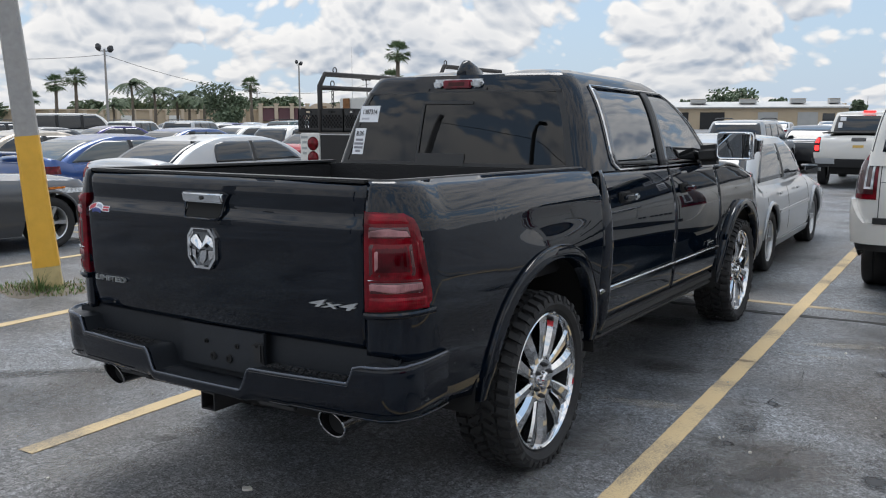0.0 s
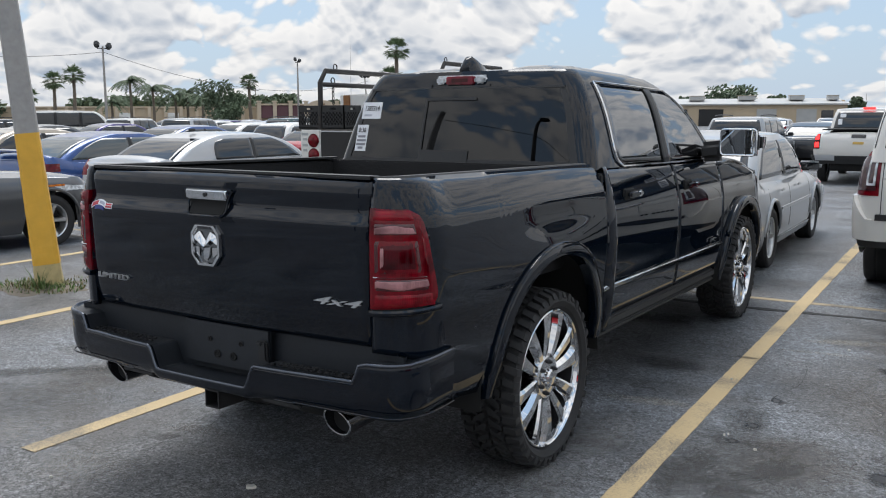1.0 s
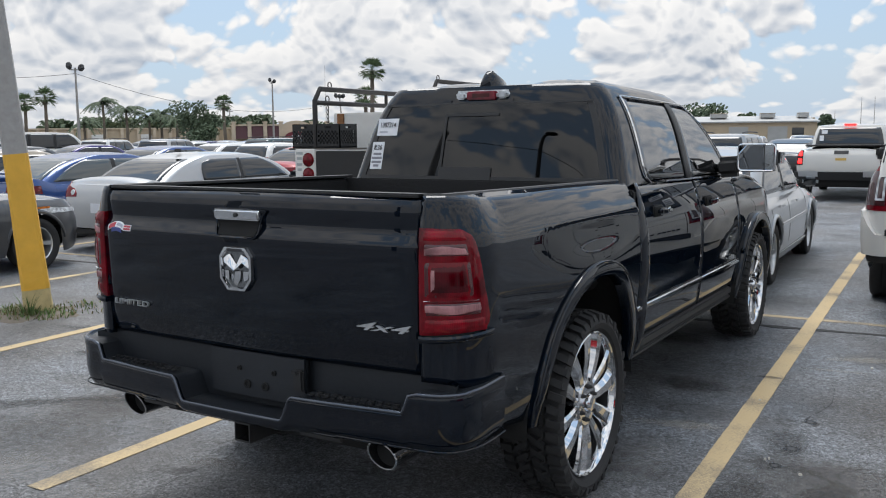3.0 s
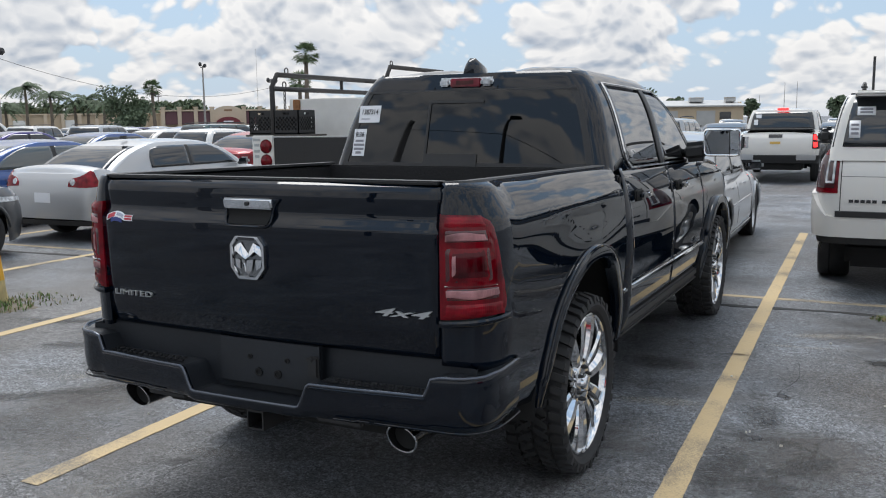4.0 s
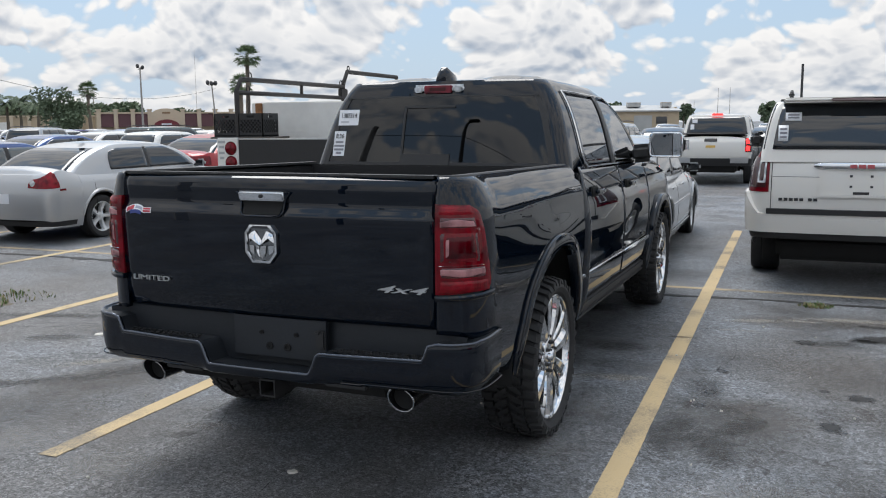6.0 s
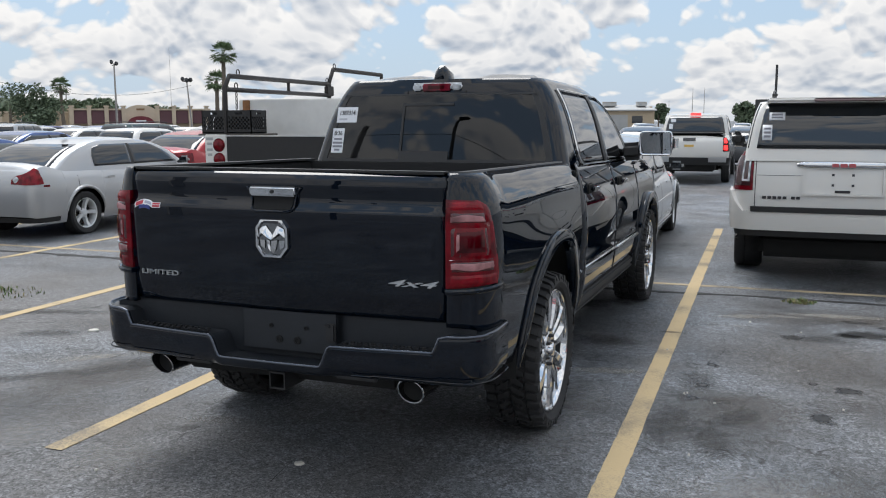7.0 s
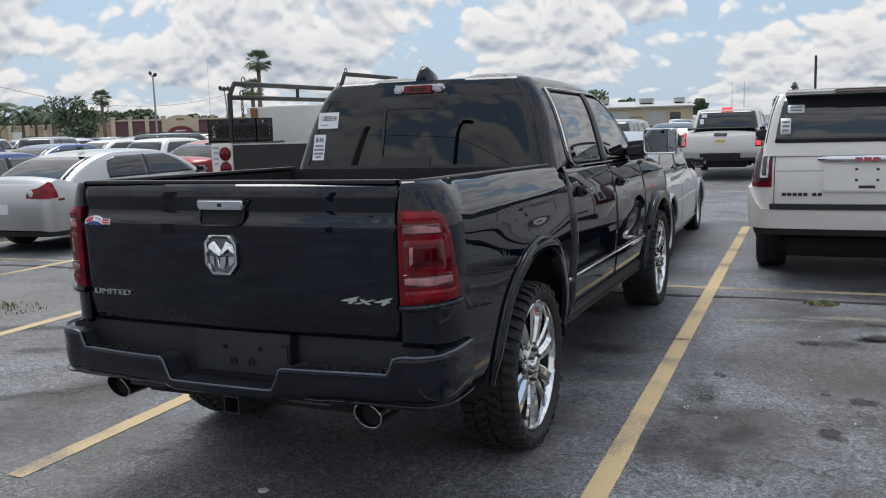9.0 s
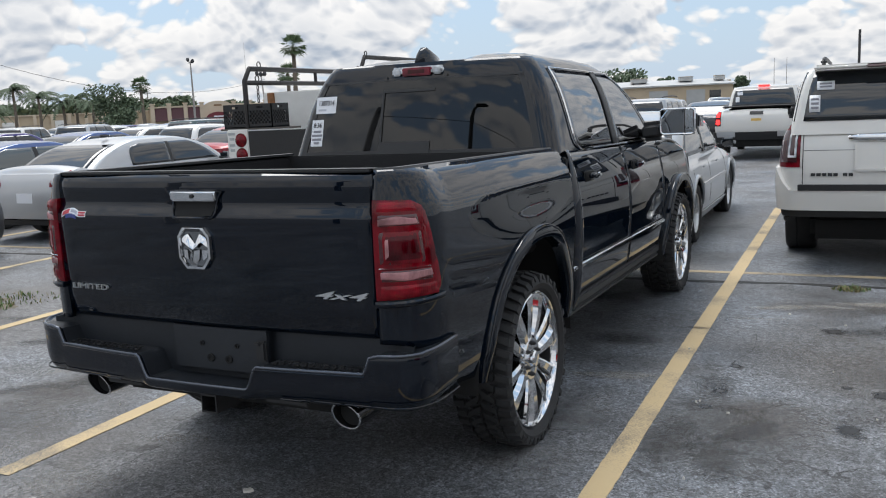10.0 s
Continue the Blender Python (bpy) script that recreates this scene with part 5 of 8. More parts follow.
        # mirror
        arm = part("mirror_arm", box((s * 0.952, 2.71, 1.455), (0.20, 0.15, 0.145), 0.045, pose(0, 0, 0, 0, -6 * s), 3), BLACK_PLASTIC, truck, smooth=True)
        head = part("mirror_head", box((s * 1.146, 2.71, 1.522), (0.262, 0.125, 0.196), 0.046, segs=4), BLACK_PLASTIC, arm, smooth=True)
        part("mirror_cap", box((s * 1.166, 2.765, 1.522), (0.290, 0.125, 0.190), 0.055, segs=4), CHROME, arm, "chrome mirror cap", True)
        edge = []
        for cx, cz, a0 in ((1.244, 1.588, 0), (1.050, 1.588, 90), (1.050, 1.456, 180), (1.244, 1.456, 270)):
            edge += [(s * (cx + 0.026 * math.cos(radians(a0 + q))), 2.648, cz + 0.026 * math.sin(radians(a0 + q))) for q in (0, 30, 60, 90)]
        tube("mirror_rim", edge, 0.0075, CHROME, head, 8, True)
        part("mirror_glass", box((s * 1.112, 2.645, 1.522), (0.168, 0.008, 0.172), 0.003, pose(0, 0, 0, 6)), MIRROR, head)
        part("spot_glass", box((s * 1.232, 2.645, 1.522), (0.058, 0.008, 0.172), 0.003, pose(0, 0, 0, 9, 0, 4 * s)), MIRROR, head)

    # rear glass, its slider frame, stickers and high brake lamp
    v, f = cab_c.end_pane(1.392, 1.838, True, 0.004, 0.088, 20, 12)
    rear = surf("rear_window", v, f, TINT_GLASS, truck, face=(0, -1, 0))

    def rear_pt(x, z, off):
        yr, yf, w = cab_c.size(z)
        return (x, yr + 0.030 * min(1, abs(x) / (w - 0.125)) ** 2 - 0.004 - off, z)

    def rear_patch(name, x0, x1, z0, z1, off, mat, parent, label="", thick=0.003):
        v1, f1 = grid_points(lambda a, b: rear_pt(lerp(x0, x1, a), lerp(z0, z1, b), off), 4, 4)
        v2 = [(x, y + thick, z) for x, y, z in v1]
        m = len(v1)
        edge = [i * 5 for i in range(5)] + [20 + j for j in range(1, 5)] + [i * 5 + 4 for i in range(3, -1, -1)] + [3, 2, 1]
        ff = f1 + [tuple(m + k for k in q) for q in f1] + [(a, b, m + b, m + a) for a, b in zip(edge, edge[1:] + edge[:1])]
        return surf(name, v1 + v2, ff, mat, parent, label, smooth=False)

    for s in (1, -1):
        v, f = cab_c.end_pane(1.386, 1.846, True, 0.006, 0.078, 40, 12)
        v = [p for p in v]
        nv = 13
        band = []
        for i in range(41):
            for j in range(13):
                band.append(v[i * nv + j])
        ring = [(i * nv + j, (i + 1) * nv + j, (i + 1) * nv + j + 1, i * nv + j + 1) for i in range(40) for j in range(12) if (i == (39 if s > 0 else 0)) or (j in (0,) and (i >= 20) == (s > 0))]
        surf("window_seal", band, ring, BLACK_PLASTIC, rear)
    rear_patch("window_seal", -0.66, 0.66, 1.834, 1.846, 0.001, BLACK_PLASTIC, rear, "", 0.010)
    rear_patch("slider_frame", -0.220, -0.204, 1.40, 1.784, 0.007, BLACK_PLASTIC, rear)
    rear_patch("slider_frame", -0.204, 0.13, 1.768, 1.784, 0.007, BLACK_PLASTIC, rear)
    rear_patch("slider_frame", -0.204, 0.12, 1.402, 1.478, 0.007, BLACK_PLASTIC, rear)
    st = rear_patch("price_sticker", -0.708, -0.556, 1.662, 1.764, 0.002, PAPER, rear, "white paper sticker with black numbers")
    m = Matrix.Translation(rear_pt(-0.632, 1.712, 0.0050)) @ pose(0, 0, 0, 0, 0, -6.6) @ pose(0, 0, 0, -16, 0, 0)
    letters("sticker_number", "1387314", 0.044, 0.0004, INK, st, m, "", 0.82, 0.0006)
    rear_patch("sticker_bar", -0.69, -0.63, 1.678, 1.690, 0.003, plain("grey print", (0.45, 0.46, 0.5), 0.6), st)
    st = rear_patch("price_sticker", -0.728, -0.640, 1.462, 1.624, 0.002, PAPER, rear, "white paper sticker with black numbers")
    m = Matrix.Translation(rear_pt(-0.684, 1.578, 0.0050)) @ pose(0, 0, 0, 0, 0, -6.6) @ pose(0, 0, 0, -16, 0, 0)
    letters("sticker_number", "8:36", 0.042, 0.0004, INK, st, m, "", 0.88, 0.0006)
    for z, wd in ((1.552, 0.030), (1.528, 0.038), (1.504, 0.036), (1.482, 0.02)):
        rear_patch("sticker_bar", -0.684 - wd, -0.684 + wd, z - 0.007, z + 0.007, 0.003, plain("print", (0.22, 0.22, 0.25), 0.6), st)
    lamp = part("high_brake_lamp", box((0, 0.762, 1.884), (0.372, 0.046, 0.062), 0.022, segs=3), LENS_WHITE, truck, "clear and red high brake lamp", True)
    part("red_lens", box((0, 0.748, 1.884), (0.190, 0.034, 0.048), 0.006), LENS_HIGH, lamp)
    part("cell_panel", box((0, 0.7305, 1.884), (0.110, 0.003, 0.022), 0.001), LENS_DARK_RED, lamp)
    for s in (1, -1):
        part("clear_lens", box((s * 0.135, 0.741, 1.884), (0.058, 0.02, 0.040), 0.008), LENS_WHITE, lamp)
        rear_patch("roof_seam", s * 0.20 - 0.002, s * 0.20 + 0.002, 1.846, 1.862, 0.001, DEEP_BLACK, truck)
    # roof fin and raised roof panels
    fin_v, fin_f = [], []
    for t in np.linspace(0, 1, 9):
        hgt = 0.070 * (1 - (1 - t) ** 2.0) if t < 0.75 else 0.070 * (1 - ((t - 0.75) / 0.25) ** 2 * 0.9)
        y = 1.03 - 0.24 * t
        wd = 0.058 * math.sin(0.35 + t * 2.1)
        fin_v += [(wd, y, 1.935), (wd * 0.80, y, 1.960 + hgt * 0.5), (wd * 0.32, y - 0.004, 1.960 + hgt), (-wd * 0.32, y - 0.004, 1.960 + hgt), (-wd * 0.80, y, 1.960 + hgt * 0.5), (-wd, y, 1.935)]
    fin_f = [(i * 6 + j, i * 6 + j + 1, i * 6 + j + 7, i * 6 + j + 6) for i in range(8) for j in range(5)] + [tuple(range(6)), tuple(48 + k for k in range(6))]
    surf("roof_fin", fin_v, fin_f, P, truck)
    for s in (1, -1):
        path = lambda a, b: (s * lerp(0.20, 0.60, a), lerp(0.98, 2.15, b), 1.938 + 0.036 * (1 - max(lerp(0.20, 0.60, a) / 0.72, abs(lerp(0.98, 2.15, b) - 1.52) / 0.80) ** 2.4) + 0.022 * min(1, min(a, 1 - a) * 7, min(b, 1 - b) * 9) - 0.004)
        v, f = grid_points(path, 14, 18)
        surf("roof_panel", v, f, P, truck)

    # bonnet, grille end and underside
    v, f = grid_points(lambda a, b: (lerp(-0.93, 0.93, a) * (1 - 0.10 * b ** 3), lerp(3.02, 4.64, b), smooth_interp(lerp(3.02, 4.64, b), [3.0, 3.3, 4.4, 4.64], [1.36, 1.385, 1.26, 1.10]) + 0.06 * (1 - abs(2 * a - 1) ** 3)), 20, 24)
    surf("bonnet", v, f, P, truck, solid=0.02)
    part("front_end", box((0, 4.56, 0.83), (1.72, 0.20, 0.56), 0.06, segs=3), P, truck, smooth=True)
    part("underside", box((0, 1.70, 0.60), (1.36, 5.6, 0.26), 0.03), DEEP_BLACK, truck)
    part("rear_axle", box((0, 0, 0.41), (1.5, 0.10, 0.10), 0.04), DEEP_BLACK, truck)
    v, f = cab_c.end_pane(1.40, 1.84, False, 0.006, 0.09, 16, 8)
    surf("windshield", v, f, TINT_GLASS, truck, solid=0.004)

    # the body's slight rake
    shear = Matrix(((1, 0, 0, 0), (0, 1, 0, 0), (0, -RAKE, 1, 0), (0, 0, 0, 1)))
    done = set()
    for o in truck.children_recursive:
        if o.matrix_basis == Matrix():
            if o.data.name not in done:
                o.data.transform(shear)
                done.add(o.data.name)
        else:
            o.location.z -= RAKE * o.location.y
    return truck


def mud_tyre_mesh(r, rim, width):
    h = width / 2
    core = r - 0.021
    prof = [(rim - 0.004, h * 0.70), (rim + 0.012, h * 0.88), (rim + (core - rim) * 0.5, h * 0.97), (core - 0.02, h * 0.95), (core - 0.004, h * 0.86), (core, h * 0.7),
            (core, -h * 0.7), (core - 0.004, -h * 0.86), (core - 0.02, -h * 0.95), (rim + (core - rim) * 0.5, -h * 0.97), (rim - 0.004, -h * 0.7)]
    verts, faces = lathe_points(prof, 72)
    carcass = mesh_from("tyre", verts, faces, RUBBER, sharp=30)
    verts, faces = [], []
    rng = random.Random(5)

    def lug(a, da, x0, x1, skew, r0, r1, drop=0.0):
        m = len(verts)
        for rad, sh in ((r0, 1.0), (r1, 0.84)):
            for aa, xx in ((-1, x0), (1, x0), (1, x1), (-1, x1)):
                ang = a + aa * da * sh + skew * (xx - x0) / max(1e-6, abs(x1 - x0))
                rr = rad - (drop if xx == x1 else 0)
                verts.append((xx, rr * math.cos(ang), rr * math.sin(ang)))
        faces.extend([(m + 4, m + 5, m + 6, m + 7), (m, m + 1, m + 5, m + 4), (m + 1, m + 2, m + 6, m + 5), (m + 2, m + 3, m + 7, m + 6), (m + 3, m, m + 4, m + 7)])

    n = 46
    for i in range(n):
        a = 2 * math.pi * i / n
        for s in (1, -1):
            o = 0 if s > 0 else math.pi / n
            big = i % 2 == 0
            # shoulder lugs run over onto the sidewall
            lug(a + o, 0.044, s * h * 0.56, s * h * (0.97 if big else 0.91), 0.03 * s, core - 0.006, r, 0.014)
            # flank of each shoulder lug
            m = len(verts)
            for rad, xx in ((r - 0.016, s * h * (0.97 if big else 0.92)), (core - (0.026 if big else 0.016), s * h * 0.985)):
                for aa in (-1, 1):
                    ang = a + o + aa * 0.036 + 0.03 * s
                    verts.append((xx, rad * math.cos(ang), rad * math.sin(ang)))
            for rad, xx in ((r - 0.020, s * h * 0.86), (core - (0.040 if big else 0.026), s * h * 0.94)):
                for aa in (-1, 1):
                    ang = a + o + aa * 0.040 + 0.03 * s
                    verts.append((xx, rad * math.cos(ang), rad * math.sin(ang)))
            faces.extend([(m, m + 1, m + 3, m + 2), (m, m + 2, m + 6, m + 4), (m + 1, m + 5, m + 7, m + 3), (m + 2, m + 3, m + 7, m + 6)])
            # staggered centre blocks
            lug(a + o + 0.05, 0.038, s * h * 0.05, s * h * 0.48, 0.10 * s + rng.uniform(-0.02, 0.02), core - 0.004, r - 0.001)
            lug(a + o - 0.02, 0.016, s * h * 0.12, s * h * 0.46, -0.08 * s, core - 0.004, r - 0.002)
    return carcass, mesh_from("tread", verts, faces, RUBBER, sharp=30)


def chrome_rim_mesh(r, width):
    """Six pairs of broad faceted spokes on a chrome wheel, its face towards +x."""
    h = width / 2
    v, f = lathe_points([(r * 0.935, h * 0.60), (r * 0.945, h * 0.72), (r * 0.958, h * 0.80), (r * 0.975, h * 0.84), (r * 0.993, h * 0.82), (r * 1.010, h * 0.74)], 96)
    verts, faces = list(v), list(f)

    def add(vv, ff):
        m = len(verts)
        verts.extend(vv)
        faces.extend(tuple(m + k for k in q) for q in ff)
    add(*lathe_points([(0.001, h * 0.86), (r * 0.10, h * 0.85), (r * 0.125, h * 0.80), (r * 0.135, h * 0.70), (r * 0.17, h * 0.68), (r * 0.30, h * 0.70), (r * 0.345, h * 0.66), (r * 0.37, h * 0.45), (r * 0.37, h * 0.0)], 48))
    e = Vector((1, 0, 0))
    for s in range(6):
        for o in (-1, 1):
            ring = []
            for t in np.linspace(0, 1, 11):
                rad = lerp(r * 0.24, r * 0.945, t)
                ang = 2 * math.pi * s / 6 + 0.26 + o * lerp(0.285, 0.205, t)
                flare = max(0.0, (t - 0.72) / 0.28)
                wd = r * (lerp(0.078, 0.138, t ** 1.1) + 0.040 * flare ** 1.6)
                xr = h * (lerp(0.66, 0.76, t) + 0.05 * math.sin(t * math.pi))
                c, d = Vector((0, math.cos(ang), math.sin(ang))), Vector((0, -math.sin(ang), math.cos(ang)))
                # the inner edge of each pair is steep, the outer one chamfered
                ring.append([c * rad - d * wd * o + e * (xr - 0.070), c * rad - d * wd * o * 0.94 + e * (xr - 0.026), c * rad - d * wd * o * 0.42 + e * (xr - 0.004),
                             c * rad + d * wd * o * 0.50 + e * xr, c * rad + d * wd * o * 0.86 + e * (xr - 0.010), c * rad + d * wd * o * 0.95 + e * (xr - 0.070)])
            vs = [tuple(p) for q in ring for p in q]
            fs = [(k * 6 + j, k * 6 + (j + 1) % 6, (k + 1) * 6 + (j + 1) % 6, (k + 1) * 6 + j) for k in range(10) for j in range(6)]
            add(vs, fs)
    return mesh_from("rim", verts, faces, CHROME, sharp=18)


def hero_wheels(truck):
    R, RIM, WID = 0.430, 0.336, 0.295
    (tyre, tread), rim = mud_tyre_mesh(R, RIM, WID), chrome_rim_mesh(RIM, WID)
    v, f = lathe_points([(0.01, -0.03), (RIM * 0.84, -0.03), (RIM * 0.84, -0.09)], 32)
    back = mesh_from("brake", v, f, DEEP_BLACK)
    # near-black barrel: the shade between the spokes is put into its colour
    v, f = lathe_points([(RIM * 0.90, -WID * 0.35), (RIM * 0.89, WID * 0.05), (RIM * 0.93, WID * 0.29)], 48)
    barrel = mesh_from("barrel", v, f, plain("steel barrel with shade in its colour", (0.030, 0.031, 0.033), 0.4, 0.6, 0.2, 8))
    v, f = lathe_points([(0.001, 0.020), (0.006, 0.019), (0.009, 0.012), (0.010, 0.002), (0.013, 0.002), (0.013, 0.0)], 12)
    nut = mesh_from("wheel_nut", v, f, STEEL_DARK)
    for y in (0.0, WB):
        for s in (1, -1):
            w = new("wheel")
            w.parent = truck
            w.matrix_basis = pose(s * 0.860, y - 0.04, R - 0.010, 0, 0, 0 if s > 0 else 180) @ pose(0, 0, 0, 17 if y else 4)
            shared("tyre", tyre, w)
            tagged(shared("tread", tread, w), "black rubber mud tread blocks", kind="stuff")
            r = shared("rim", rim, w, None, "chrome split-spoke rim")
            shared("brake", back, w)
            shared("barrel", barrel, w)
            for k in range(6):
                a = 2 * math.pi * k / 6 + 0.3
                shared("wheel_nut", nut, w, pose(WID / 2 * 0.69, math.cos(a) * 0.076, math.sin(a) * 0.076))


hero = build_truck()
hero_wheels(hero)


# ---- ground ----
def build_ground():
    v, f = [], []
    rings = [0, 6, 14, 30, 70, 200, 800, 3000]
    steps = 48
    for r in rings:
        for k in range(steps):
            a = 2 * math.pi * k / steps
            v.append((r * math.cos(a) - 3, r * math.sin(a) + 6, 0))
    for i in range(len(rings) - 1):
        for k in range(steps):
            k2 = (k + 1) % steps
            f.append((i * steps + k, i * steps + k2, (i + 1) * steps + k2, (i + 1) * steps + k))
    ob = surf("ground", v, f, ASPHALT, None, smooth=False)
    tagged(ob, "old grey asphalt of a car park with dark stains", "ground", kind="structure")


build_ground()


def ground_line(x0, y0, x1, y1, width, mat, label, ragged=0.0025, top=0.004):
    """A painted line with slightly ragged edges, 4 mm proud."""
    a, b = Vector((x0, y0, 0)), Vector((x1, y1, 0))
    d = (b - a).normalized()
    nrm = Vector((-d.y, d.x, 0))
    n = max(2, int((b - a).length / 0.05))
    v, f = [], []
    for i in range(n + 1):
        p = a.lerp(b, i / n)
        for s in (-1, 1):
            q = p + nrm * s * (width / 2 + random.uniform(-ragged, ragged))
            v += [(q.x, q.y, top), (q.x, q.y, -0.01)]
    for i in range(n):
        k = i * 4
        f += [(k, k + 2, k + 6, k + 4), (k, k + 4, k + 5, k + 1), (k + 2, k + 3, k + 7, k + 6)]
    ob = surf("painted_line", v, f, mat, None, smooth=False)
    return tagged(ob, label, "line", "parking bay lines", "structure")


BAY = 2.74
for k in range(-1, 9):
    lx = -1.29 - BAY * k
    ground_line(lx, 2.5 if k else 1.2, lx, 13.25, 0.115, YELLOW_LINE, "worn yellow parking bay line on asphalt")
ground_line(-26, 8.22, 3.6, 8.26, 0.09, YELLOW_PALE, "faded yellow cross line between two bay rows", top=0.0022)


def crack(y, x0, x1, amp, width, label):
    v, f = [], []
    n = int((x1 - x0) / 0.06)
    for i in range(n + 1):
        x = lerp(x0, x1, i / n)
        yy = y + amp * (noise.noise(Vector((x * 0.7, y, 0))) + 0.4 * noise.noise(Vector((x * 3.1, y, 3))))
        w = width * (0.5 + abs(noise.noise(Vector((x * 2.3, y, 9)))) * 1.6)
        v += [(x, yy - w, 0.0035), (x, yy + w, 0.0035), (x, yy - w, -0.01), (x, yy + w, -0.01)]
    for i in range(n):
        k = i * 4
        f += [(k, k + 4, k + 5, k + 1), (k, k + 2, k + 6, k + 4), (k + 1, k + 5, k + 7, k + 3)]
    tagged(surf("pavement_crack", v, f, TAR, None, smooth=False), label, "crack", kind="structure")


crack(7.80, -24, 4.0, 0.06, 0.050, "dark open joint across the asphalt")


# ---- parked vehicles ----
def end_badge(sh, car_ob, x0, x1, z0, z1, mat, name, off=0.012, side=1, label=""):
    """A raised piece on the tail between two distances from the middle."""
    v, f = sh.patch(sh.tail_index(x0), sh.tail_index(x1), z0, z1, off, 6, 3, side, thick=0.014)
    return surf(name, v, f, mat, car_ob, label)


def silver_saloon():
    ob, sh, c = car("silver grey four-door saloon parked on asphalt", "car", -2.85, 10.05, 0, SILVER_PAINT, L=5.09, W=1.85, H=1.49, wb=2.81, ro=1.12,
                    belt=0.95, tail=1.02, nose=0.76, cab=((-0.66, 0.36), (2.45, 1.62)), tyre_r=0.335, rim_r=0.225, flares=True, name="saloon_car",
                    tail_lamp=(0.60, 0.16, 0.74, 0.93))
    for s in (1, -1):
        v, f = sh.patch(sh.side_index(0.42), sh.side_index(2.35), 0.60, 0.635, 0.012, 12, 2, s)
        surf("rub_strip", v, f, SILVER_LIGHT, ob)
        v, f = sh.patch(sh.side_index(0.40), sh.side_index(2.40), 0.215, 0.30, 0.016, 12, 3, s)
        surf("sill_cover", v, f, SILVER_LIGHT, ob)


def white_suv():
    ob, sh, c = car("white full-size sport utility vehicle with chrome tail bar", "suv", 0.05, 9.84, 0, PEARL_PAINT, L=5.70, W=2.04, H=1.89, wb=3.30, ro=1.29,
                    belt=1.28, tail=1.355, nose=1.10, floor_h=0.40, cab=((-1.235, -0.99), (2.75, 1.95)), roof_in=0.22, tyre_r=0.405, rim_r=0.28,
                    name="sport_utility_vehicle", rear_r=(0.20, 0.20), cab_corner=0.07, tyre_w=0.30, pane_gap=0.012, rear_pane=(1.372, 1.822), side_pane_z=(1.31, 1.745), trunk_y=-1.2,
                    tail_lamp=(0.815, 0.10, 0.955, 1.345), lamp_mat=LENS_RED, plate=False, panes=((-1.1, -0.15), (-0.08, 0.95), (1.02, 2.7)))
    for s in (1, -1):
        lamp_dark = plain("smoked lamp surround", (0.045, 0.01, 0.012), 0.12, coat=1.0)
        v, f = sh.patch(sh.tail_index(0.86), sh.side_index(-1.09), 1.00, 1.30, 0.0105, 10, 6, s)
        surf("lamp_core", v, f, lamp_dark, ob)
        v, f = sh.patch(sh.tail_index(0.865), sh.tail_index(0.885), 1.06, 1.27, 0.013, 3, 6, s)
        surf("lamp_stripe", v, f, LENS_WHITE, ob)
        v, f = sh.patch(sh.tail_index(0.925), sh.tail_index(0.94), 1.06, 1.27, 0.013, 3, 6, s)
        surf("lamp_stripe", v, f, LENS_WHITE, ob)
        v, f = sh.patch(sh.tail_index(0.865), sh.tail_index(0.94), 1.045, 1.065, 0.013, 3, 2, s)
        surf("lamp_stripe", v, f, LENS_WHITE, ob)
        red_badge = plain("red badge", (0.30, 0.03, 0.04), 0.3)
        end_badge(sh, ob, 0, 0.032, 1.198, 1.232, red_badge, "badge_bar", 0.050, s)
        end_badge(sh, ob, 0.044, 0.106, 1.198, 1.232, red_badge, "badge_bar", 0.050, s)
        end_badge(sh, ob, 0.0, 0.36, 0.935, 1.13, PEARL_PAINT, "plate_recess", 0.004, s)
        v, f = sh.patch(sh.tail_index(0.352), sh.tail_index(0.372), 0.93, 1.175, 0.022, 3, 6, s, thick=0.02)
        surf("recess_lip", v, f, PEARL_PAINT, ob)
        v, f = sh.patch(0, sh.tail_index(0.36), 0.915, 0.938, 0.024, 6, 2, s, thick=0.02)
        surf("recess_lip", v, f, PEARL_PAINT, ob)
        for xx, zz in ((0.09, 1.12), (0.09, 1.02)):
            end_badge(sh, ob, xx - 0.012, xx + 0.012, zz - 0.011, zz + 0.011, INK, "plate_hole", 0.008, s)
        end_badge(sh, ob, 0, 0.07, 0.945, 0.97, BLACK_PLASTIC, "gate_release", 0.010, s)
        v, f = sh.patch(0, sh.tail_index(0.84), 0.742, 0.795, 0.050, 14, 2, s, thick=0.06)
        surf("bumper_pad", v, f, BLACK_PLASTIC, ob)
        v, f = sh.patch(0, sh.side_index(-0.62), lambda u: 0.555 - 0.02 * max(0, (u - 0.6) / 0.4), lambda u: 0.745 + 0.20 * max(0, min(1, (u - 0.42) / 0.16)), 0.040, 24, 6, s, thick=0.05)
        surf("rear_bumper", v, f, PEARL_PAINT, ob)
        v, f = sh.patch(0, sh.tail_index(0.34), 0.585, 0.700, 0.044, 8, 3, s)
        surf("bumper_flap", v, f, PEARL_PAINT, ob)
        v, f = sh.patch(0, sh.side_index(-0.60), 0.490, 0.560, 0.004, 16, 3, s)
        surf("valance", v, f, BLACK_PLASTIC, ob)
        v, f = sh.patch(sh.tail_index(0.805), sh.tail_index(0.812), 0.78, 1.35, 0.002, 1, 8, s, thick=0.004)
        surf("gate_seam", v, f, DEEP_BLACK, ob)
        # thin grey strip that draws the shade along the gate's crease
        v, f = sh.patch(0, sh.tail_index(0.80), 1.105, 1.110, 0.002, 12, 1, s, thick=0.004)
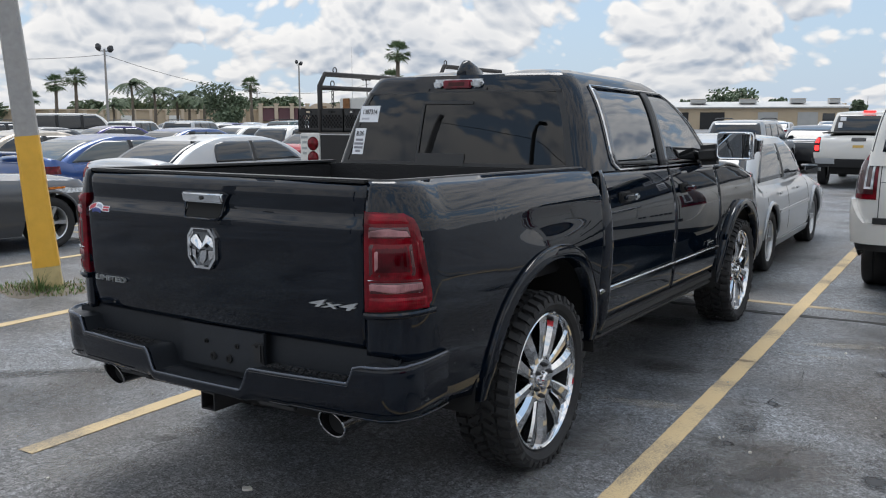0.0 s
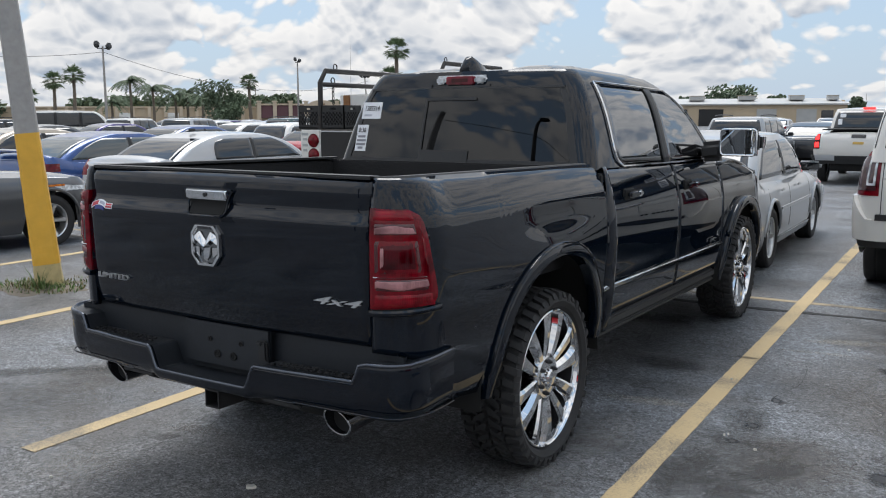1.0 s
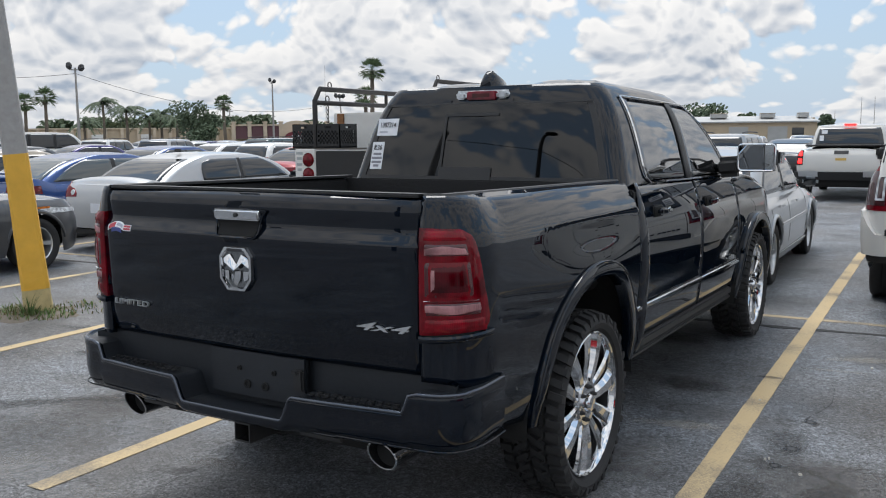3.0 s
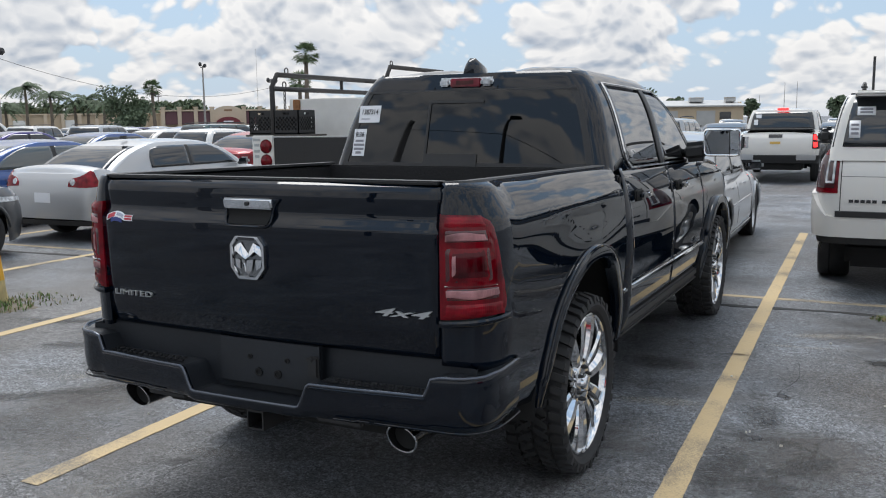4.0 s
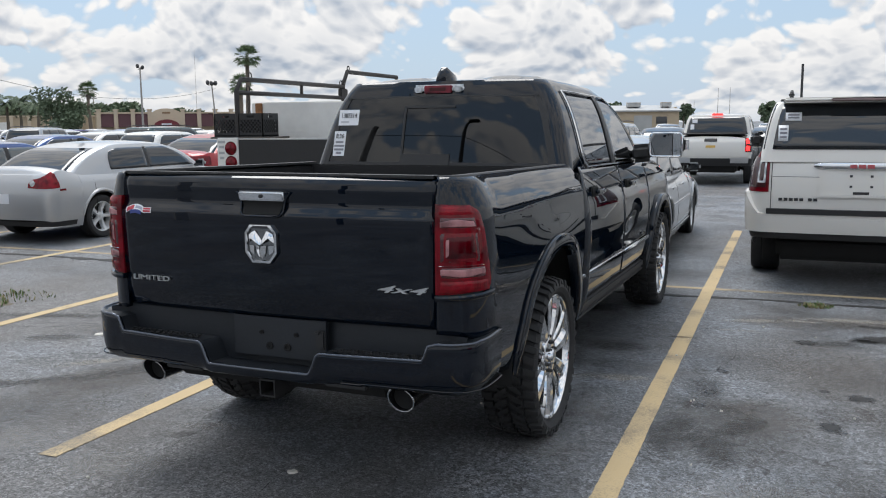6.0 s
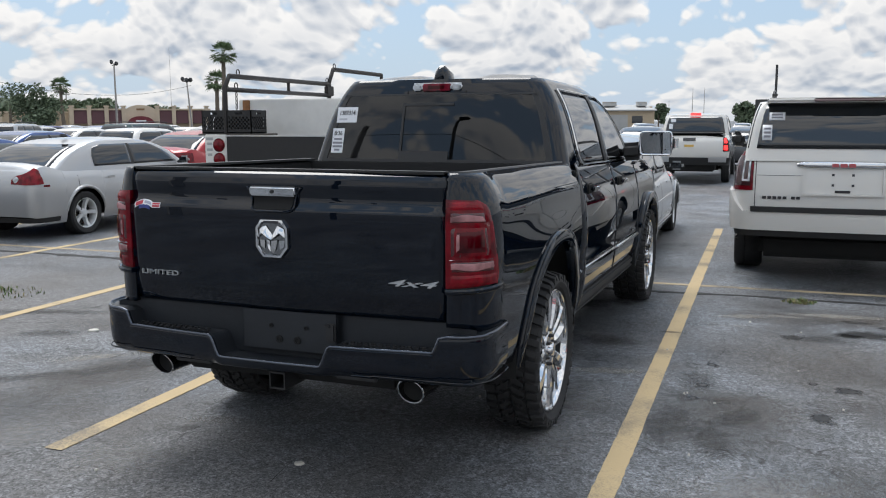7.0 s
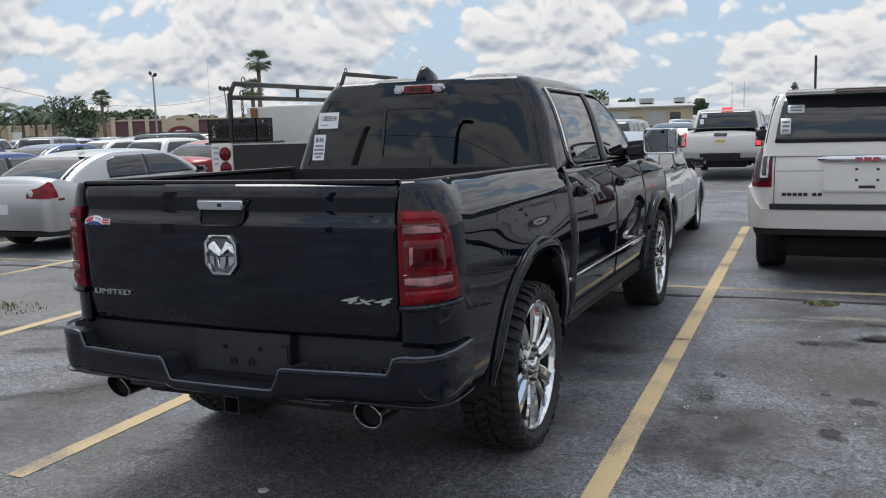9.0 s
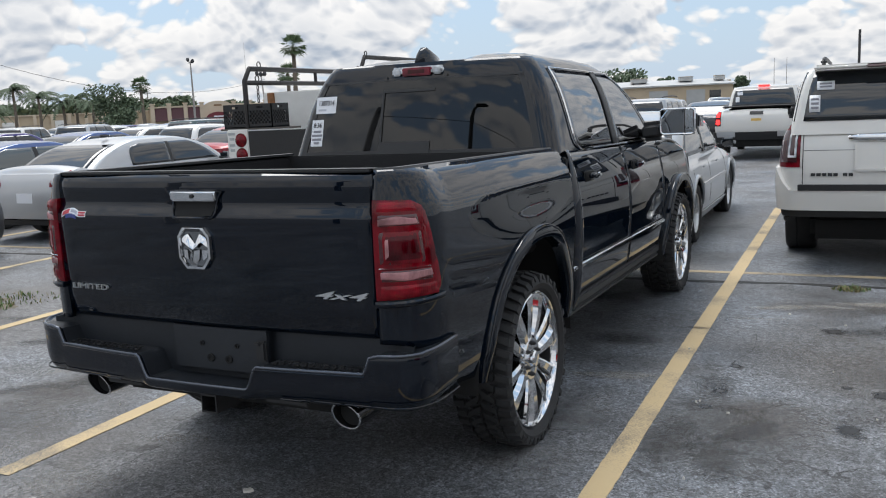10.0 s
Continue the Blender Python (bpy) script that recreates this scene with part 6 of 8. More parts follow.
        surf("gate_crease", v, f, GREY_PAINT, ob)
        rail = tube("roof_rail", [(s * 0.66, -0.86, 1.885), (s * 0.66, -0.74, 1.945), (s * 0.66, -0.4, 1.958), (s * 0.66, 1.4, 1.958), (s * 0.66, 1.9, 1.92)], 0.019, BLACK_PLASTIC, ob, 8)
        part("rail_foot", box((s * 0.66, -0.80, 1.915), (0.055, 0.13, 0.060), 0.022, segs=3), BLACK_PLASTIC, rail, smooth=True)
        v, f = c.side_pane(0.95, 1.02, 1.30, 1.755, s, 0.010, (0.07, 0.10), 2, 8)
        surf("pillar", v, f, BLACK_PLASTIC, ob)
        bmw = box((s * 1.085, 2.22, 1.40), (0.17, 0.13, 0.18), 0.05, segs=3)
        part("wing_mirror", bmw, BLACK_PLASTIC, ob, smooth=True)
    # chrome tail bar with a rounded section and tapered ends
    cv, cf = [], []
    for k in range(25):
        x = lerp(-0.425, 0.425, k / 24)
        slim = (1 - abs(x / 0.435) ** 6) ** 0.5
        back = sh.at(sh.tail_index(abs(x)), 1.215)[0][1]
        for q in range(9):
            a = lerp(-math.pi / 2, math.pi / 2, q / 8)
            cv.append((x, back - 0.004 - 0.040 * math.cos(a) ** 0.7 * slim, 1.216 + 0.040 * math.sin(a) * slim))
    cf = [(k * 9 + q, (k + 1) * 9 + q, (k + 1) * 9 + q + 1, k * 9 + q + 1) for k in range(24) for q in range(8)]
    surf("chrome_bar", cv, cf, CHROME, ob, "chrome tail bar")
    # black block added low down to deepen the shade beneath the vehicle
    part("spare_wheel_cover", box((0, -0.2, 0.36), (1.5, 1.6, 0.24), 0.05), DEEP_BLACK, ob)
    # plain bars for the model lettering
    for k in range(7):
        xx = 0.70 - k * 0.048 - (0.03 if k > 4 else 0)
        end_badge(sh, ob, xx, xx + 0.036, 0.872, 0.900, STEEL_DARK, "badge_bar", 0.009, -1)
    part("spoiler", box((0, -1.06, 1.845), (1.46, 0.28, 0.05), 0.02, pose(0, 0, 0, -4), 3), PEARL_PAINT, ob, smooth=True)
    part("high_brake_lamp", box((0.02, -1.205, 1.853), (0.64, 0.02, 0.034), 0.010), plain("smoked brake lamp", (0.30, 0.20, 0.20), 0.15, coat=0.8), ob)
    for x0, x1, z0, z1, n in ((-0.705, -0.555, 1.655, 1.735, 7), (-0.765, -0.672, 1.455, 1.61, 4)):
        def pt(a, b):
            z = lerp(z0, z1, b)
            yr = c.size(z)[0]
            return (lerp(x0, x1, a), yr - 0.008, z)
        v, f = grid_points(pt, 3, 3)
        st = surf("price_sticker", v, f, PAPER, ob, "white paper sticker", solid=0.002)
        for k in range(2 if n == 7 else 3):
            zz = lerp(z1, z0, (k + 1) / (3 if n == 7 else 4))
            yr = c.size(zz)[0]
            part("print_bar", box(((x0 + x1) / 2, yr - 0.010, zz), ((x1 - x0) * 0.7, 0.002, 0.022), 0.0), plain("blurred print", (0.25, 0.25, 0.28), 0.6), st)


def white_pickup():
    ob, sh, c = car("white pickup truck with lit brake lamps", "pickup truck", -2.57, 24.3, 0, PEARL_PAINT, L=5.84, W=2.03, H=1.87, wb=3.64, ro=1.2, belt=1.22,
                    tail=1.27, nose=1.1, floor_h=0.58, cab=((0.62, 0.80), (3.3, 2.5)), roof_in=0.24, tyre_r=0.40, rim_r=0.24, pickup=True,
                    name="pickup_truck", trunk_y=0.6, tail_lamp=(0.84, 0.04, 0.86, 1.22), lamp_mat=LENS_DARK_RED, plate=False, rear_r=(0.12, 0.14), rear_pane=(1.31, 1.76))
    for s in (1, -1):
        for z0, z1 in ((0.90, 1.02), (1.08, 1.20)):
            v, f = sh.patch(sh.tail_index(0.875), sh.tail_index(0.965), z0, z1, 0.014, 5, 3, s)
            surf("brake_lamp", v, f, LENS_LIT, ob)
        v, f = sh.patch(0, sh.side_index(-0.85), 0.50, 0.70, 0.06, 14, 4, s)
        surf("rear_bumper", v, f, BLACK_PLASTIC, ob)
        v, f = sh.patch(sh.tail_index(0.50), sh.tail_index(0.93), 0.58, 0.72, 0.075, 6, 3, s)
        surf("bumper_end", v, f, ALLOY, ob)
        end_badge(sh, ob, 0, 0.16, 1.13, 1.21, BLACK_PLASTIC, "gate_handle", 0.012, s)
        end_badge(sh, ob, 0, 0.12, 0.975, 1.035, plain("gold badge", (0.55, 0.36, 0.10), 0.3, 0.6), "badge_bar", 0.012, s)
    part("high_brake_lamp", box((0, 0.80, 1.845), (0.30, 0.05, 0.05), 0.015), LENS_LIT, ob)
    # black box added between the wheels to darken the ground under the pickup
    part("chassis", box((0, 1.2, 0.47), (1.30, 4.4, 0.30), 0.04), DEEP_BLACK, ob)
    part("rear_axle", box((0, 0, 0.40), (1.5, 0.16, 0.16), 0.05), DEEP_BLACK, ob)
    for x, z, w, h in ((-0.60, 1.66, 0.14, 0.10), (-0.66, 1.50, 0.10, 0.15)):
        yr = c.size(z)[0]
        part("price_sticker", box((x, yr - 0.012, z), (w, 0.004, h), 0.0, pose(0, 0, 0, -20)), PAPER, ob)


def bright_saloon():
    ob, sh, c = car("bright silver four-door saloon with red tail lamps", "car", -11.1, 9.64, 0, SILVER_LIGHT, L=4.87, W=1.79, H=1.43, wb=2.85, ro=1.05,
                    belt=0.95, tail=1.04, nose=0.74, cab=((-0.66, 0.40), (2.72, 1.7)), rear_r=(0.23, 0.21), bow=0.22, panes=((0.28, 1.15), (1.18, 2.7)), side_pane_z=(1.0, 1.325), tyre_r=0.322, rim_r=0.225, rim_mat=ALLOY_PALE, flares=True, name="saloon_car", plate_z=0.64, tail_lamp=(0.56, -0.09, lambda u: 0.80 - 0.01 * math.sin(u * math.pi), lambda u: interp(u, [0, 0.08, 0.3, 0.72, 0.92, 1], [0.86, 0.92, 0.955, 1.03, 1.0, 0.86])), lamp_mat=LENS_BRIGHT)
    for s in (1, -1):
        v, f = sh.patch(0, sh.side_index(-0.52), 0.25, 0.32, 0.006, 14, 3, s)
        surf("valance", v, f, BLACK_PLASTIC, ob)
        v, f = sh.patch(sh.side_index(-0.85), sh.side_index(-0.71), 0.755, 0.785, 0.008, 4, 2, s)
        surf("side_marker", v, f, LENS_RED, ob)
        v, f = sh.patch(sh.tail_index(0.53), sh.tail_index(0.63), lambda u: 0.865 - 0.045 * math.sin(u * math.pi), lambda u: 0.865 + 0.045 * math.sin(u * math.pi), 0.014, 6, 4, s)
        surf("reversing_lens", v, f, LENS_WHITE, ob)
    part("roof_fin", box((0, 0.55, 1.455), (0.05, 0.16, 0.05), 0.02, segs=3), BLACK_PLASTIC, ob, smooth=True)


def blue_saloon():
    ob, sh, c = car("blue four-door saloon with a tail spoiler", "car", -13.9, 9.75, 0, BLUE_PAINT, L=4.64, W=1.80, H=1.42, wb=2.70, ro=1.02, belt=0.92, tail=1.02,
                    nose=0.72, cab=((-0.72, 0.42), (2.4, 1.5)), name="saloon_car", tail_lamp=(0.45, 0.22, 0.78, 0.91), plate=False, glass_mat=CLEAR_GLASS_DARK)
    part("spoiler", box((0, -0.93, 1.115), (1.30, 0.17, 0.03), 0.012, pose(0, 0, 0, 6), 3), BLUE_PAINT, ob, smooth=True)
    for s in (1, -1):
        part("spoiler_foot", box((s * 0.48, -0.90, 1.075), (0.05, 0.10, 0.07), 0.015), BLUE_PAINT, ob)


CLEAR_GLASS_DARK = dark_glass("pale tinted car glass", (0.06, 0.075, 0.08))
silver_saloon()
white_suv()
white_pickup()
bright_saloon()
blue_saloon()
car("beige four-door saloon parked on asphalt", "car", -16.7, 9.9, 0, BEIGE_PAINT, L=4.8, W=1.82, H=1.47, name="saloon_car")
hatch, hsh, hc = car("dark grey hatchback parked on asphalt", "car", -11.2, 4.38, 0, GREY_PAINT, L=4.22, W=1.79, H=1.40, wb=2.65, ro=0.72, belt=0.95, tail=1.05, nose=0.86,
    cab=((-0.62, 0.25), (2.05, 1.2)), name="hatchback_car", front_lamps=False, hood_y=2.3, flares=True)
for s in (1, -1):
    v, f = hsh.patch(hsh.side_index(2.72), hsh.nose_index(0.62), lambda u: 0.70 + 0.05 * u * (1 - u), lambda u: 0.80 - 0.05 * u, 0.008, 12, 4, s)
    surf("headlamp", v, f, LENS_WHITE, hatch)
    v, f = hsh.patch(hsh.side_index(2.62), hsh.side_index(2.86), lambda u: 0.775, lambda u: 0.80, 0.012, 5, 3, s)
    surf("indicator", v, f, LENS_AMBER, hatch)


def bearing(b, d, x0=0.0, y0=0.0):
    """Place at a bearing (degrees left of +y) and distance from the first eye."""
    return (x0 - d * math.sin(radians(b)), y0 + d * math.cos(radians(b)))


# ---- utility truck with rack and crates ----
WHITE_STEEL = plain("white enamelled steel", (0.78, 0.77, 0.74), 0.45, 0, 0.08, 8, 0.05, dirt=0.25)
RUST = plain("rusty steel", (0.30, 0.14, 0.06), 0.85, 0, 0.4, 20, 0.3)
RACK = plain("dark painted steel tube", (0.022, 0.019, 0.018), 0.55, 0.2, 0.3, 20, 0.1)


def utility_truck():
    ob = thing("utility_truck", pose(-5.86, 8.1, 0), "flatbed work truck with black tailgate and a dark steel rack", "work truck")
    for s in (-1, 1):
        panel = part("lamp_panel", box((s * 0.98, 0.03, 1.16), (0.30, 0.06, 0.70), 0.01), WHITE_STEEL, ob, "white lamp panel")
        for z in (1.385, 1.215):
            v, f = lathe_points([(0.001, 0.03), (0.04, 0.028), (0.066, 0.016), (0.070, 0.006), (0.080, 0.006), (0.082, 0.0)], 28)
            o = surf("round_lamp", v, f, LENS_RED, panel, "round red lamp")
            o.matrix_basis = pose(s * 0.93, -0.002, z, 0, 0, -90)
        for z, w in ((1.46, 0.10), (1.40, 0.07), (1.33, 0.08), (1.27, 0.06)):
            part("faded_marking", box((s * 1.06, -0.0015, z), (w, 0.003, 0.03), 0.0), plain("faded grey print", (0.40, 0.42, 0.42), 0.7), panel)
    part("tailgate", box((0, 0.03, 1.10), (1.66, 0.05, 0.78), 0.01), BLACK_PLASTIC, ob)
    part("gate_edge", box((0, 0.03, 1.495), (1.66, 0.055, 0.014), 0.004), ALLOY, ob)
    part("bed_floor", box((0, 1.45, 0.82), (2.20, 2.85, 0.10), 0.01), BLACK_PLASTIC, ob)
    for s in (-1, 1):
        part("bed_side", box((s * 1.10, 1.45, 1.15), (0.05, 2.78, 0.66), 0.01), WHITE_STEEL, ob)
    chest = part("steel_chest", box((-0.09, 1.68, 1.44), (2.18, 1.70, 1.00), 0.015), WHITE_STEEL, ob, "white steel box body")
    # thin rusty slab added for the rust stain at the box's top corner
    part("corner_post", box((-1.06, 0.822, 1.83), (0.10, 0.02, 0.20), 0.004), RUST, chest)
    x = -0.86
    rack = tube("rack", [(x, 0.06, 1.50), (x, 0.06, 2.06), (x, 0.16, 2.20), (x, 2.72, 2.20)], 0.030, RACK, ob, 8, label="dark steel rack frame")
    tube("rack_rail", [(x, 0.06, 2.04), (x, 2.72, 2.04)], 0.028, RACK, rack)
    tube("rack_post", [(x, 1.55, 2.04), (x, 1.55, 2.20)], 0.022, RACK, rack)
    tube("rack_post", [(x, 2.72, 1.30), (x, 2.72, 2.22), (x, 2.86, 2.42), (x, 4.6, 2.42)], 0.032, RACK, rack)
    tube("rack_post", [(x, 4.6, 1.9), (x, 4.6, 2.42)], 0.028, RACK, rack)
    part("rack_gusset", box((x, 2.72, 2.10), (0.06, 0.20, 0.14), 0.01), RACK, rack)
    for y, z in ((0.3, 2.04), (2.66, 2.20), (2.9, 2.42), (0.35, 2.20)):
        pts = [(x, y + 0.035 * math.cos(a), z + 0.05 + 0.035 * math.sin(a)) for a in np.linspace(0, 2 * math.pi, 11)[:-1]]
        tube("tie_ring", pts, 0.007, RACK, rack, 6, True)
    for k in range(4):
        pts = [(x, 0.3 + 0.018 * math.cos(a), 1.985 - k * 0.05 + 0.028 * math.sin(a)) for a in np.linspace(0, 2 * math.pi, 9)[:-1]]
        tube("chain_link", pts, 0.006, RACK, rack, 5, True)
    cab = Cabin(1.35, 1.95, (3.05, 3.15), (5.3, 4.6), (0.90, 0.72), 0.06, 0.14)
    v, f = cab.mesh()
    surf("cab", v, f, WHITE_PAINT, ob)
    part("cab_lower", box((0, 4.6, 0.95), (1.95, 3.1, 0.85), 0.08, segs=3), WHITE_PAINT, ob, smooth=True)
    v, f = cab.end_pane(1.45, 1.86, True)
    surf("rear_window", v, f, CAR_GLASS, ob, solid=0.004)
    part("rear_bumper", box((0, -0.05, 0.62), (2.1, 0.12, 0.18), 0.02), STEEL_DARK, ob)
    add_wheels(ob, (1.1, 4.9), 0.86, 0.39, 0.22, 0.24, 5, STEEL_DARK)


utility_truck()


def crate(x, y, z, turn, full):
    """An open plastic crate with lattice walls."""
    ob = thing("milk_crate", pose(x, y, z, 0, 0, turn), "black plastic lattice crate on the work truck", "crate", "crates on the work truck")
    w, d, h = 0.335, 0.335, 0.275
    part("bottom", box((0, 0, 0.012), (w, d, 0.02), 0.004), BLACK_PLASTIC, ob)
    nx, nz = 14, 11
    keep = [(a, b) for a in range(nx) for b in range(nz) if not (1 <= a <= nx - 2 and 2 <= b <= nz - 4 and (a + b) % 2 == 0)]
    keep = [(a, b) for a, b in keep if not (b == nz - 2 and 5 <= a <= 8)]
    v = [(lerp(-w / 2, w / 2, a / nx), -d / 2, lerp(0, h, b / nz)) for a in range(nx + 1) for b in range(nz + 1)]
    f = [(a * (nz + 1) + b, (a + 1) * (nz + 1) + b, (a + 1) * (nz + 1) + b + 1, a * (nz + 1) + b + 1) for a, b in keep]
    for k in range(4):
        m = pose(0, 0, 0, 0, 0, 90 * k)
        surf("side", [tuple(m @ Vector(p)) for p in v], f, BLACK_PLASTIC, ob, smooth=False, solid=0.012)
    part("packed_load", box((0 if full else 0.06, 0, 0.11), (w - 0.04 if full else w - 0.16, d - 0.04, 0.18), 0.02), DEEP_BLACK, ob)


for cx in (-6.88, -6.53):
    crate(cx, 8.31, 1.52, 0, cx > -6.8)
plank = part("plank", box((-6.70, 8.38, 1.508), (0.80, 0.50, 0.022), 0.004), plain("grey board", (0.10, 0.09, 0.08), 0.8, 0, 0.3, 12, 0.2), None)
tagged(plank, "grey weathered board under the crates", "board")


# ---- leaning concrete post with a yellow foot ----
def concrete_post():
    lean = Matrix.Translation((-7.95, 5.33, 0)) @ Matrix.Rotation(radians(-4.2), 4, Vector((-math.sin(radians(56)), math.cos(radians(56)), 0)))
    ob = thing("concrete_post", lean, "leaning square concrete post with a yellow painted foot", "post")
    turn = pose(0, 0, 0, 0, 0, 52)

    def shaft(z0, z1, w0, w1, n, chip):
        bm = bmesh.new()
        rings = []
        for k in range(n + 1):
            t = k / n
            w, z = lerp(w0, w1, t) / 2, lerp(z0, z1, t)
            c = w * 0.22
            pts = [(w - c, -w), (w, -w + c), (w, w - c), (w - c, w), (-w + c, w), (-w, w - c), (-w, -w + c), (-w + c, -w)]
            rings.append([bm.verts.new((x + random.uniform(-chip, chip), y + random.uniform(-chip, chip), z)) for x, y in pts])
        for a, b in zip(rings, rings[1:]):
            for i in range(8):
                bm.faces.new((a[i], a[(i + 1) % 8], b[(i + 1) % 8], b[i]))
        bm.faces.new(rings[-1])
        bmesh.ops.transform(bm, matrix=turn, verts=bm.verts)
        return bm
    part("foot_band", shaft(-0.1, 0.22, 0.252, 0.246, 5, 0.004), plain("flaking pale yellow paint", (0.55, 0.44, 0.22), 0.8, 0, 0.2, 14, 0.3, dirt=0.5), ob)
    part("yellow_band", shaft(0.22, 1.52, 0.247, 0.214, 22, 0.0015), YELLOW_POST, ob, "yellow painted band")
    part("shaft", shaft(1.52, 8.2, 0.208, 0.11, 24, 0.0015), CONCRETE, ob, "bare grey concrete shaft")


concrete_post()

GRASS = plain("weed green", (0.10, 0.16, 0.045), 0.7, 0, 0.4, 30)
DRY = plain("dry grass", (0.22, 0.19, 0.09), 0.8, 0, 0.4, 30)


def tuft(name, x, y, spread, n, height, mats, seed, label):
    rng = random.Random(seed)
    for mi, mat in enumerate(mats):
        v, f = [], []
        for _ in range(n // len(mats)):
            a, r = rng.uniform(0, 6.28), spread * rng.random() ** 0.7
            px, py = x + r * math.cos(a) * 1.3, y + r * math.sin(a) * 0.8
            h = height * rng.uniform(0.3, 1.0) * (1.2 - r / spread * 0.7)
            d = rng.uniform(0, 6.28)
            lx, ly = math.cos(d) * h * rng.uniform(0.2, 0.9), math.sin(d) * h * rng.uniform(0.2, 0.9)
            w = rng.uniform(0.003, 0.008)
            sx, sy = -math.sin(d) * w, math.cos(d) * w
            m = len(v)
            v += [(px - sx, py - sy, 0), (px + sx, py + sy, 0), (px + lx * 0.4 + sx * 0.8, py + ly * 0.4 + sy * 0.8, h * 0.6), (px + lx * 0.4 - sx * 0.8, py + ly * 0.4 - sy * 0.8, h * 0.6), (px + lx, py + ly, h)]
            f += [(m, m + 1, m + 2, m + 3), (m + 3, m + 2, m + 4)]
        ob = surf(name, v, f, mat, None, smooth=False)
        tagged(ob, label, "weeds", kind="stuff")


tuft("weeds", -7.91, 5.19, 0.42, 700, 0.085, (GRASS, GRASS, DRY), 1, "green and dry weeds at the foot of the post")
tuft("weeds", -7.77, 5.10, 0.08, 40, 0.30, (GRASS,), 2, "tall green weed stalks against the post")
tuft("weeds", -7.65, 5.65, 0.35, 120, 0.07, (GRASS, DRY), 3, "low weeds in the cracked asphalt")
tuft("weeds", -0.32, 7.68, 0.12, 220, 0.05, (GRASS, DRY), 4, "small tuft of weeds in the asphalt joint")
DIRT = plain("loose brown dirt", (0.13, 0.11, 0.085), 0.95, 0, 0.35, 30, 0.5)


def dirt_patch(x, y, rx, ry, seed, mat, label, name="dirt_patch"):
    rng = random.Random(seed)
    v, f = [(x, y, 0.012)], []
    n = 36
    for k in range(n):
        a = 2 * math.pi * k / n
        q = 0.7 + 0.5 * noise.noise(Vector((math.cos(a) * 2, math.sin(a) * 2, seed)))
        v.append((x + rx * q * 0.6 * math.cos(a), y + ry * q * 0.6 * math.sin(a), 0.010))
        v.append((x + rx * q * math.cos(a), y + ry * q * math.sin(a), -0.002))
    for k in range(n):
        j = (k + 1) % n
        f += [(0, 1 + 2 * k, 1 + 2 * j), (1 + 2 * k, 2 + 2 * k, 2 + 2 * j, 1 + 2 * j)]
    tagged(surf(name, v, f, mat, None), label, "dirt", kind="structure")


dirt_patch(-7.93, 5.2, 0.75, 0.55, 3, DIRT, "patch of loose brown dirt round the post")
LEAF = plain("pale litter", (0.55, 0.53, 0.48), 0.8)


def stain_material(name, colour, strength, grain=9.0, rough=0.6, spots=0.5):
    """A stain that soaks into the asphalt: thin towards its edge and broken by grain."""
    m, n, l, b = material(name)
    co, geo = n.new("ShaderNodeTexCoord"), n.new("ShaderNodeNewGeometry")
    tex, fine = n.new("ShaderNodeTexNoise"), n.new("ShaderNodeTexNoise")
    tex.inputs["Scale"].default_value, tex.inputs["Detail"].default_value, tex.inputs["Roughness"].default_value = grain, 8, 0.7
    fine.inputs["Scale"].default_value, fine.inputs["Detail"].default_value, fine.inputs["Roughness"].default_value = 110, 5, 0.8
    l.new(geo.outputs["Position"], tex.inputs["Vector"]), l.new(geo.outputs["Position"], fine.inputs["Vector"])
    ln = n.new("ShaderNodeVectorMath")
    ln.operation = "LENGTH"
    l.new(co.outputs["Object"], ln.inputs[0])

    def node(op, a, c, clamp=False):
        x = n.new("ShaderNodeMath")
        x.operation, x.use_clamp = op, clamp
        for k, q in enumerate((a, c)):
            if isinstance(q, (int, float)):
                x.inputs[k].default_value = q
            else:
                l.new(q, x.inputs[k])
        return x.outputs[0]
    ragged = node("ADD", ln.outputs["Value"], node("MULTIPLY", node("SUBTRACT", tex.outputs[0], 0.5), 1.5))
    fall = node("MULTIPLY", node("SUBTRACT", 0.92, ragged), 1.7, True)
    hold = node("MULTIPLY", node("SUBTRACT", 0.99, ln.outputs["Value"]), 8.0, True)
    speck = node("ADD", 1.0 - spots, node("MULTIPLY", fine.outputs[0], 2 * spots), True)
    l.new(node("MULTIPLY", node("MULTIPLY", node("MULTIPLY", fall, hold), speck), strength), b.inputs["Alpha"])
    b.inputs["Base Color"].default_value = rgba(colour)
    b.inputs["Roughness"].default_value = rough
    return m


OIL = stain_material("soaked oil", (0.016, 0.015, 0.015), 0.92, 12.0, 0.42, 0.2)
SMEAR = stain_material("dark rubber smear", (0.034, 0.033, 0.033), 0.50, 7.0, 0.6, 1.0)
GRIME = stain_material("thin dark grime", (0.046, 0.045, 0.044), 0.30, 3.6, 0.6, 1.4)
RUSTY = stain_material("thin brown dirt", (0.088, 0.074, 0.062), 0.30, 2.6, 0.75, 1.4)
CHALK = stain_material("pale scraped stone", (0.30, 0.28, 0.25), 0.45, 9.0, 0.8, 1.0)
GRIT = stain_material("laid bare grit", (0.26, 0.255, 0.25), 0.34, 14.0, 0.8, 1.4)


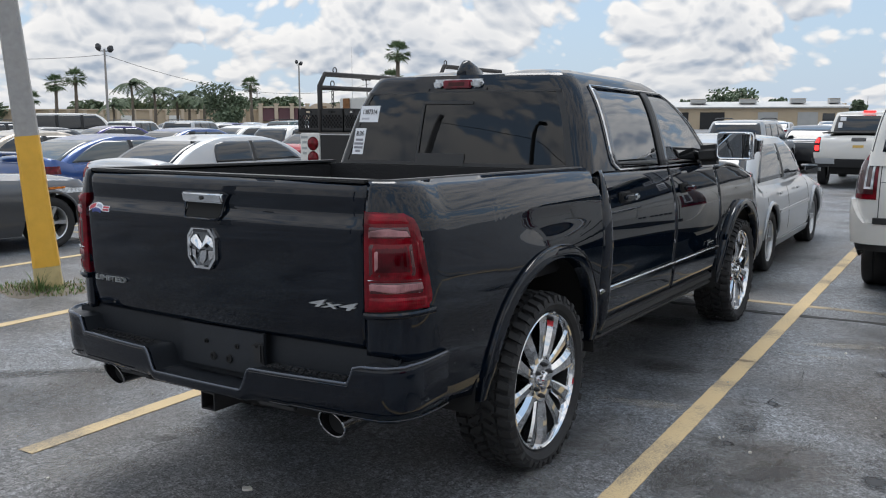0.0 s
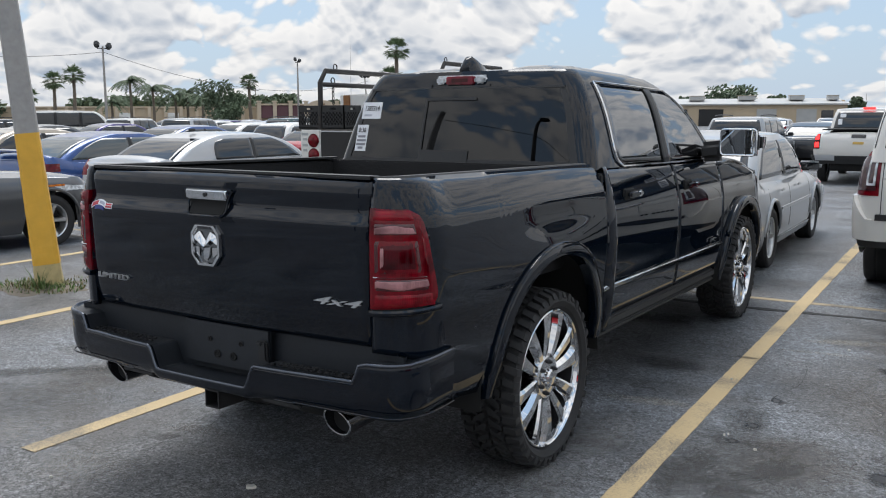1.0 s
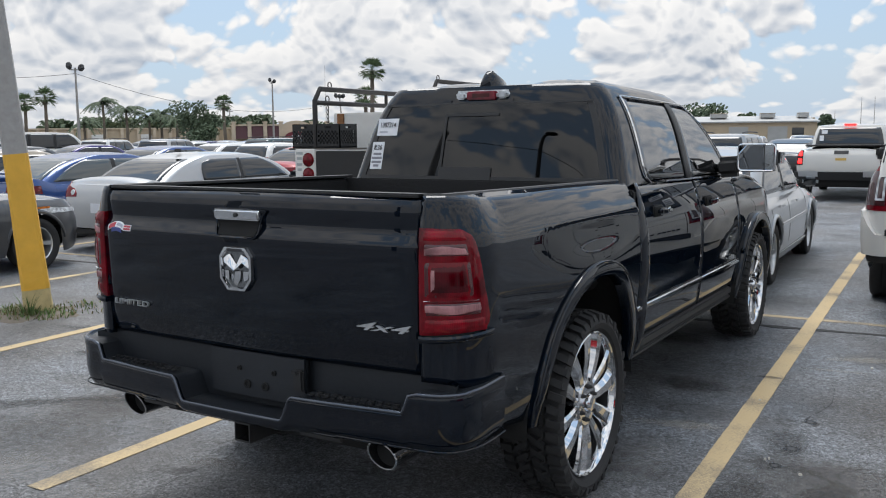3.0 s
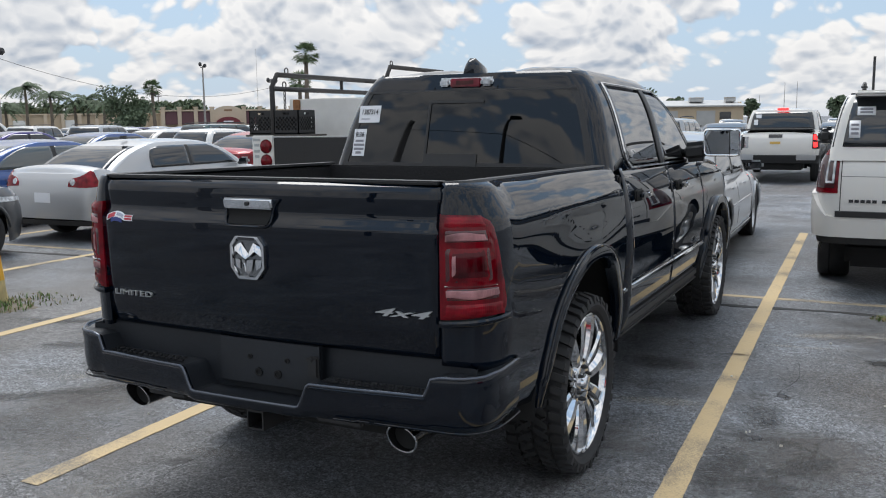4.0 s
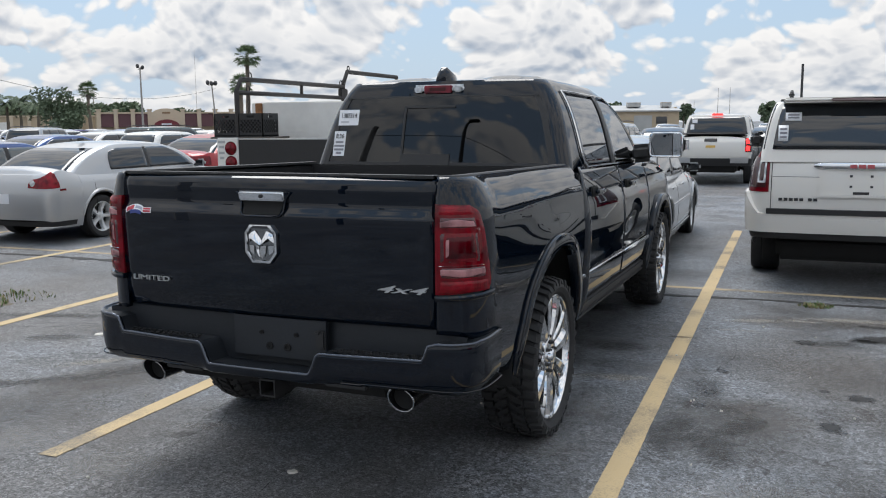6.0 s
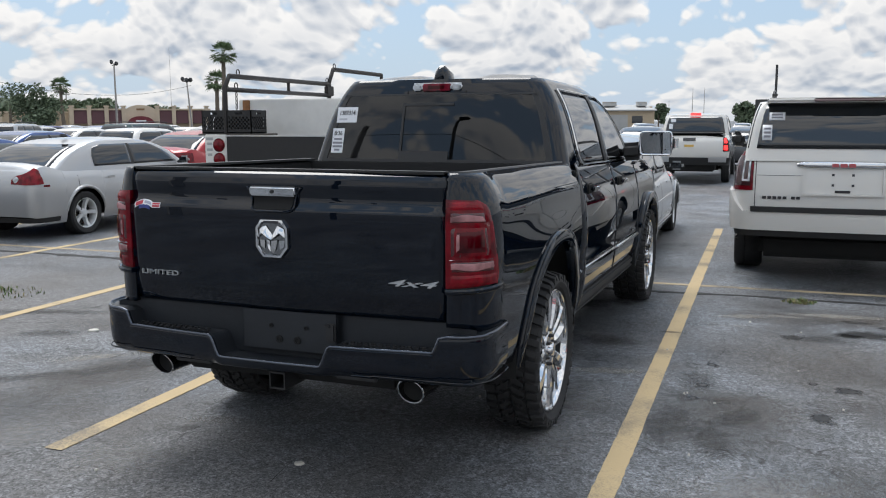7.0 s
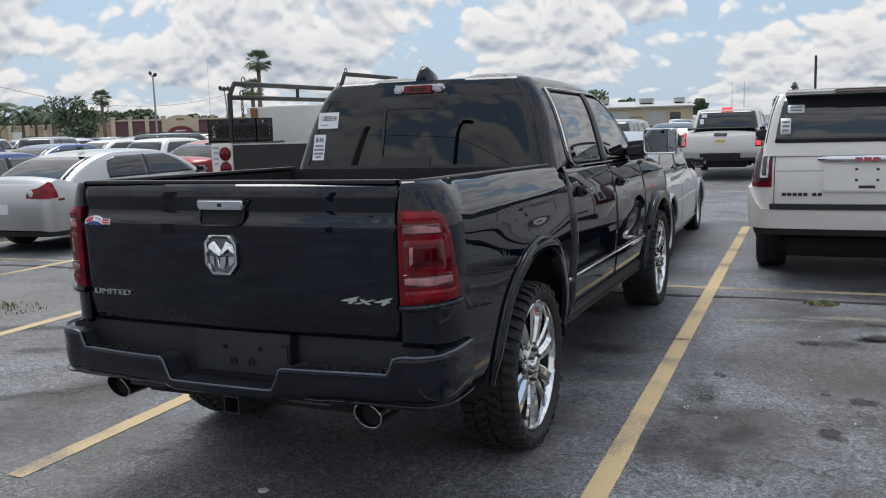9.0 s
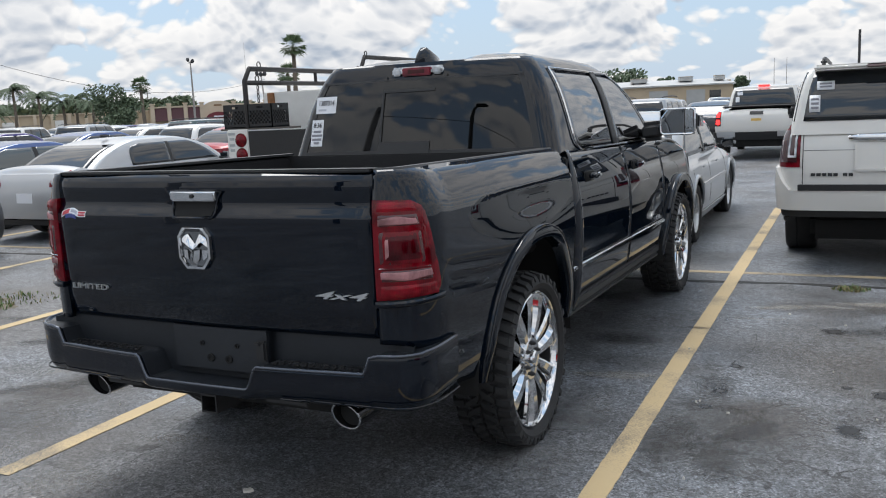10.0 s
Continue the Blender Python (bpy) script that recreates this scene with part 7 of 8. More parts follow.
def stain(x, y, rx, ry, turn, mat, label, layer=0):
    """A thin stain on the ground, a rounded sheet whose edge fades out."""
    v, f = [(0, 0, 0)], []
    for r in (0.5, 1.0):
        v += [(r * math.cos(2 * math.pi * k / 28), r * math.sin(2 * math.pi * k / 28), 0) for k in range(28)]
    f = [(0, 1 + k, 1 + (k + 1) % 28) for k in range(28)] + [(1 + k, 29 + k, 29 + (k + 1) % 28, 1 + (k + 1) % 28) for k in range(28)]
    ob = surf("asphalt_stain", v, f, mat, None, smooth=False)
    ob.matrix_world = pose(x, y, 0.0012 + 0.0003 * layer, 0, 0, turn) @ Matrix.Diagonal((rx, ry, 1, 1))
    tagged(ob, label, "stain", "stains on the asphalt", "structure")


for k, (x, y, rx, ry, turn) in enumerate(((-0.42, 6.25, 0.10, 0.10, 0), (-0.01, 6.43, 0.13, 0.09, 10), (0.12, 6.50, 0.26, 0.17, 0), (0.34, 6.47, 0.12, 0.08, 0), (-0.31, 4.31, 0.08, 0.13, 20),
                                          (-0.13, 4.91, 0.10, 0.09, 0), (-0.33, 5.0, 0.04, 0.04, 0), (0.10, 6.95, 0.14, 0.05, 0), (0.30, 6.80, 0.10, 0.05, 0), (-0.98, 4.75, 0.05, 0.06, 0),
                                          (-1.02, 4.46, 0.05, 0.05, 0), (-0.95, 5.25, 0.04, 0.06, 30))):
    stain(x, y, rx, ry, turn, OIL, "dark soaked oil drip on asphalt", 4)
for k, (x, y, rx, ry, turn) in enumerate(((-0.88, 3.78, 0.13, 0.36, 12), (-0.77, 4.16, 0.13, 0.26, -28), (-0.22, 6.27, 0.24, 0.15, 0), (-4.62, 4.08, 0.80, 0.15, 58), (-5.95, 4.46, 0.34, 0.14, 20),
                                          (-5.30, 3.35, 0.60, 0.12, 40), (-6.5, 5.1, 0.8, 0.13, 15), (-1.95, 8.75, 0.22, 0.26, 0), (-1.02, 4.85, 0.16, 0.30, 10), (-1.10, 3.95, 0.16, 0.42, 0),
                                          (-1.30, 6.11, 0.12, 0.045, 8), (-2.2, 7.0, 0.5, 0.25, 20), (-1.75, 5.7, 0.28, 0.2, 0))):
    stain(x, y, rx, ry, turn, SMEAR, "dark rubbed smear on asphalt", 3 if k != 10 else 16)
for k, (x, y, rx, ry, turn) in enumerate(((-0.95, 4.05, 0.60, 0.85, 0), (-0.2, 3.2, 0.9, 0.6, 20), (-1.75, 6.4, 0.7, 1.7, 0), (-4.9, 2.9, 1.1, 0.5, 35), (-0.5, 2.5, 1.0, 0.8, 0),
                                          (0.3, 8.2, 1.2, 0.5, 0), (-7.2, 3.9, 1.2, 0.5, 20), (-2.8, 9.2, 1.0, 0.8, 0))):
    stain(x, y, rx, ry, turn, GRIME, "broad thin grime on asphalt", 0)
for k, (x, y, rx, ry, turn) in enumerate(((-0.25, 5.6, 0.85, 1.3, 10), (-0.55, 6.95, 0.55, 0.35, 0), (0.2, 7.05, 0.8, 0.35, 0), (-0.6, 4.4, 0.5, 0.5, 0), (-4.7, 3.7, 0.7, 0.4, 50), (-5.6, 4.9, 0.9, 0.3, 20), (0.15, 4.6, 0.6, 0.5, 0))):
    stain(x, y, rx, ry, turn, RUSTY, "thin brown dirt washed over asphalt", 1)
for k, (x, y, rx, ry, turn) in enumerate(((-0.80, 6.90, 0.30, 0.10, 18), (-0.93, 6.50, 0.36, 0.025, 6), (-0.05, 7.15, 0.5, 0.10, 5), (-0.45, 7.0, 0.25, 0.05, -6), (-1.60, 4.87, 0.32, 0.10, 10), (-5.1, 4.0, 0.4, 0.10, 40))):
    stain(x, y, rx, ry, turn, CHALK, "pale scraped patch of asphalt", 2)
for k, (x, y, rx, ry, turn) in enumerate(((-3.52, 3.16, 0.28, 0.09, 10), (-3.62, 2.52, 0.42, 0.28, 10), (-1.62, 4.2, 0.20, 0.5, 0), (-1.66, 3.5, 0.25, 0.4, 0), (-4.4, 2.6, 0.4, 0.25, 20), (-0.6, 3.0, 0.7, 0.5, 0), (-2.9, 1.9, 0.6, 0.4, 10), (-1.7, 2.3, 0.35, 0.5, 0))):
    stain(x, y, rx, ry, turn, GRIT, "bare pale grit in worn asphalt", 2)


def short_crack(points, width, label):
    """A hairline crack through given points, wandering a little."""
    v, f, pts = [], [], []
    for (x0, y0), (x1, y1) in zip(points, points[1:]):
        n = max(2, int(math.hypot(x1 - x0, y1 - y0) / 0.03))
        pts += [(lerp(x0, x1, k / n), lerp(y0, y1, k / n)) for k in range(n)]
    for k, (x, y) in enumerate(pts):
        dx, dy = 0.03 * noise.noise(Vector((x * 6, y * 6, 1))), 0.03 * noise.noise(Vector((x * 6, y * 6, 5)))
        w = width * (0.4 + 1.3 * abs(noise.noise(Vector((x * 14, y * 14, 8))))) * min(1, k / 4 + 0.1, (len(pts) - 1 - k) / 4 + 0.1)
        v += [(x + dx - w, y + dy, 0.0045), (x + dx + w, y + dy, 0.0045)]
    f = [(2 * k, 2 * k + 1, 2 * k + 3, 2 * k + 2) for k in range(len(pts) - 1)]
    tagged(surf("hairline_crack", v, f, TAR, None, smooth=False), label, "crack", "hairline cracks", "structure")


for pts in (((-3.49, 2.70), (-3.53, 3.0), (-3.50, 3.25), (-3.62, 3.5)), ((-5.6, 3.0), (-5.2, 3.3), (-5.0, 3.9), (-4.9, 4.3)), ((-6.6, 4.2), (-6.0, 4.0), (-5.4, 4.15)), ((-4.9, 4.3), (-4.5, 5.0), (-4.6, 5.6)),
            ((-0.98, 5.2), (-0.90, 5.7), (-0.93, 6.2)), ((-1.05, 5.0), (-0.4, 5.15), (0.3, 5.1)), ((-1.75, 4.9), (-1.4, 4.95)), ((-0.95, 8.45), (-0.85, 8.8), (-0.98, 9.0)), ((-3.0, 2.1), (-2.75, 2.5), (-2.8, 2.8))):
    short_crack(pts, 0.0026, "hairline crack in old asphalt")


def litter(x, y, r, seed, label):
    rng = random.Random(seed)
    ring = [(r * rng.uniform(0.75, 1.1) * math.cos(a), r * 0.8 * rng.uniform(0.75, 1.1) * math.sin(a)) for a in np.linspace(0, 2 * math.pi, 12)[:-1]]
    n = len(ring)
    v = [(px, py, 0.0) for px, py in ring] + [(px * 0.9, py * 0.9, 0.008 + rng.uniform(0, 0.004)) for px, py in ring]
    f = [tuple(range(n, 2 * n))] + [(k, (k + 1) % n, n + (k + 1) % n, n + k) for k in range(n)]
    ob = surf("litter", v, f, LEAF, None, smooth=False)
    ob.matrix_world = pose(x, y, 0.002)
    tagged(ob, label, "litter", "litter on the asphalt")


litter(-2.74, 2.75, 0.028, 1, "flattened pale bottle cap on the asphalt")
litter(-5.67, 4.64, 0.050, 2, "crumpled scrap of white paper on the asphalt")
rng = random.Random(77)
for k in range(26):
    litter(rng.uniform(-5.2, 0.1), rng.uniform(1.9, 6.8), rng.uniform(0.005, 0.010), 10 + k, "small pale pebble on the asphalt")


# ---- rows of parked cars further off ----
def row_car(b, d, heading, colour, label, style="saloon", **kw):
    x, y = bearing(b, d)
    if style == "saloon":
        return car(label, "car", x, y, heading, colour, name="saloon_car", plate=False, **kw)[0]
    if style == "suv":
        return car(label, "suv", x, y, heading, colour, L=4.7, W=1.87, H=1.64, wb=2.8, ro=0.95, belt=1.03, tail=1.07, nose=0.95, floor_h=0.28,
                   cab=((-0.85, -0.62), (2.5, 1.75)), roof_in=0.24, tyre_r=0.36, name="sport_utility_vehicle", plate=False,
                   panes=((-0.7, 0.05), (0.12, 1.0), (1.07, 2.4)), rails=True, **kw)[0]
    if style == "van":
        return car(label, "van", x, y, heading, colour, L=5.3, W=2.0, H=2.05, wb=3.3, ro=1.0, belt=1.15, tail=1.2, nose=1.05, floor_h=0.3,
                   cab=((-0.95, -0.85), (3.6, 2.7)), roof_in=0.18, tyre_r=0.36, name="van", plate=False, panes=((-0.7, 0.5), (0.6, 1.8), (1.9, 3.4)), **kw)[0]
    return car(label, "car", x, y, heading, colour, L=4.2, W=1.78, H=1.50, wb=2.6, ro=0.75, belt=0.95, tail=1.0, nose=0.82,
               cab=((-0.68, -0.25), (2.15, 1.3)), name="hatchback_car", plate=False, tail_lamp=(0.72, 0.15, 0.85, 1.06), **kw)[0]


suv_a = row_car(51.3, 49, 24, WHITE_PAINT, "white sport utility vehicle in a row of parked cars", "suv")
suv_b = row_car(47.9, 43, 22, SILVER_LIGHT, "grey estate-like sport utility vehicle in a row of parked cars", "suv")
sal_blue = row_car(49.3, 24.9, 0, BLUE_PAINT, "dull blue saloon behind the silver saloon")
sal_white = row_car(45.2, 35.5, 0, WHITE_PAINT, "white saloon in a row of parked cars")
hat_white = row_car(42.0, 28.3, 0, WHITE_PAINT, "white hatchback with red tail lamps", "hatch")
suv_teal = row_car(41.4, 38.3, -4, TEAL_PAINT, "dark green sport utility vehicle in a row of parked cars", "suv")
sal_silver = row_car(43.3, 46.0, 0, SILVER_LIGHT, "light silver saloon in a row of parked cars")
sal_red = row_car(39.9, 18.6, -4, RED_PAINT, "bright red saloon beside the work truck", tail=1.13, belt=1.04, H=1.50)
sal_white2 = row_car(38.6, 40, -6, WHITE_PAINT, "white saloon further down the row")
suv_silver2 = row_car(12.9, 27, 0, SILVER_PAINT, "silver sport utility vehicle with roof rails", "suv")
sal_dark = row_car(9.0, 31, 0, DARK_PAINT, "dark saloon behind the white pickup")
sal_dark2 = row_car(2.4, 31, 0, GREY_PAINT, "dark grey saloon beyond the white pickup")
van_white = row_car(56.0, 52, -20, WHITE_PAINT, "white van far across the car park", "van")
sal_violet = row_car(53.2, 37, -10, PURPLE_PAINT, "violet saloon in a row of parked cars")
sal_grey = row_car(57.5, 30, 0, GREY_PAINT, "grey saloon in a row of parked cars")
suv_dark = row_car(60, 34, 0, DARK_PAINT, "black sport utility vehicle in a row of parked cars", "suv")
protos = (sal_white, sal_silver, sal_red, sal_dark, sal_white2, hat_white, sal_grey, sal_silver, sal_white, sal_blue, sal_violet)
rng = random.Random(11)
for d, gap, lo, hi in ((56, 3.0, 31, 66), (68, 3.1, 4, 68), (82, 3.3, 2, 66)):
    b = lo
    while b < hi:
        if not (16 < b < 31):
            src = protos[rng.randrange(len(protos))]
            x, y = bearing(b + rng.uniform(-0.2, 0.2), d + rng.uniform(-1.0, 1.0))
            cp = copy_thing(src, pose(x, y, 0, 0, 0, rng.choice((0, 0, 180)) + rng.uniform(-3, 3)))
            tagged(cp, src["label"].split(" in a row")[0].split(" beside")[0].split(" far")[0].split(" further")[0].split(" behind")[0].split(" with")[0] + " far across the car park", group="far parked cars")
        b += math.degrees(gap / d) * rng.uniform(1.0, 1.5)
def white_pillar(b, d):
    """A waist-high white pillar with a pointed finial."""
    x, y = bearing(b, d)
    ob = thing("ornamental_pillar", pose(x, y, 0), "white pointed ornamental pillar among the parked cars", "pillar", "white pillars by the wall")
    v, f = lathe_points([(0.30, 0.0), (0.30, 0.12), (0.24, 0.16), (0.24, 1.34), (0.32, 1.40), (0.32, 1.47), (0.20, 1.54)], 16)
    surf("shaft", v, f, WHITE_PAINT, ob)
    v, f = lathe_points([(0.20, 1.54), (0.09, 1.62), (0.08, 1.68), (0.16, 1.80), (0.13, 1.90), (0.05, 2.00), (0.001, 2.08)], 16)
    surf("finial", v, f, WHITE_PAINT, ob)


white_pillar(43.13, 84)
white_pillar(38.05, 84)
# cars across the aisle, seen in the mirrors of the black paint
for (x, y, h, col, lab) in ((5.2, 4.4, -90, WHITE_PAINT, "white saloon across the aisle"), (5.2, 1.2, -90, RED_PAINT, "red saloon across the aisle"),
                            (5.4, -2.2, -90, SILVER_PAINT, "silver saloon across the aisle")):
    car(lab + " facing the bays", "car", x, y, h, col, name="saloon_car", plate=False)


# ---- buildings ----
STUCCO = plain("beige stucco", (0.50, 0.40, 0.28), 0.85, 0, 0.10, 0.6, 0.05, dirt=0.2)
STUCCO_PALE = plain("pale stucco trim", (0.58, 0.48, 0.36), 0.85, 0, 0.08, 1.0)
MAROON = plain("maroon awning metal", (0.085, 0.028, 0.034), 0.55, 0, 0.12, 2.0)
ROOF_METAL = plain("grey metal roof", (0.42, 0.42, 0.41), 0.5, 0.2, 0.1, 1.0)
DARK_OPEN = plain("dark doorway", (0.015, 0.015, 0.016), 0.6, 0, 0.2, 2.0)


def market_hall():
    """Long beige building with a maroon arcaded front."""
    bx, by = bearing(39.3, 182)
    ob = thing("market_building", pose(bx, by, 0, 0, 0, 39.3), "long beige stucco building with maroon awnings between pilasters", "building")
    part("wall", box((0, 8, 2.05), (26, 16, 4.1), 0.05), STUCCO, ob)
    part("parapet", box((0, -0.1, 4.2), (26.4, 0.6, 0.30), 0.04), STUCCO_PALE, ob)
    for k in range(9):
        x = -12.4 + k * 3.1
        if abs(x) < 2.0:
            continue
        pil = part("pilaster", box((x, -0.35, 2.35), (0.75, 0.7, 4.7), 0.05), STUCCO_PALE, ob)
        part("pilaster_cap", box((x, -0.35, 4.78), (1.05, 0.95, 0.28), 0.05), STUCCO_PALE, pil)
    for k in range(8):
        x = -10.85 + k * 3.1
        if abs(x) < 2.0:
            continue
        v = [(x - 1.15, -0.2, 4.0), (x + 1.15, -0.2, 4.0), (x + 1.15, -0.8, 1.5), (x - 1.15, -0.8, 1.5), (x - 1.15, -0.1, 1.5), (x + 1.15, -0.1, 1.5)]
        surf("awning", v, [(0, 1, 2, 3), (0, 3, 4), (1, 5, 2), (3, 2, 5, 4)], MAROON, ob, smooth=False)
    v, f = [], []
    n = 20
    for i in range(n + 1):
        a = math.pi * i / n
        x, z = -2.9 * math.cos(a), 3.7 + 1.35 * math.sin(a)
        v += [(x, -0.6, z), (x, 0.6, z), (x, -0.6, 1.8), (x, 0.6, 1.8)]
    for i in range(n):
        k = i * 4
        f += [(k, k + 4, k + 5, k + 1), (k, k + 2, k + 6, k + 4), (k + 1, k + 5, k + 7, k + 3)]
    gate = surf("arched_gable", v, f, STUCCO_PALE, ob)
    part("sign_bar", box((0, -0.65, 4.2), (1.5, 0.06, 0.35), 0.02), plain("brown sign", (0.25, 0.15, 0.08), 0.6), gate)
    v, f = [], []
    for i in range(n + 1):
        a = math.pi * i / n
        v += [(-2.4 * math.cos(a), -2.0, 1.6 + 1.3 * math.sin(a)), (-2.4 * math.cos(a), -0.5, 1.6 + 1.3 * math.sin(a)), (-2.4 * math.cos(a), -2.0, 1.55)]
    for i in range(n):
        k = i * 3
        f += [(k, k + 3, k + 4, k + 1), (k, k + 2, k + 5, k + 3)]
    surf("porch_hood", v, f, plain("dark red hood", (0.16, 0.02, 0.03), 0.5), ob)
    part("sign_bar", box((0, -2.05, 2.0), (1.9, 0.05, 0.25), 0.02), PAPER, ob)
    wx, wy = bearing(54.0, 190)
    ob = thing("warehouse", pose(wx, wy, 0, 0, 0, 50), "long low beige wall with a stepped parapet", "building")
    part("wall", box((0, 5, 1.85), (86, 10, 3.7), 0.05), STUCCO, ob)
    part("parapet", box((0, -0.1, 3.75), (86, 0.5, 0.25), 0.04), STUCCO_PALE, ob)
    for k in range(28):
        part("pier", box((-42 + k * 3.1, -0.2, 1.9), (0.6, 0.5, 3.8), 0.03), STUCCO_PALE, ob)
        if k % 3 == 1:
            part("shutter", box((-40.5 + k * 3.1, -0.05, 1.3), (2.2, 0.14, 2.6), 0.02), WHITE_STEEL, ob)


def metal_shed():
    bx, by = bearing(12.0, 150)
    ob = thing("metal_shed", pose(bx, by, 0, 0, 0, 20), "beige metal building with a shallow grey roof", "building")
    L, D, H = 27.0, 14.0, 3.55
    part("wall", box((0, D / 2, H / 2), (L, D, H), 0.02), STUCCO, ob)
    v = [(-L / 2 - 0.3, -0.5, H), (L / 2 + 0.3, -0.5, H), (L / 2 + 0.3, D / 2, H + 0.95), (-L / 2 - 0.3, D / 2, H + 0.95), (L / 2 + 0.3, D + 0.5, H), (-L / 2 - 0.3, D + 0.5, H)]
    v += [(x, y, z - 0.22) for x, y, z in v]
    surf("roof", v, [(0, 1, 2, 3), (3, 2, 4, 5), (6, 9, 8, 7), (9, 11, 10, 8), (0, 6, 7, 1), (1, 7, 8, 2), (2, 8, 10, 4), (4, 10, 11, 5), (5, 11, 9, 3), (3, 9, 6, 0)], ROOF_METAL, ob, smooth=False)
    part("gable", box((L / 2 - 0.05, D / 2, H + 0.25), (0.3, D * 0.7, 0.6), 0.02), STUCCO_PALE, ob)
    for x, w in ((-11.8, 2.2), (-7.0, 3.8), (1.5, 3.0), (7.5, 3.0)):
        part("door_opening", box((x, 0.02, 1.35), (w, 0.2, 2.7), 0.02), DARK_OPEN if x < 0 else ROOF_METAL, ob)
    part("window", box((10.6, 0.0, 1.9), (1.8, 0.16, 1.2), 0.02), CAR_GLASS, ob)
    for x, w in ((-9, 2.4), (-1.2, 2.6), (6.5, 2.2), (12.0, 1.6)):
        unit = part("roof_unit", box((x, 3.5, H + 0.95), (w, 1.6, 0.7), 0.05), ROOF_METAL, ob)
        part("unit_cap", box((x, 3.5, H + 1.33), (w * 1.05, 1.7, 0.06), 0.02), STUCCO_PALE, unit)


market_hall()
metal_shed()


# ---- lamps, masts and wires ----
POLE = plain("weathered pole", (0.34, 0.32, 0.30), 0.8, 0, 0.15, 3)
LAMP_HEAD = plain("dark lamp housing", (0.05, 0.05, 0.052), 0.5, 0.3, 0.1)


def flood_pole(b, d, h, heads, label, lean=0.0, size=1.0, arm=0.7):
    x, y = bearing(b, d)
    ob = thing("flood_lamp", pose(x, y, 0, 0, lean, b), label, "lamp", "flood lamps")
    tube("pole", [(0, 0, 0), (0, 0, h * 0.5), (0, 0, h)], [0.20, 0.16, 0.11], POLE, ob, 10)
    tube("cross_arm", [(-arm, 0, h - 0.25), (arm, 0, h - 0.25)], 0.06, LAMP_HEAD, ob)
    for k in range(heads):
        xx = lerp(-arm, arm, k / max(1, heads - 1))
        part("lamp_head", box((xx, -0.2, h + (0.22 if xx < 0 else 0.0)), (0.58 * size, 0.75 * size, 0.72 * size), 0.12 * size, pose(0, 0, 0, -25, 0, 25 if xx > 0 else -15), 3), LAMP_HEAD, ob, smooth=True)


flood_pole(52.3, 120, 10.5, 2, "tall pole with two flood lamps")
flood_pole(40.75, 150, 10.9, 2, "tall thin pole with two small flood lamps", 0, 0.75, 0.36)
flood_pole(36.3, 175, 9.6, 3, "leaning pole with three flood lamps", -4)
flood_pole(43.4, 210, 8.0, 1, "distant lamp pole with one head")


def mast(b, d, h, r, label):
    x, y = bearing(b, d)
    ob = tube("mast", [(x, y, 0), (x, y, h * 0.6), (x, y, h)], [r, r * 0.7, r * 0.4], POLE, None, 6)
    tagged(ob, label, "mast", "thin masts")


mast(37.4, 230, 20.0, 0.055, "thin pale radio mast")
mast(4.6, 220, 9.5, 0.10, "thin pole beyond the cars")
mast(3.9, 220, 9.5, 0.10, "thin pole beyond the cars")
mast(6.0, 240, 7.0, 0.10, "thin pole beyond the cars")
px, py = bearing(0.2, 62)
pole = thing("sign_pole", pose(px, py, 0), "dark pole with a square sign panel", "sign")
tube("pole", [(0, 0, 0), (0, 0, 5.3)], 0.08, LAMP_HEAD, pole)
part("sign_panel", box((-0.6, 0, 2.6), (1.3, 0.12, 0.9), 0.03), LAMP_HEAD, pole)


def wire(p, q, sag, label, r=0.03):
    p, q = Vector(p), Vector(q)
    pts = [p.lerp(q, t) - Vector((0, 0, sag * 4 * t * (1 - t))) for t in np.linspace(0, 1, 17)]
    tagged(tube("overhead_wire", pts, r, LAMP_HEAD, None, 5), label, "wire", "overhead wires")


ax, ay = bearing(52.3, 120)
wire((ax, ay, 9.8), (*bearing(62.5, 118), 9.2), 0.6, "dark overhead wire from the lamp pole")
wire((ax, ay, 9.8), (*bearing(36.3, 175), 8.6), 3.2, "dark overhead wire between lamp poles")
# poles and wires behind the walk, which the rear glass mirrors
def street_lamp(x, y, h, turn, label):
    ob = thing("street_lamp", pose(x, y, 0, 0, 0, turn), label, "lamp")
    pts = [(0, -0.10, 0), (0, 0, h - 1.6), (0, 0.05, h - 0.6), (0, 0.14, h - 0.2), (0, 0.30, h)]
    tube("pole", pts, [0.10, 0.09, 0.085, 0.07, 0.05], LAMP_HEAD, ob, 10)
    part("lamp_head", box((0, 0.52, h + 0.02), (0.30, 0.62, 0.15), 0.07, segs=3), LAMP_HEAD, ob, smooth=True)


street_lamp(-7.76, -8.6, 9.9, -80, "dark curved street lamp behind the bays")


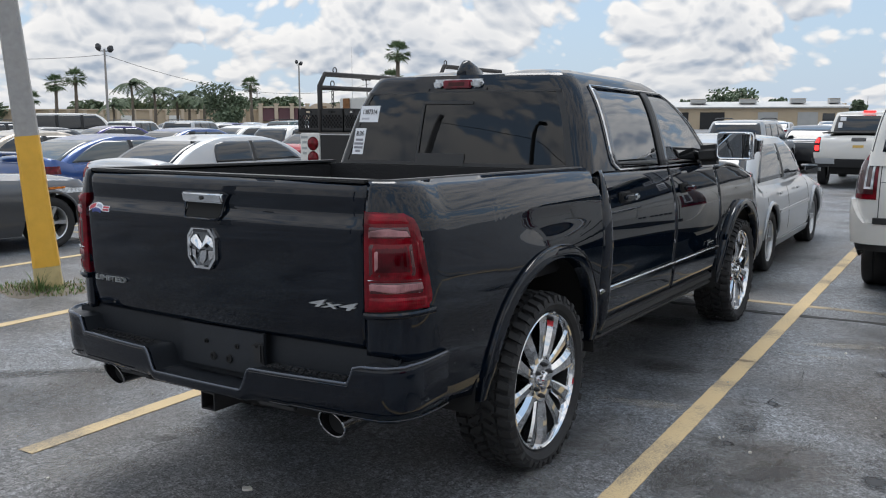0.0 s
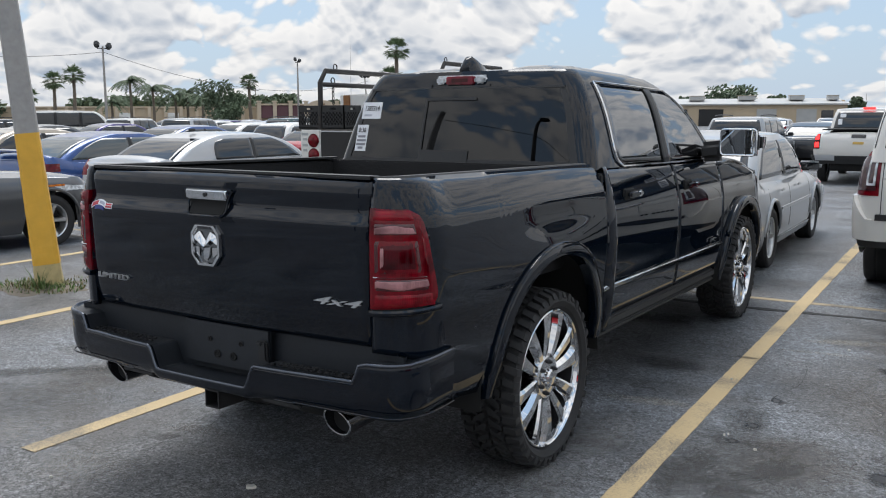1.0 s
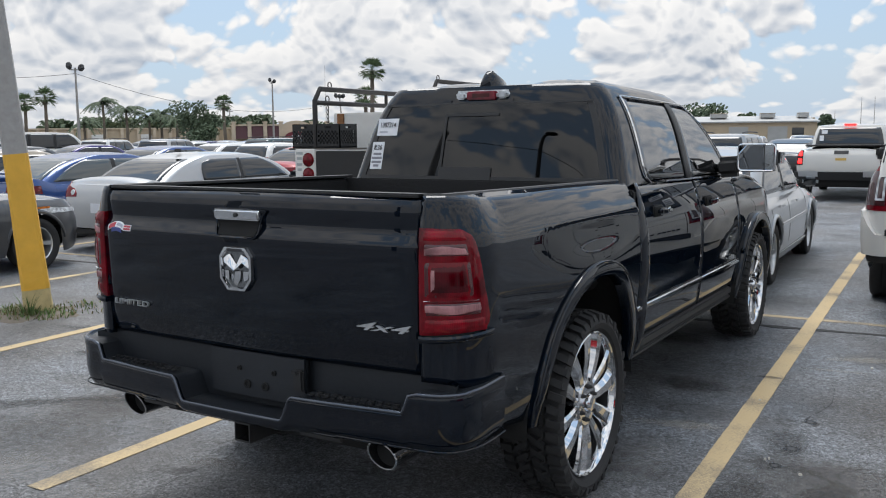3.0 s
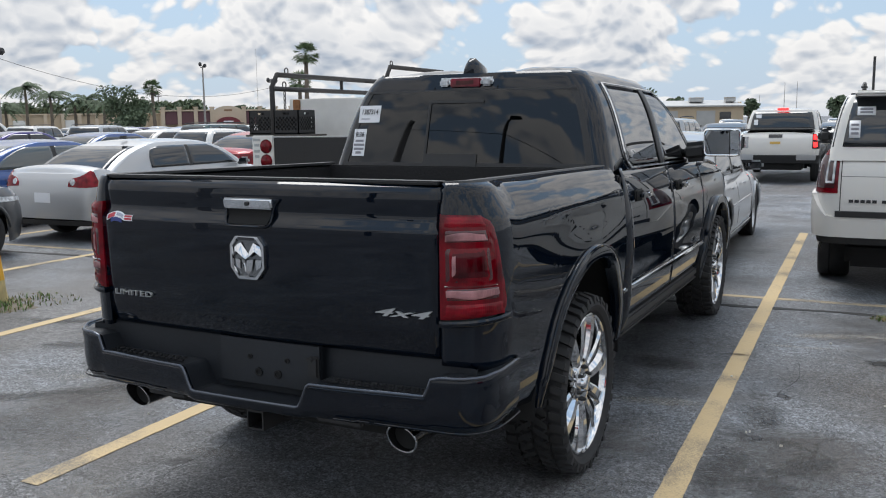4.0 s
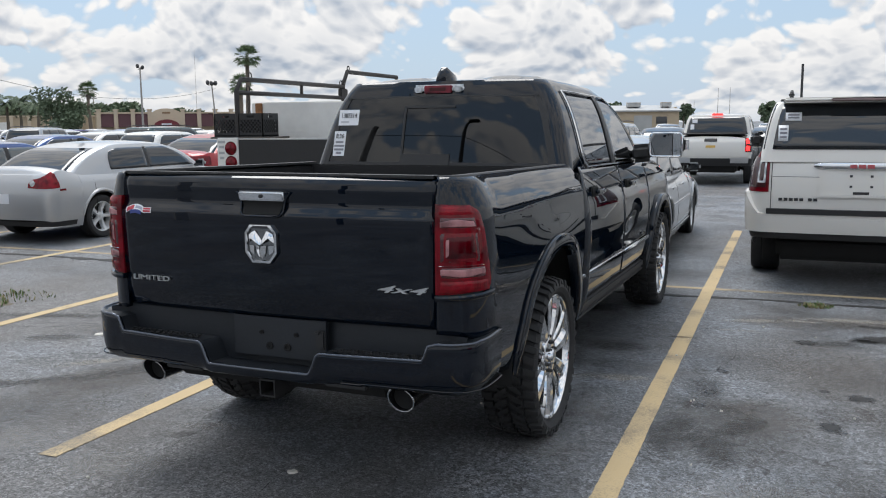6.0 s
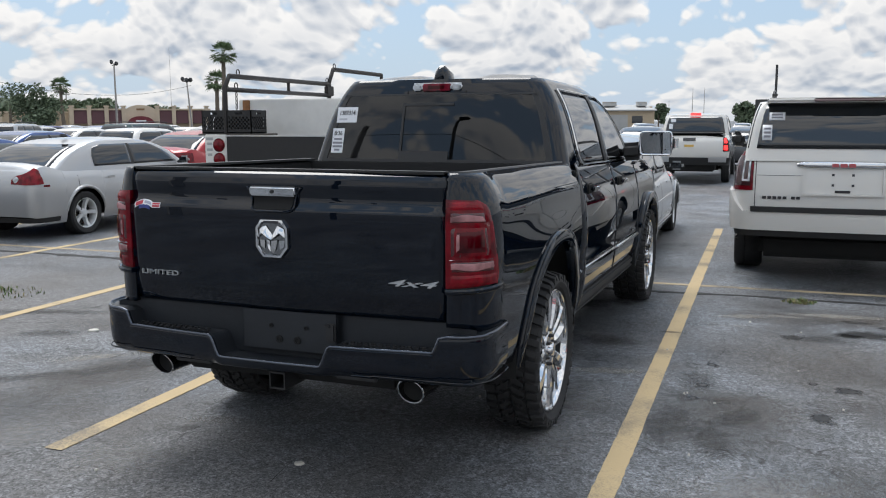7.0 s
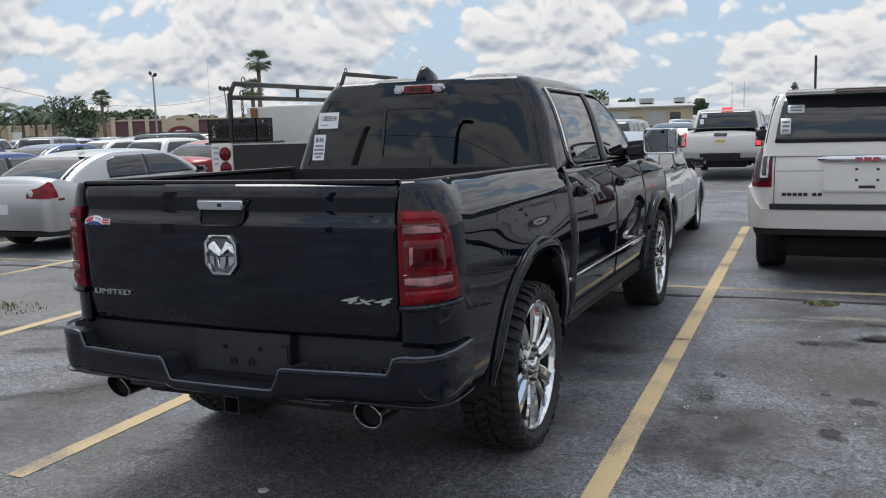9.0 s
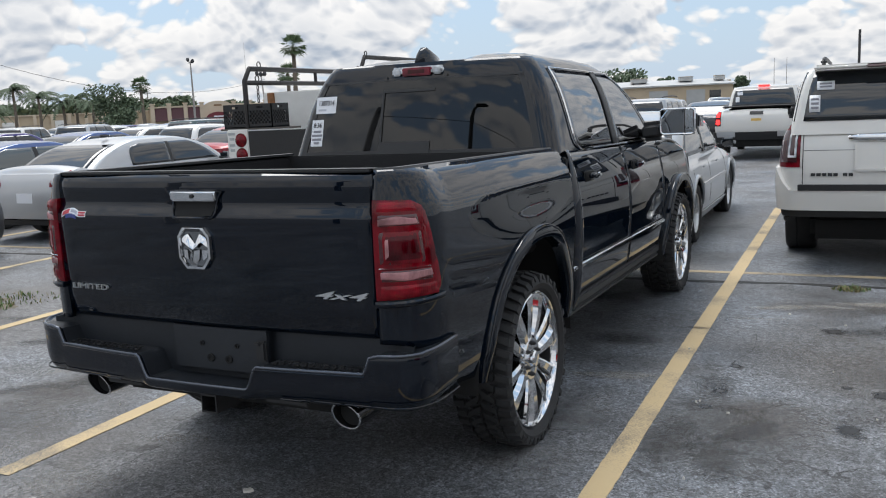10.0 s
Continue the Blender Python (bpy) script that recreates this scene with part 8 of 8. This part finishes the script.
def utility_pole(x, y, h, label):
    ob = thing("utility_pole", pose(x, y, 0, 0, 3, 35), label, "pole")
    v, f = [], []
    for k in range(6):
        w, z = lerp(0.19, 0.12, k / 5), h * k / 5
        v += [(-w, -w, z), (w, -w, z), (w, w, z), (-w, w, z)]
    f = [(k * 4 + i, k * 4 + (i + 1) % 4, k * 4 + 4 + (i + 1) % 4, k * 4 + 4 + i) for k in range(5) for i in range(4)] + [(20, 21, 22, 23)]
    surf("shaft", v, f, CONCRETE, ob, smooth=False)
    tube("bracket", [(-0.5, 0, h - 0.35), (0.5, 0, h - 0.22)], 0.03, LAMP_HEAD, ob, 6)
    for q in (-0.45, 0.45):
        part("insulator", box((q, 0, h - 0.22), (0.07, 0.07, 0.14), 0.02), LAMP_HEAD, ob)


utility_pole(-11.7, -6.3, 8.6, "square concrete utility pole with a bracket")
wire((-11.7, -6.3, 8.4), (-7.76, -8.6, 9.1), 0.15, "dark cable between the poles behind the bays", 0.010)
wire((-7.76, -8.6, 9.1), (14.0, -17.0, 10.5), 0.7, "dark cable behind the bays", 0.010)


# ---- palms and trees ----
LEAF_PALM = plain("palm leaf", (0.135, 0.19, 0.095), 0.6, 0, 0.35, 3)
LEAF_DARK = plain("dark foliage", (0.115, 0.155, 0.092), 0.7, 0, 0.4, 2)
LEAF_MID = plain("mid green foliage", (0.075, 0.11, 0.055), 0.7, 0, 0.4, 2)
BARK = plain("grey brown bark", (0.16, 0.13, 0.10), 0.9, 0, 0.25, 6, 0.4)


def fan_palm(b, d, h, label, seed, crown=1.7):
    rng = random.Random(seed)
    x, y = bearing(b, d)
    ob = thing("fan_palm", pose(x, y, 0, 0, 0, rng.uniform(0, 360)), label, "palm tree", "palm trees")
    path = [(0.25 * math.sin(t * 2), 0, t * h) for t in np.linspace(0, 1, 12)]
    tube("trunk", path, [lerp(0.30, 0.20, t) + (0.03 if k % 2 else 0) for k, t in enumerate(np.linspace(0, 1, 12))], BARK, ob, 9)
    v, f = [], []
    top = Vector(path[-1])
    for k in range(64):
        az, el = rng.uniform(0, 6.28), rng.uniform(-0.75, 1.45)
        stem = crown * rng.uniform(0.34, 0.50)
        d0 = Vector((math.cos(az) * math.cos(el), math.sin(az) * math.cos(el), math.sin(el)))
        hub = top + d0 * stem
        side = d0.cross(Vector((0, 0, 1))).normalized()
        up = side.cross(d0)
        m = len(v)
        v += [tuple(top - side * 0.03), tuple(top + side * 0.03), tuple(hub)]
        f.append((m, m + 1, m + 2))
        for j in range(9):
            a = lerp(-1.25, 1.25, j / 8) + rng.uniform(-0.06, 0.06)
            ln = crown * 0.46 * rng.uniform(0.85, 1.1)
            e = (d0 * math.cos(a) + side * math.sin(a)).normalized()
            tip = hub + e * ln - Vector((0, 0, ln * rng.uniform(0.05, 0.30)))
            n2 = e.cross(up).normalized() * 0.055
            mid = hub.lerp(tip, 0.5) + up * 0.05
            m = len(v)
            v += [tuple(hub), tuple(mid - n2), tuple(tip), tuple(mid + n2)]
            f.append((m, m + 1, m + 2, m + 3))
    # dead skirt
    surf("crown", v, f, LEAF_PALM, ob, smooth=False)
    v, f = [], []
    for k in range(40):
        az = rng.uniform(0, 6.28)
        r = rng.uniform(0.22, 0.42)
        z0 = h - rng.uniform(0.1, 0.5)
        m = len(v)
        c, s = math.cos(az), math.sin(az)
        v += [(c * 0.18 + top.x, s * 0.18, z0), (c * r - s * 0.1 + top.x, s * r + c * 0.1, z0 - 0.7), (c * r + s * 0.1 + top.x, s * r - c * 0.1, z0 - 0.7)]
        f.append((m, m + 1, m + 2))
    surf("dead_skirt", v, f, BARK, ob, smooth=False)


def feather_palm(b, d, h, label, seed, reach=2.6):
    rng = random.Random(seed)
    x, y = bearing(b, d)
    ob = thing("feather_palm", pose(x, y, 0), label, "palm tree", "palm trees")
    path = [(0.15 * math.sin(t * 3), 0, t * h) for t in np.linspace(0, 1, 9)]
    tube("trunk", path, [lerp(0.22, 0.15, t) for t in np.linspace(0, 1, 9)], BARK, ob, 8)
    top = Vector(path[-1])
    v, f = [], []
    for k in range(20):
        az, el = 2 * math.pi * k / 20 * 2.4 + rng.uniform(-0.2, 0.2), rng.uniform(0.1, 1.15)
        ln = reach * rng.uniform(0.8, 1.1)
        pts = []
        for t in np.linspace(0, 1, 9):
            r = ln * t * math.cos(el * (1 - 0.5 * t))
            z = ln * (t * math.sin(el) - 0.75 * t * t * (0.8 + 0.3 * math.cos(el)))
            pts.append(top + Vector((math.cos(az) * r, math.sin(az) * r, z)))
        side = Vector((-math.sin(az), math.cos(az), 0))
        for i in range(1, 9):
            p = pts[i]
            w = ln * 0.20 * math.sin(math.pi * (0.15 + 0.8 * i / 9))
            for s in (-1, 1):
                for q in (0, 0.5):
                    base = p.lerp(pts[i - 1], q)
                    tip = base + side * s * w + Vector((0, 0, -w * rng.uniform(0.5, 1.0)))
                    n2 = (pts[i] - pts[i - 1]) * 0.25
                    m = len(v)
                    v += [tuple(base - n2), tuple(base + n2), tuple(tip)]
                    f.append((m, m + 1, m + 2))
    surf("crown", v, f, LEAF_MID, ob, smooth=False)


def leafy_tree(b, d, h, w, label, seed, mat, leaves=2600, low=0.25, size=0.35):
    """A broad tree: trunk, limbs, and a crown of many small leaf clumps in uneven lobes."""
    rng = random.Random(seed)
    x, y = bearing(b, d)
    ob = thing("tree", pose(x, y, 0), label, "tree", "trees")
    tv, tf = tube_points([(0, 0, 0), (0.1, 0, h * 0.3), (0, 0.1, h * 0.6)], [w * 0.05, w * 0.04, w * 0.02], 8)
    lobes = []
    for k in range(16):
        a, r = rng.uniform(0, 6.28), w * 0.38 * rng.random() ** 0.5
        z = h * rng.uniform(low + 0.12, 0.86)
        lobes.append((Vector((r * math.cos(a), r * math.sin(a), z)), w * rng.uniform(0.13, 0.24)))
        if k % 2 == 0:
            vv, ff = tube_points([(0, 0, h * 0.32), tuple(lobes[-1][0] * 0.5 + Vector((0, 0, h * 0.2))), tuple(lobes[-1][0])], [w * 0.02, w * 0.014, w * 0.006], 5)
            m = len(tv)
            tv += vv
            tf += [tuple(m + i for i in q) for q in ff]
    surf("trunk", tv, tf, BARK, ob)
    v, f = [], []
    for _ in range(leaves):
        c, r = lobes[rng.randrange(len(lobes))]
        dv = Vector((rng.gauss(0, 1), rng.gauss(0, 1), rng.gauss(0, 0.8)))
        p = c + dv.normalized() * r * rng.uniform(0.45, 1.25)
        if p.z > h:
            continue
        n1 = Vector((rng.gauss(0, 1), rng.gauss(0, 1), rng.gauss(0, 1))).normalized()
        n2 = n1.orthogonal().normalized()
        n3 = n1.cross(n2)
        s = size * rng.uniform(0.6, 1.3)
        m = len(v)
        v += [tuple(p + n2 * s), tuple(p + n3 * s * 0.6), tuple(p - n2 * s), tuple(p - n3 * s * 0.6)]
        f.append((m, m + 1, m + 2, m + 3))
    surf("crown", v, f, mat, ob, smooth=False)


fan_palm(34.6, 108, 9.6, "tall fan palm with a dense crown", 1, 2.0)
fan_palm(35.0, 112, 6.6, "shorter fan palm beside a tall one", 2, 1.9)
fan_palm(55.2, 150, 7.2, "slim fan palm far beyond the cars", 3, 2.2)
fan_palm(54.1, 150, 8.2, "slim fan palm far beyond the cars", 4, 2.2)
fan_palm(43.7, 150, 7.3, "slim fan palm far beyond the cars", 5, 2.0)
fan_palm(56.4, 165, 5.3, "short fan palm far beyond the cars", 6, 2.0)
for k, (b, d, h) in enumerate(((50.9, 130, 6.6), (49.6, 125, 5.3), (48.3, 130, 4.6), (47.6, 130, 5.0), (46.7, 125, 4.4), (52.0, 140, 4.0))):
    feather_palm(b, d, h, "drooping feather palm before the beige wall", 20 + k, 2.8)
leafy_tree(45.4, 105, 6.0, 5.0, "round dark green tree before the beige wall", 31, LEAF_DARK, 5600, 0.05, 0.17)
for k, (b, d, h, w) in enumerate(((51.5, 200, 6.2, 9), (49, 200, 6.4, 10), (47.0, 200, 6.6, 11), (44.0, 205, 6.5, 10), (41.8, 210, 6.9, 9), (42.8, 205, 6.2, 8), (53.5, 205, 5.8, 9), (59, 190, 5.0, 8),
                                  (61.5, 190, 5.0, 9), (38.0, 215, 5.6, 8))):
    leafy_tree(b, d, h, w, "dark rounded tree behind the far buildings", 40 + k, LEAF_DARK, 1500, 0.2, 0.6)
for k, (b, d, h, w) in enumerate(((13.65, 400, 14.8, 21), (10.8, 400, 10.8, 9.5), (12.0, 400, 8.2, 10), (15.8, 400, 9.8, 14), (6.65, 208, 5.8, 3.6), (1.3, 150, 4.6, 4.2), (0.2, 160, 4.0, 4.0))):
    leafy_tree(b, d, h, w, "dark green tree beyond the car park", 60 + k, LEAF_DARK, 2200, 0.15, 0.42 * max(1.0, d / 200))
for k, b in enumerate((31.8, 30.6)):
    leafy_tree(b, 200, 6.6 - k * 0.4, 2.6, "small pointed tree beyond the work truck", 80 + k, LEAF_DARK, 700, 0.2, 0.4)
